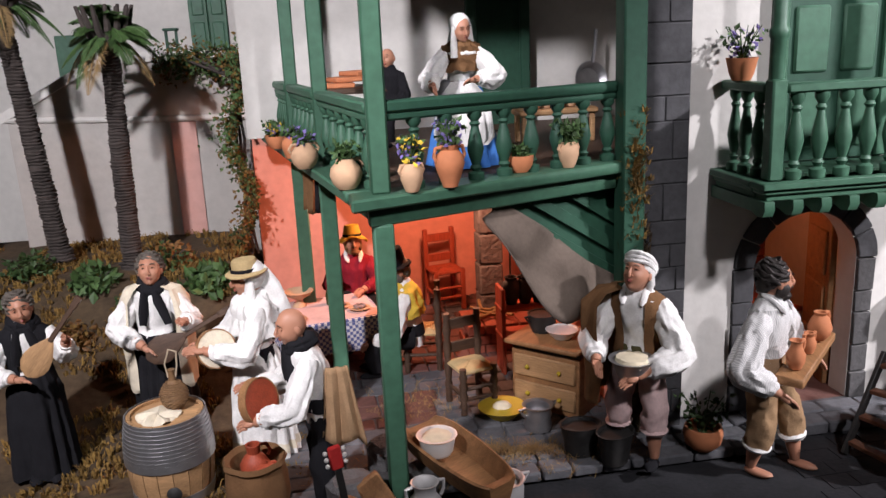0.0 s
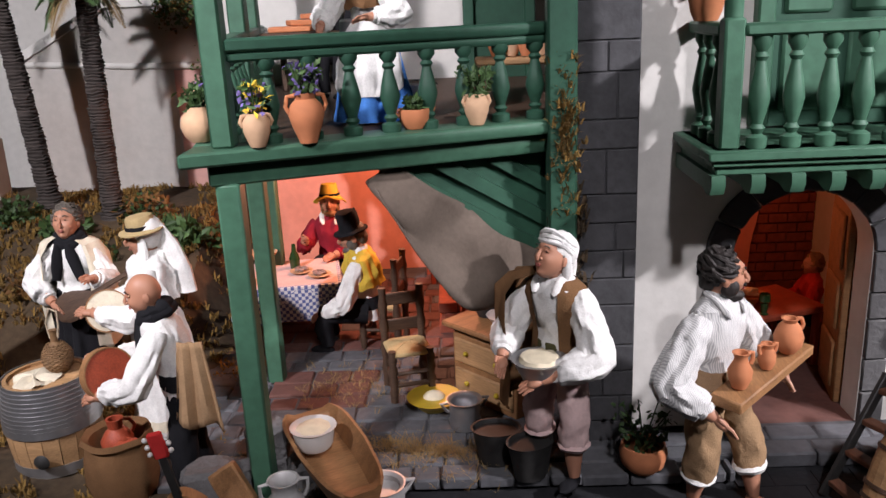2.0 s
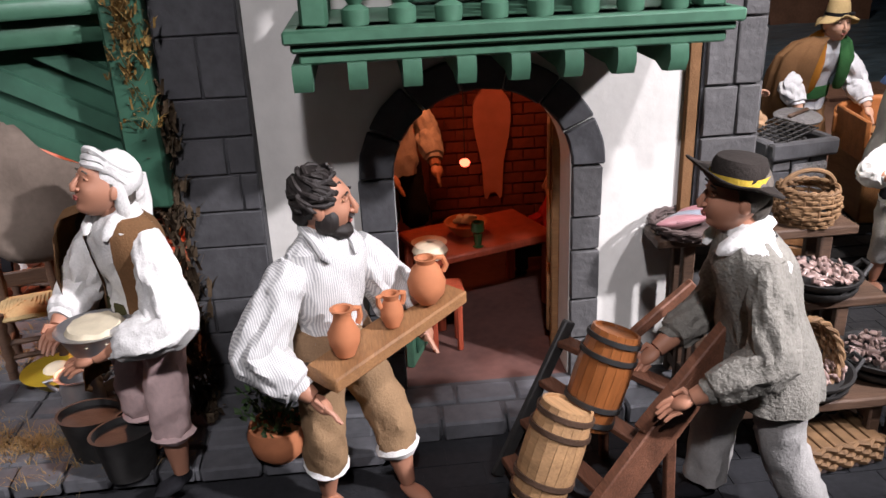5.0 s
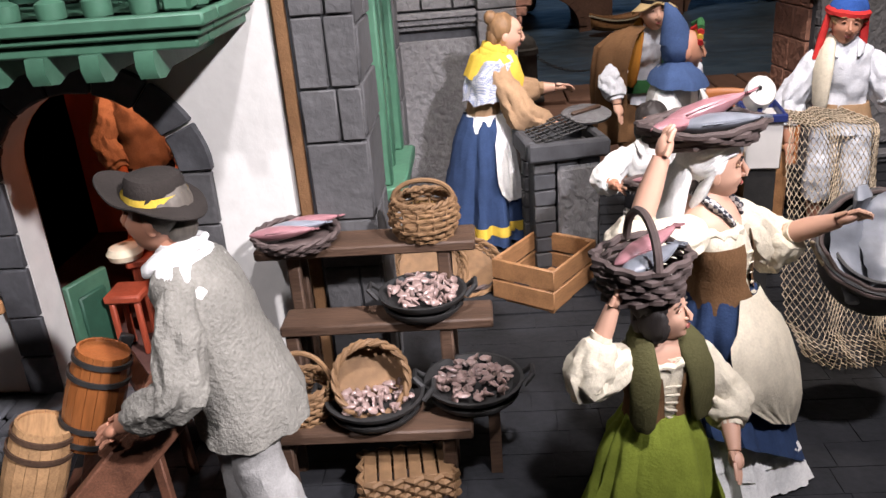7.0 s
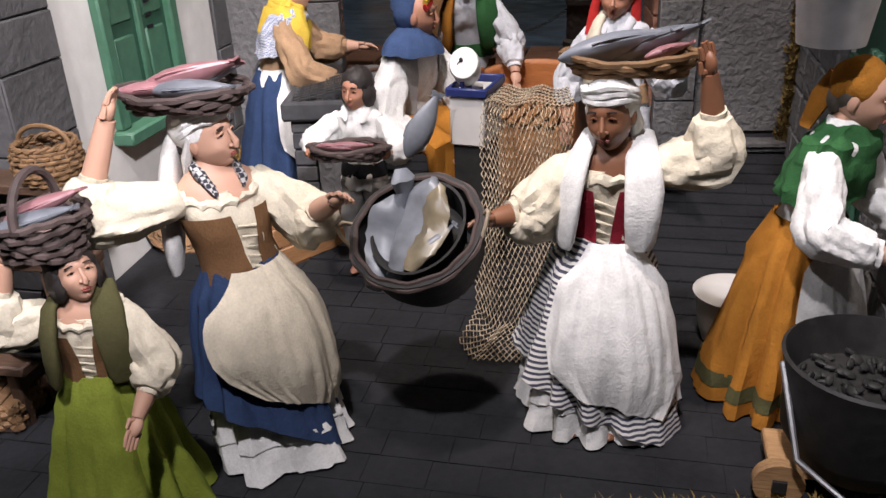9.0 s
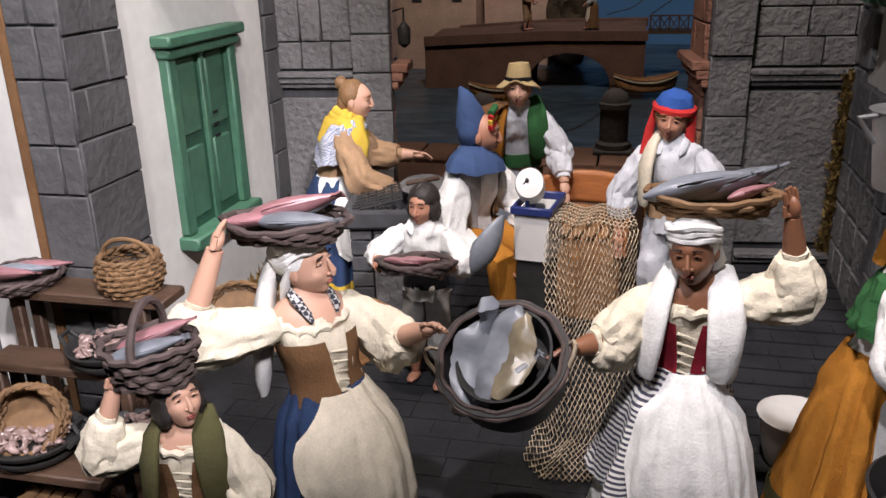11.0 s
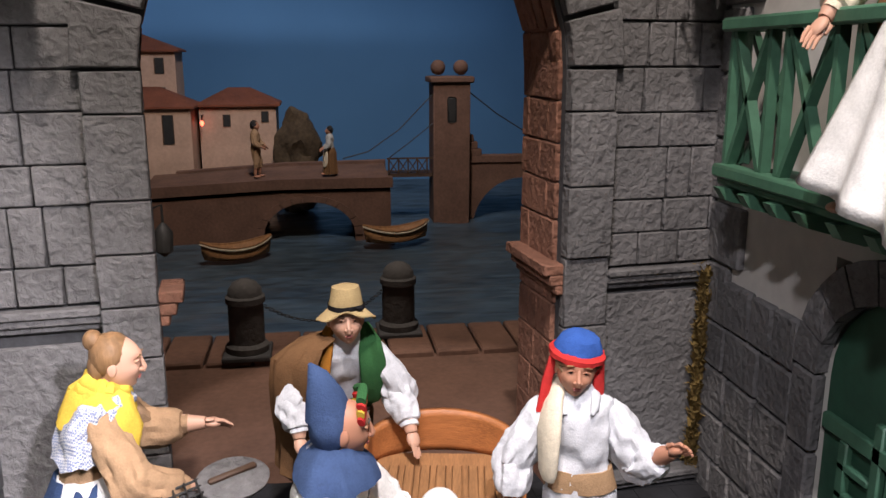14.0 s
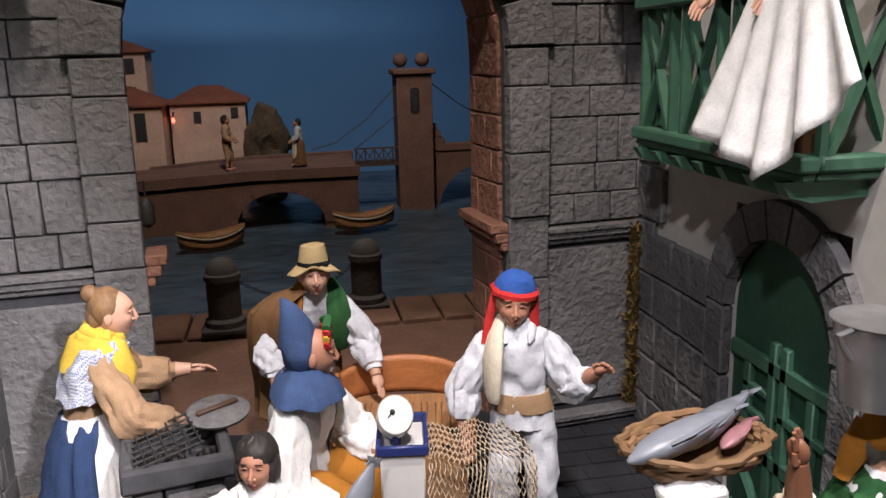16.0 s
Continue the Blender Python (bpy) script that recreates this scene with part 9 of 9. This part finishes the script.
# fish counter: scale box, wooden bin, net
sc = thing("scale_box", "white wooden weighing box with blue trim and a round dial", "scale", (0.93, 0.215, 0.01), -8)
sc.scale = (1.0, 1.0, 1.14)
part("body", box(bmesh.new(), 0.0, 0.046, -0.026, 0.05, 0.165, 0.222, bevel=0.002), "enamel", sc)
for r in ((-0.004, 0.05, -0.03, -0.025), (-0.004, 0.05, 0.049, 0.054), (-0.004, 0.001, -0.025, 0.049), (0.045, 0.05, -0.025, 0.049)):
    part("trim", box(bmesh.new(), *r, 0.221, 0.231, bevel=0.0015), "blue_trim", sc)
part("base", box(bmesh.new(), 0.003, 0.042, -0.022, 0.046, 0, 0.165), "iron_black", sc)
bm = bmesh.new()
lathe(bm, [(0.001, -0.014), (0.018, -0.012), (0.019, 0.009), (0.0175, 0.012), (0.001, 0.013)], 28, m=pose(0.016, -0.006, 0.25, 58, 0, 8))
dial = part("dial", bm, "enamel", sc)
bm = bmesh.new()
tube(bm, [(0.014, -0.016, 0.259), (0.008, -0.019, 0.252)], 0.0012, 5)
ball(bm, (0.0145, -0.017, 0.2595), 0.0028, 0, 8, 6)
part("needle", bm, "iron_black", dial)
bm = bmesh.new()
tube(bm, [(0.016, 0.0, 0.222), (0.016, 0.0, 0.24)], 0.006, 8)
tube(bm, [(0.016, -0.004, 0.226), (0.016, -0.018, 0.228), (0.016, -0.02, 0.236)], 0.003, 6)
part("post", bm, "blue_trim", sc)
fish(0, 0, 0, 0.09, "fish_silver", "silver fish held by the hooded figurine", pose(0.9, 0.154, 0.235, 0, -60, 30))
bin_ = thing("fish_bin", "curved orange-brown wooden fish bin with a slatted rack", "bin", (0.99, 0.5, 0.02), -10)
bin_.scale = (1.1, 1.1, 1.16)
part("base", box(bmesh.new(), -0.08, 0.08, -0.085, 0.075, 0, 0.12, bevel=0.003), "wood_mid", bin_)
bm = bmesh.new()
rows_ = []
for j in range(7):
    rows_.append([(0.095 * math.cos(a), 0.03 + 0.06 * math.sin(a), 0.12 + 0.05 * j / 6 * (0.6 + 0.4 * math.sin(a))) for a in (math.pi * i / 20 for i in range(21))])
ring_loft(bm, rows_, closed=False)
o = part("curved_back", bm, "wood_orange", bin_)
o.modifiers.new("thick", "SOLIDIFY").thickness = 0.008
for i in range(9):
    part("slat", box(bmesh.new(), -0.08 + 0.0185 * i, -0.068 + 0.0185 * i, -0.09, 0.03, 0.121, 0.127, bevel=0.0015), "wood_mid", bin_)
for x in (-0.09, 0.082):
    part("side", box(bmesh.new(), x, x + 0.008, -0.09, 0.04, 0.1, 0.165, bevel=0.002), "wood_orange", bin_)
bm = bmesh.new()
rows_ = []
for j in range(70):
    v = j / 69
    r = []
    for i in range(46):
        u = i / 45
        x = 0.975 + (0.1 + 0.05 * v) * u - 0.01 * v
        y = 0.25 - 0.09 * min(1, v * 5) - 0.1 * v * v - 0.03 * math.sin(math.pi * u) * v + 0.01 * math.sin(13 * u + 2 * v)
        z = 0.26 if v < 0.18 else 0.26 - (v - 0.18) / 0.62 * 0.25 if v < 0.8 else 0.008 + 0.004 * math.sin(20 * u + 9 * v)
        if v >= 0.8:
            y -= (v - 0.8) * 0.25
        r.append((x + 0.003 * math.sin(17 * v + 5 * u), y, max(z, 0.006)))
    rows_.append(r)
vs = [[bm.verts.new(p) for p in r] for r in rows_]
for j in range(0, 68, 2):
    for i in range(0, 44, 2):
        bm.faces.new((vs[j + 1][i], vs[j][i + 1], vs[j + 1][i + 2], vs[j + 2][i + 1]))
bmesh.ops.delete(bm, geom=[v for v in bm.verts if not v.link_faces], context="VERTS")
net = solid("fishing_net", bm, "rope", "tan knotted fishing net hanging from the counter", "net")
wf = net.modifiers.new("cords", "WIREFRAME")
wf.thickness, wf.use_even_offset, wf.use_boundary = 0.0018, False, True

# ---- the tub carried between two figurines ----
tub = thing("wash_tub", "round black tub of silver fish carried by two figurines", "tub", (0.97, -0.1, 0.173))
tub_frame = pose(0.97, -0.1, 0.173, 32, -8, 0) @ Matrix.Scale(0.9, 4)
tub.matrix_basis = tub_frame
bm = bmesh.new()
lathe(bm, [(0.001, 0), (0.05, 0.0), (0.061, 0.025), (0.068, 0.065), (0.071, 0.067), (0.07, 0.075), (0.064, 0.075), (0.06, 0.04), (0.05, 0.012), (0.001, 0.012)], 40)
part("body", bm, "iron_black", tub)
for k in range(2):
    bm = bmesh.new()
    r = 0.07 - 0.006 * k
    tube(bm, [((r + 0.0012 * math.sin(11 * a)) * math.cos(a), (r + 0.0012 * math.sin(11 * a)) * math.sin(a), 0.071 + 0.004 * k) for a in (2 * math.pi * j / 48 for j in range(49))], 0.0026, 6)
    part("rim", bm, "wicker_dark", tub)
for s_ in (-1, 1):
    bm = bmesh.new()
    tube(bm, [(s_ * 0.069, 0.014, 0.07), (s_ * 0.076, 0.008, 0.084), (s_ * 0.079, 0.0, 0.09), (s_ * 0.076, -0.008, 0.084), (s_ * 0.069, -0.014, 0.07)], 0.0022, 6)
    part("rope_handle", bm, "rope", tub)
bm = bmesh.new()
lathe(bm, [(0.001, 0.0), (0.04, 0.0), (0.052, 0.03), (0.054, 0.034), (0.051, 0.034), (0.04, 0.006), (0.001, 0.005)], 40, m=pose(0.008, 0.004, 0.042, 4, -10, 0))
part("inner_pan", bm, "iron_black", tub)


def slab_fish(m, ln, wide, mat, label, tail=0.0):
    """A flat split fish: an uneven leaf-shaped slab, thin at the belly, with a wrung tail."""
    bm = bmesh.new()
    rings_ = []
    for j in range(19):
        v = j / 18
        w_ = wide * (math.sin(math.pi * (0.06 + 0.8 * v)) ** 0.7) * (1 if v < 0.82 else 1 - (v - 0.82) * 3.6)
        w_ += 0.0025 * noise.noise(Vector((v * 9, wide * 90, 1)))
        row = []
        for i in range(16):
            a = 2 * math.pi * i / 16
            th = 0.0065 * (1 - 0.5 * abs(math.cos(a))) * (1 + 0.4 * noise.noise(Vector((v * 12, a, ln * 50))))
            row.append(m @ Vector((w_ * math.cos(a) + 0.004 * math.sin(v * 5), ln * (v - 0.5), th * math.sin(a) + 0.012 * v * v + 0.003 * math.sin(9 * v))))
        rings_.append(row)
    ring_loft(bm, rings_)
    if tail:
        tube(bm, [m @ Vector(q) for q in ((0.004, ln * 0.4, 0.01), (0.005, ln * 0.55, 0.016), (0.0, ln * 0.5 + tail * 0.6, 0.03), (-0.004, ln * 0.5 + tail, 0.034))], [0.009, 0.008, 0.012, 0.006], 12, 0, 0.6)
    rough_up(bm, 0.0022, 120, ln)
    return solid("fish", bm, mat, label, "fish", group="fish")


slab_fish(tub_frame @ pose(-0.037, -0.004, 0.056, 14, 24, -8), 0.1, 0.024, "fish_silver", "large split grey fish lying in the tub", 0.022)
slab_fish(tub_frame @ pose(0.002, 0.002, 0.068, 8, -6, -26), 0.108, 0.03, "fish_grey", "large split grey fish lying in the tub")
slab_fish(tub_frame @ pose(0.016, -0.006, 0.074, 8, -10, -28), 0.092, 0.019, "fish_ochre", "large split yellowish fish lying in the tub")
fish(0, 0, 0, 0.045, "fish_grey", "small grey fish lying in the tub", tub_frame @ pose(0.026, -0.012, 0.076, 80, 6, 44), 0.16)


def head_basket(x, y, z, rx, ry, mat, label, fishes, seed, turn=0.0, deep=0.014, handle=0.0):
    t = thing("basket", label, "basket", (0, 0, 0))
    t.matrix_basis = pose(x, y, z, 0, 0, turn)
    prof = [(0.8, 0), (0.95, deep * 0.5), (1.0, deep)]
    for k in range(5):
        u = k / 4
        f = 0.8 + 0.2 * u
        bm = bmesh.new()
        tube(bm, [((rx * f + 0.002 * math.sin(12 * a + k * 3.14)) * math.cos(a), (ry * f + 0.002 * math.sin(12 * a + k * 3.14)) * math.sin(a), deep * u + 0.002 * math.sin(3 * a + k)) for a in (2 * math.pi * j / 44 for j in range(45))], 0.0032, 6)
        part("weave", bm, mat, t)
    bm = bmesh.new()
    lathe(bm, [(0.001, 0), (rx * 0.82, 0), (rx * 0.82, 0.003), (0.001, 0.003)], 28, sq=(1, ry / rx))
    part("base", bm, mat, t)
    if handle:
        bm = bmesh.new()
        tube(bm, [(0, ry * math.cos(a), deep + handle * math.sin(a)) for a in (math.pi * j / 14 for j in range(15))], 0.0035, 7)
        part("handle", bm, mat, t)
    for fx, fy, fz, ln, mt, ax, ay, az in fishes:
        fish(0, 0, 0, ln, mt, "fish lying in a carried basket", pose(x, y, z, 0, 0, turn) @ pose(fx, fy, fz, ax, ay, az))


head_basket(0.775, -0.166, 0.35, 0.056, 0.04, "wicker_dark", "dark wicker tray of pink fish balanced on a head", ((0.004, 0.006, 0.022, 0.095, "fish_pink", 60, -14, 8), (0.012, -0.012, 0.016, 0.08, "fish_grey", 80, -3, -5), (-0.024, -0.008, 0.016, 0.06, "fish_pink", 80, 0, 20), (0.02, 0.016, 0.02, 0.06, "fish_silver", 70, -14, 30)), 1, 8)
head_basket(1.145, -0.045, 0.355, 0.06, 0.04, "wicker", "brown wicker tray of silver fish held overhead", ((-0.012, -0.005, 0.022, 0.11, "fish_silver", 60, -10, 12), (0.02, 0.008, 0.022, 0.1, "fish_grey", 60, -14, 20), (0.03, -0.01, 0.018, 0.05, "fish_pink", 60, -8, 30)), 2, 5)
head_basket(0.702, -0.288, 0.266, 0.037, 0.034, "wicker_dark", "deep dark basket of fish on the girl's head", ((0.004, -0.01, 0.03, 0.065, "fish_grey", 80, -8, 25), (0.006, 0.004, 0.036, 0.066, "fish_pink", 70, -16, 20)), 3, 10, 0.03, 0.034)
head_basket(0.81, 0.132, 0.2, 0.05, 0.024, "wicker_dark", "oblong dark tray of small pink fish held by the boy", ((0.0, 0.0, 0.012, 0.06, "fish_pink", 60, 0, 10), (-0.018, -0.004, 0.012, 0.05, "fish_pink", 60, 0, -15)), 4, 6, 0.012)

# cauldron on a wheeled stand, basin and bucket
ca = thing("cauldron", "large dark iron cauldron of shellfish on a wheeled stand", "cauldron", (1.36, -0.145, 0.0))
bm = bmesh.new()
lathe(bm, [(0.001, 0.03), (0.05, 0.032), (0.066, 0.06), (0.07, 0.12), (0.074, 0.135), (0.071, 0.137), (0.066, 0.12), (0.062, 0.1), (0.001, 0.098)], 36)
part("pot", bm, "iron_black", ca)
bm = bmesh.new()
rng = random.Random(9)
for k in range(90):
    a, q = rng.uniform(0, 6.28), 0.058 * math.sqrt(rng.random())
    ball(bm, (q * math.cos(a), q * math.sin(a), 0.1 + 0.006 * rng.random()), (0.007, 0.0045, 0.003), 0, 7, 5, Matrix.Rotation(rng.uniform(0, 3), 4, (rng.random(), rng.random(), rng.random())))
part("mussels", bm, "iron_black", ca)["kind"] = "stuff"
bm = bmesh.new()
tube(bm, [(-0.072, 0, 0.125), (-0.06, -0.05, 0.06), (-0.01, -0.085, 0.035), (0.05, -0.06, 0.05), (0.072, 0, 0.125)], 0.0028, 7)
part("bail", bm, "metal_grey", ca)
part("stand", box(bmesh.new(), -0.075, 0.075, -0.03, 0.03, 0.022, 0.032, bevel=0.002), "wood_light", ca)
for x in (-0.068, 0.068):
    bm = bmesh.new()
    lathe(bm, [(0.001, -0.006), (0.022, -0.006), (0.022, 0.006), (0.001, 0.006)], 20, m=pose(x, -0.035, 0.022, 90, 0, 0))
    wh = part("wheel", bm, "wood_light", ca)
    part("hub", box(bmesh.new(), x - 0.006, x + 0.006, -0.044, -0.04, 0.016, 0.028), "iron_black", wh)
wb = pot(1.275, 0.09, 0.004, [(0.03, 0), (0.036, 0.02), (0.042, 0.06), (0.045, 0.062)], "enamel", "white enamel tub of fish behind the figurines", 0, None, 1, "basin", "basin")
bm = bmesh.new()
lathe(bm, [(0.001, 0.05), (0.038, 0.05), (0.03, 0.055), (0.001, 0.058)], 20)
solid("salted_fish", rough_up(bm, 0.003, 60), "fish_pink", "pale pink salted fish heaped in the white tub", "fish").location = (1.275, 0.09, 0.004)
pl2 = pot(1.31, -0.03, 0.375, [(0.028, 0), (0.032, 0.03), (0.037, 0.068), (0.04, 0.07)], "metal_grey", "grey tin bucket carried on a head", 2, None, 1, "bucket", "bucket")

# barrow with two casks
brw = thing("barrow", "brown wooden hand barrow carrying two casks", "barrow", (0, 0, 0))


def beam(p, q, w, d, mat, nm="beam"):
    p, q = Vector(p), Vector(q)
    dd = (q - p).normalized()
    up = (Vector((0, 0, 1)) - dd * dd.z).normalized()
    s_ = dd.cross(up) * w / 2
    u = up * d / 2
    bm = bmesh.new()
    ring_loft(bm, [[c + a * s_ + b * u for a, b in ((-1, -1), (1, -1), (1, 1), (-1, 1))] for c in (p, q)])
    bmesh.ops.recalc_face_normals(bm, faces=bm.faces)
    bmesh.ops.bevel(bm, geom=bm.edges[:], offset=0.0015, segments=1, affect="EDGES")
    part(nm, bm, mat, brw)


beam((0.125, -0.17, 0.005), (0.21, -0.14, 0.17), 0.008, 0.014, "iron_black", "side_rail")
beam((0.15, -0.33, 0.01), (0.33, -0.255, 0.195), 0.012, 0.04, "wood_brown", "side_board")
beam((0.24, -0.15, 0.12), (0.345, -0.135, 0.2), 0.01, 0.012, "wood_brown", "handle")
beam((0.24, -0.29, 0.13), (0.35, -0.25, 0.235), 0.012, 0.016, "wood_brown", "handle")
for u in (0.15, 0.4, 0.65, 0.9):
    beam(Vector((0.125, -0.17, 0.0)).lerp(Vector((0.21, -0.14, 0.165)), u), Vector((0.15, -0.33, 0.0)).lerp(Vector((0.31, -0.265, 0.165)), u), 0.018, 0.008, "wood_brown", "rung")
beam((0.28, -0.27, 0.0), (0.275, -0.27, 0.125), 0.01, 0.01, "wood_brown", "prop")
beam((0.25, -0.15, 0.0), (0.245, -0.15, 0.125), 0.01, 0.01, "wood_brown", "prop")


def cask(p, q, r, mat, label, hm):
    p, q = Vector(p), Vector(q)
    h = (q - p).length
    m_ = Matrix.Translation(p) @ (q - p).to_track_quat("Z", "Y").to_matrix().to_4x4()
    t = barrel(0, 0, 0, r, h, mat, (0.08, 0.25, 0.75, 0.92), label, m_, hm, "casks on the barrow")
    bm = bmesh.new()
    tube(bm, [(r * 0.98, 0, h * 0.5), (r * 1.1, 0, h * 0.5)], 0.005, 8)
    part("bung", bm, "wood_dark", t)


cask((0.2, -0.245, 0.115), (0.232, -0.232, 0.205), 0.027, "cask_red", "varnished brown cask with black iron hoops", "iron_black")
cask((0.145, -0.28, 0.06), (0.178, -0.265, 0.15), 0.0285, "wood_light", "pale wooden cask with thin brown hoops", "wood_dark")
# board with jugs carried by the bearded figurine
cb = thing("carrying_board", "worn wooden board carried by a figurine", "board", (0, 0, 0))
bm = bmesh.new()
p, q = Vector((-0.045, -0.255, 0.193)), Vector((0.086, -0.14, 0.216))
dd = (q - p).normalized()
s_ = dd.cross(Vector((0, 0, 1))).normalized() * 0.022
u = Vector((0, 0, 0.007))
ring_loft(bm, [[c + a * s_ + b * u for a, b in ((-1, -1), (1, -1), (1, 1), (-1, 1))] for c in (p, p.lerp(q, 0.5), q)])
bmesh.ops.recalc_face_normals(bm, faces=bm.faces)
bmesh.ops.bevel(bm, geom=bm.edges[:], offset=0.002, segments=1, affect="EDGES")
part("plank", rough_up(bm, 0.001, 50), "wood_mid", cb)
SMALLJUG = [(0.009, 0), (0.014, 0.012), (0.015, 0.022), (0.009, 0.034), (0.008, 0.04), (0.011, 0.046)]
pot(-0.022, -0.235, 0.206, SMALLJUG, "terracotta", "small terracotta pitcher on the carried board", 1, None, 1, "jug", "jug", "jugs on the carried board")
pot(0.023, -0.2, 0.213, [(0.007, 0), (0.011, 0.01), (0.011, 0.018), (0.007, 0.028), (0.009, 0.034)], "terracotta", "tiny terracotta cup on the carried board", 2, None, 1, "jug", "jug", "jugs on the carried board")
pot(0.059, -0.173, 0.222, [(0.009, 0), (0.017, 0.01), (0.019, 0.022), (0.014, 0.036), (0.009, 0.042), (0.011, 0.047)], "terracotta", "round terracotta jug on the carried board", 1, None, 1, "jug", "jug", "jugs on the carried board")
bwl = pot(-0.261, -0.168, 0.195, [(0.022, 0), (0.028, 0.012), (0.034, 0.026), (0.037, 0.028)], "metal_grey", "tin bowl of curds held by a figurine", 0, None, 1, "bowl", "bowl")
bm = bmesh.new()
lathe(bm, [(0.001, 0.02), (0.031, 0.02), (0.025, 0.03), (0.001, 0.033)], 24)
solid("curd", rough_up(bm, 0.004, 90), "dough", "white curds heaped in the tin bowl", "food").location = (-0.261, -0.168, 0.195)

# instruments of the musicians
def tambourine(x, y, z, m, r, label, skin_):
    t = thing("tambourine", label, "tambourine", (0, 0, 0))
    t.matrix_basis = m
    bm = bmesh.new()
    lathe(bm, [(r * 0.94, -0.007), (r, -0.007), (r, 0.007), (r * 0.94, 0.007)], 32, cap=(False, False))
    part("hoop", bm, "wood_mid", t)
    bm = bmesh.new()
    lathe(bm, [(0.001, 0.004), (r * 0.95, 0.004), (r * 0.95, 0.006), (0.001, 0.006)], 32)
    part("drumhead", bm, skin_, t)


tambourine(0, 0, 0, pose(-0.917, 0.044, 0.232, 72, 0, 25), 0.034, "tambourine with a pale drumhead held up", "cloth_cream")
tambourine(0, 0, 0, pose(-0.839, -0.154, 0.215, 75, -10, 55), 0.036, "brown drum held by the drummer figurine", "wood_red")


def lute(m, label, mat):
    t = thing("lute", label, "lute", (0, 0, 0))
    t.matrix_basis = m
    bm = bmesh.new()
    ring_loft(bm, [[(u * 0.055 - 0.04, w * 0.032 * math.cos(a), w * 0.02 * math.sin(a) if math.sin(a) < 0 else w * 0.004 * math.sin(a)) for a in (2 * math.pi * i / 16 for i in range(16))] for u, w in ((-0.75, 0.1), (-0.6, 0.6), (-0.3, 0.92), (0, 1), (0.4, 0.85), (0.8, 0.5), (1.1, 0.2))])
    part("body", bm, mat, t)
    part("neck", box(bmesh.new(), 0.015, 0.11, -0.005, 0.005, -0.004, 0.004, bevel=0.001), "wood_dark", t)
    part("pegbox", box(bmesh.new(), 0.105, 0.135, -0.007, 0.007, -0.006, 0.004, bevel=0.001), "wood_dark", t)


def aim(p, along, size):
    x_ = Vector(along).normalized()
    z_ = (Vector((0.1, -1, 0.35)) - x_ * Vector((0.1, -1, 0.35)).dot(x_)).normalized()
    m_ = Matrix((x_, z_.cross(x_), z_)).transposed().to_4x4() @ Matrix.Scale(size, 4)
    return Matrix.Translation(p) @ m_


lute(aim((-1.176, 0.023, 0.272), (0.6, 0.0, 0.75), 0.74), "small round-backed lute held by a figurine", "wood_light")
lute(aim((-0.99, 0.126, 0.226), (0.85, 0, 0.45), 0.8), "brown guitar held by the singing figurine", "wood_dark")
# white cloth over the far balcony rail
bm = bmesh.new()
rows_ = []
for j in range(15):
    v = j / 14
    r = []
    for i in range(31):
        q_ = i / 30
        y = 0.29 - 0.28 * q_
        low = 0.565 - 0.035 * q_ / 0.5 if q_ < 0.5 else 0.53 + 0.1 * (q_ - 0.5) / 0.5
        high = 0.715 + 0.02 * math.sin(q_ * 3)
        r.append((1.342 - 0.035 * v - 0.008 * math.sin(i * 0.9 + 0.6 * v) * v, 0.2 + (y - 0.2) * (0.45 + 0.55 * v), high + (low - high) * v))
    rows_.append(r)
ring_loft(bm, rows_, closed=False)
o = solid("white_cloth", bm, "cloth_white", "white embroidered cloth hung over the green balcony rail", "cloth")
o.modifiers.new("thick", "SOLIDIFY").thickness = 0.002
# burlap over the drummer's shoulder
bm = bmesh.new()
rows_ = []
for j in range(13):
    v = j / 12
    rows_.append([(-0.722 + 0.004 * v + (0.017 + 0.017 * v) * (i / 14 * 2 - 1), -0.158 - 0.012 * v + 0.006 * math.sin(i * 1.1 + v) * (0.3 + v), 0.258 - 0.118 * v + 0.006 * math.sin(i * 0.8) * v) for i in range(15)])
ring_loft(bm, rows_, closed=False)
o = solid("burlap_cloth", bm, "cloth_burlap", "coarse burlap bag hanging from the drummer's shoulder", "cloth")
o.modifiers.new("thick", "SOLIDIFY").thickness = 0.003
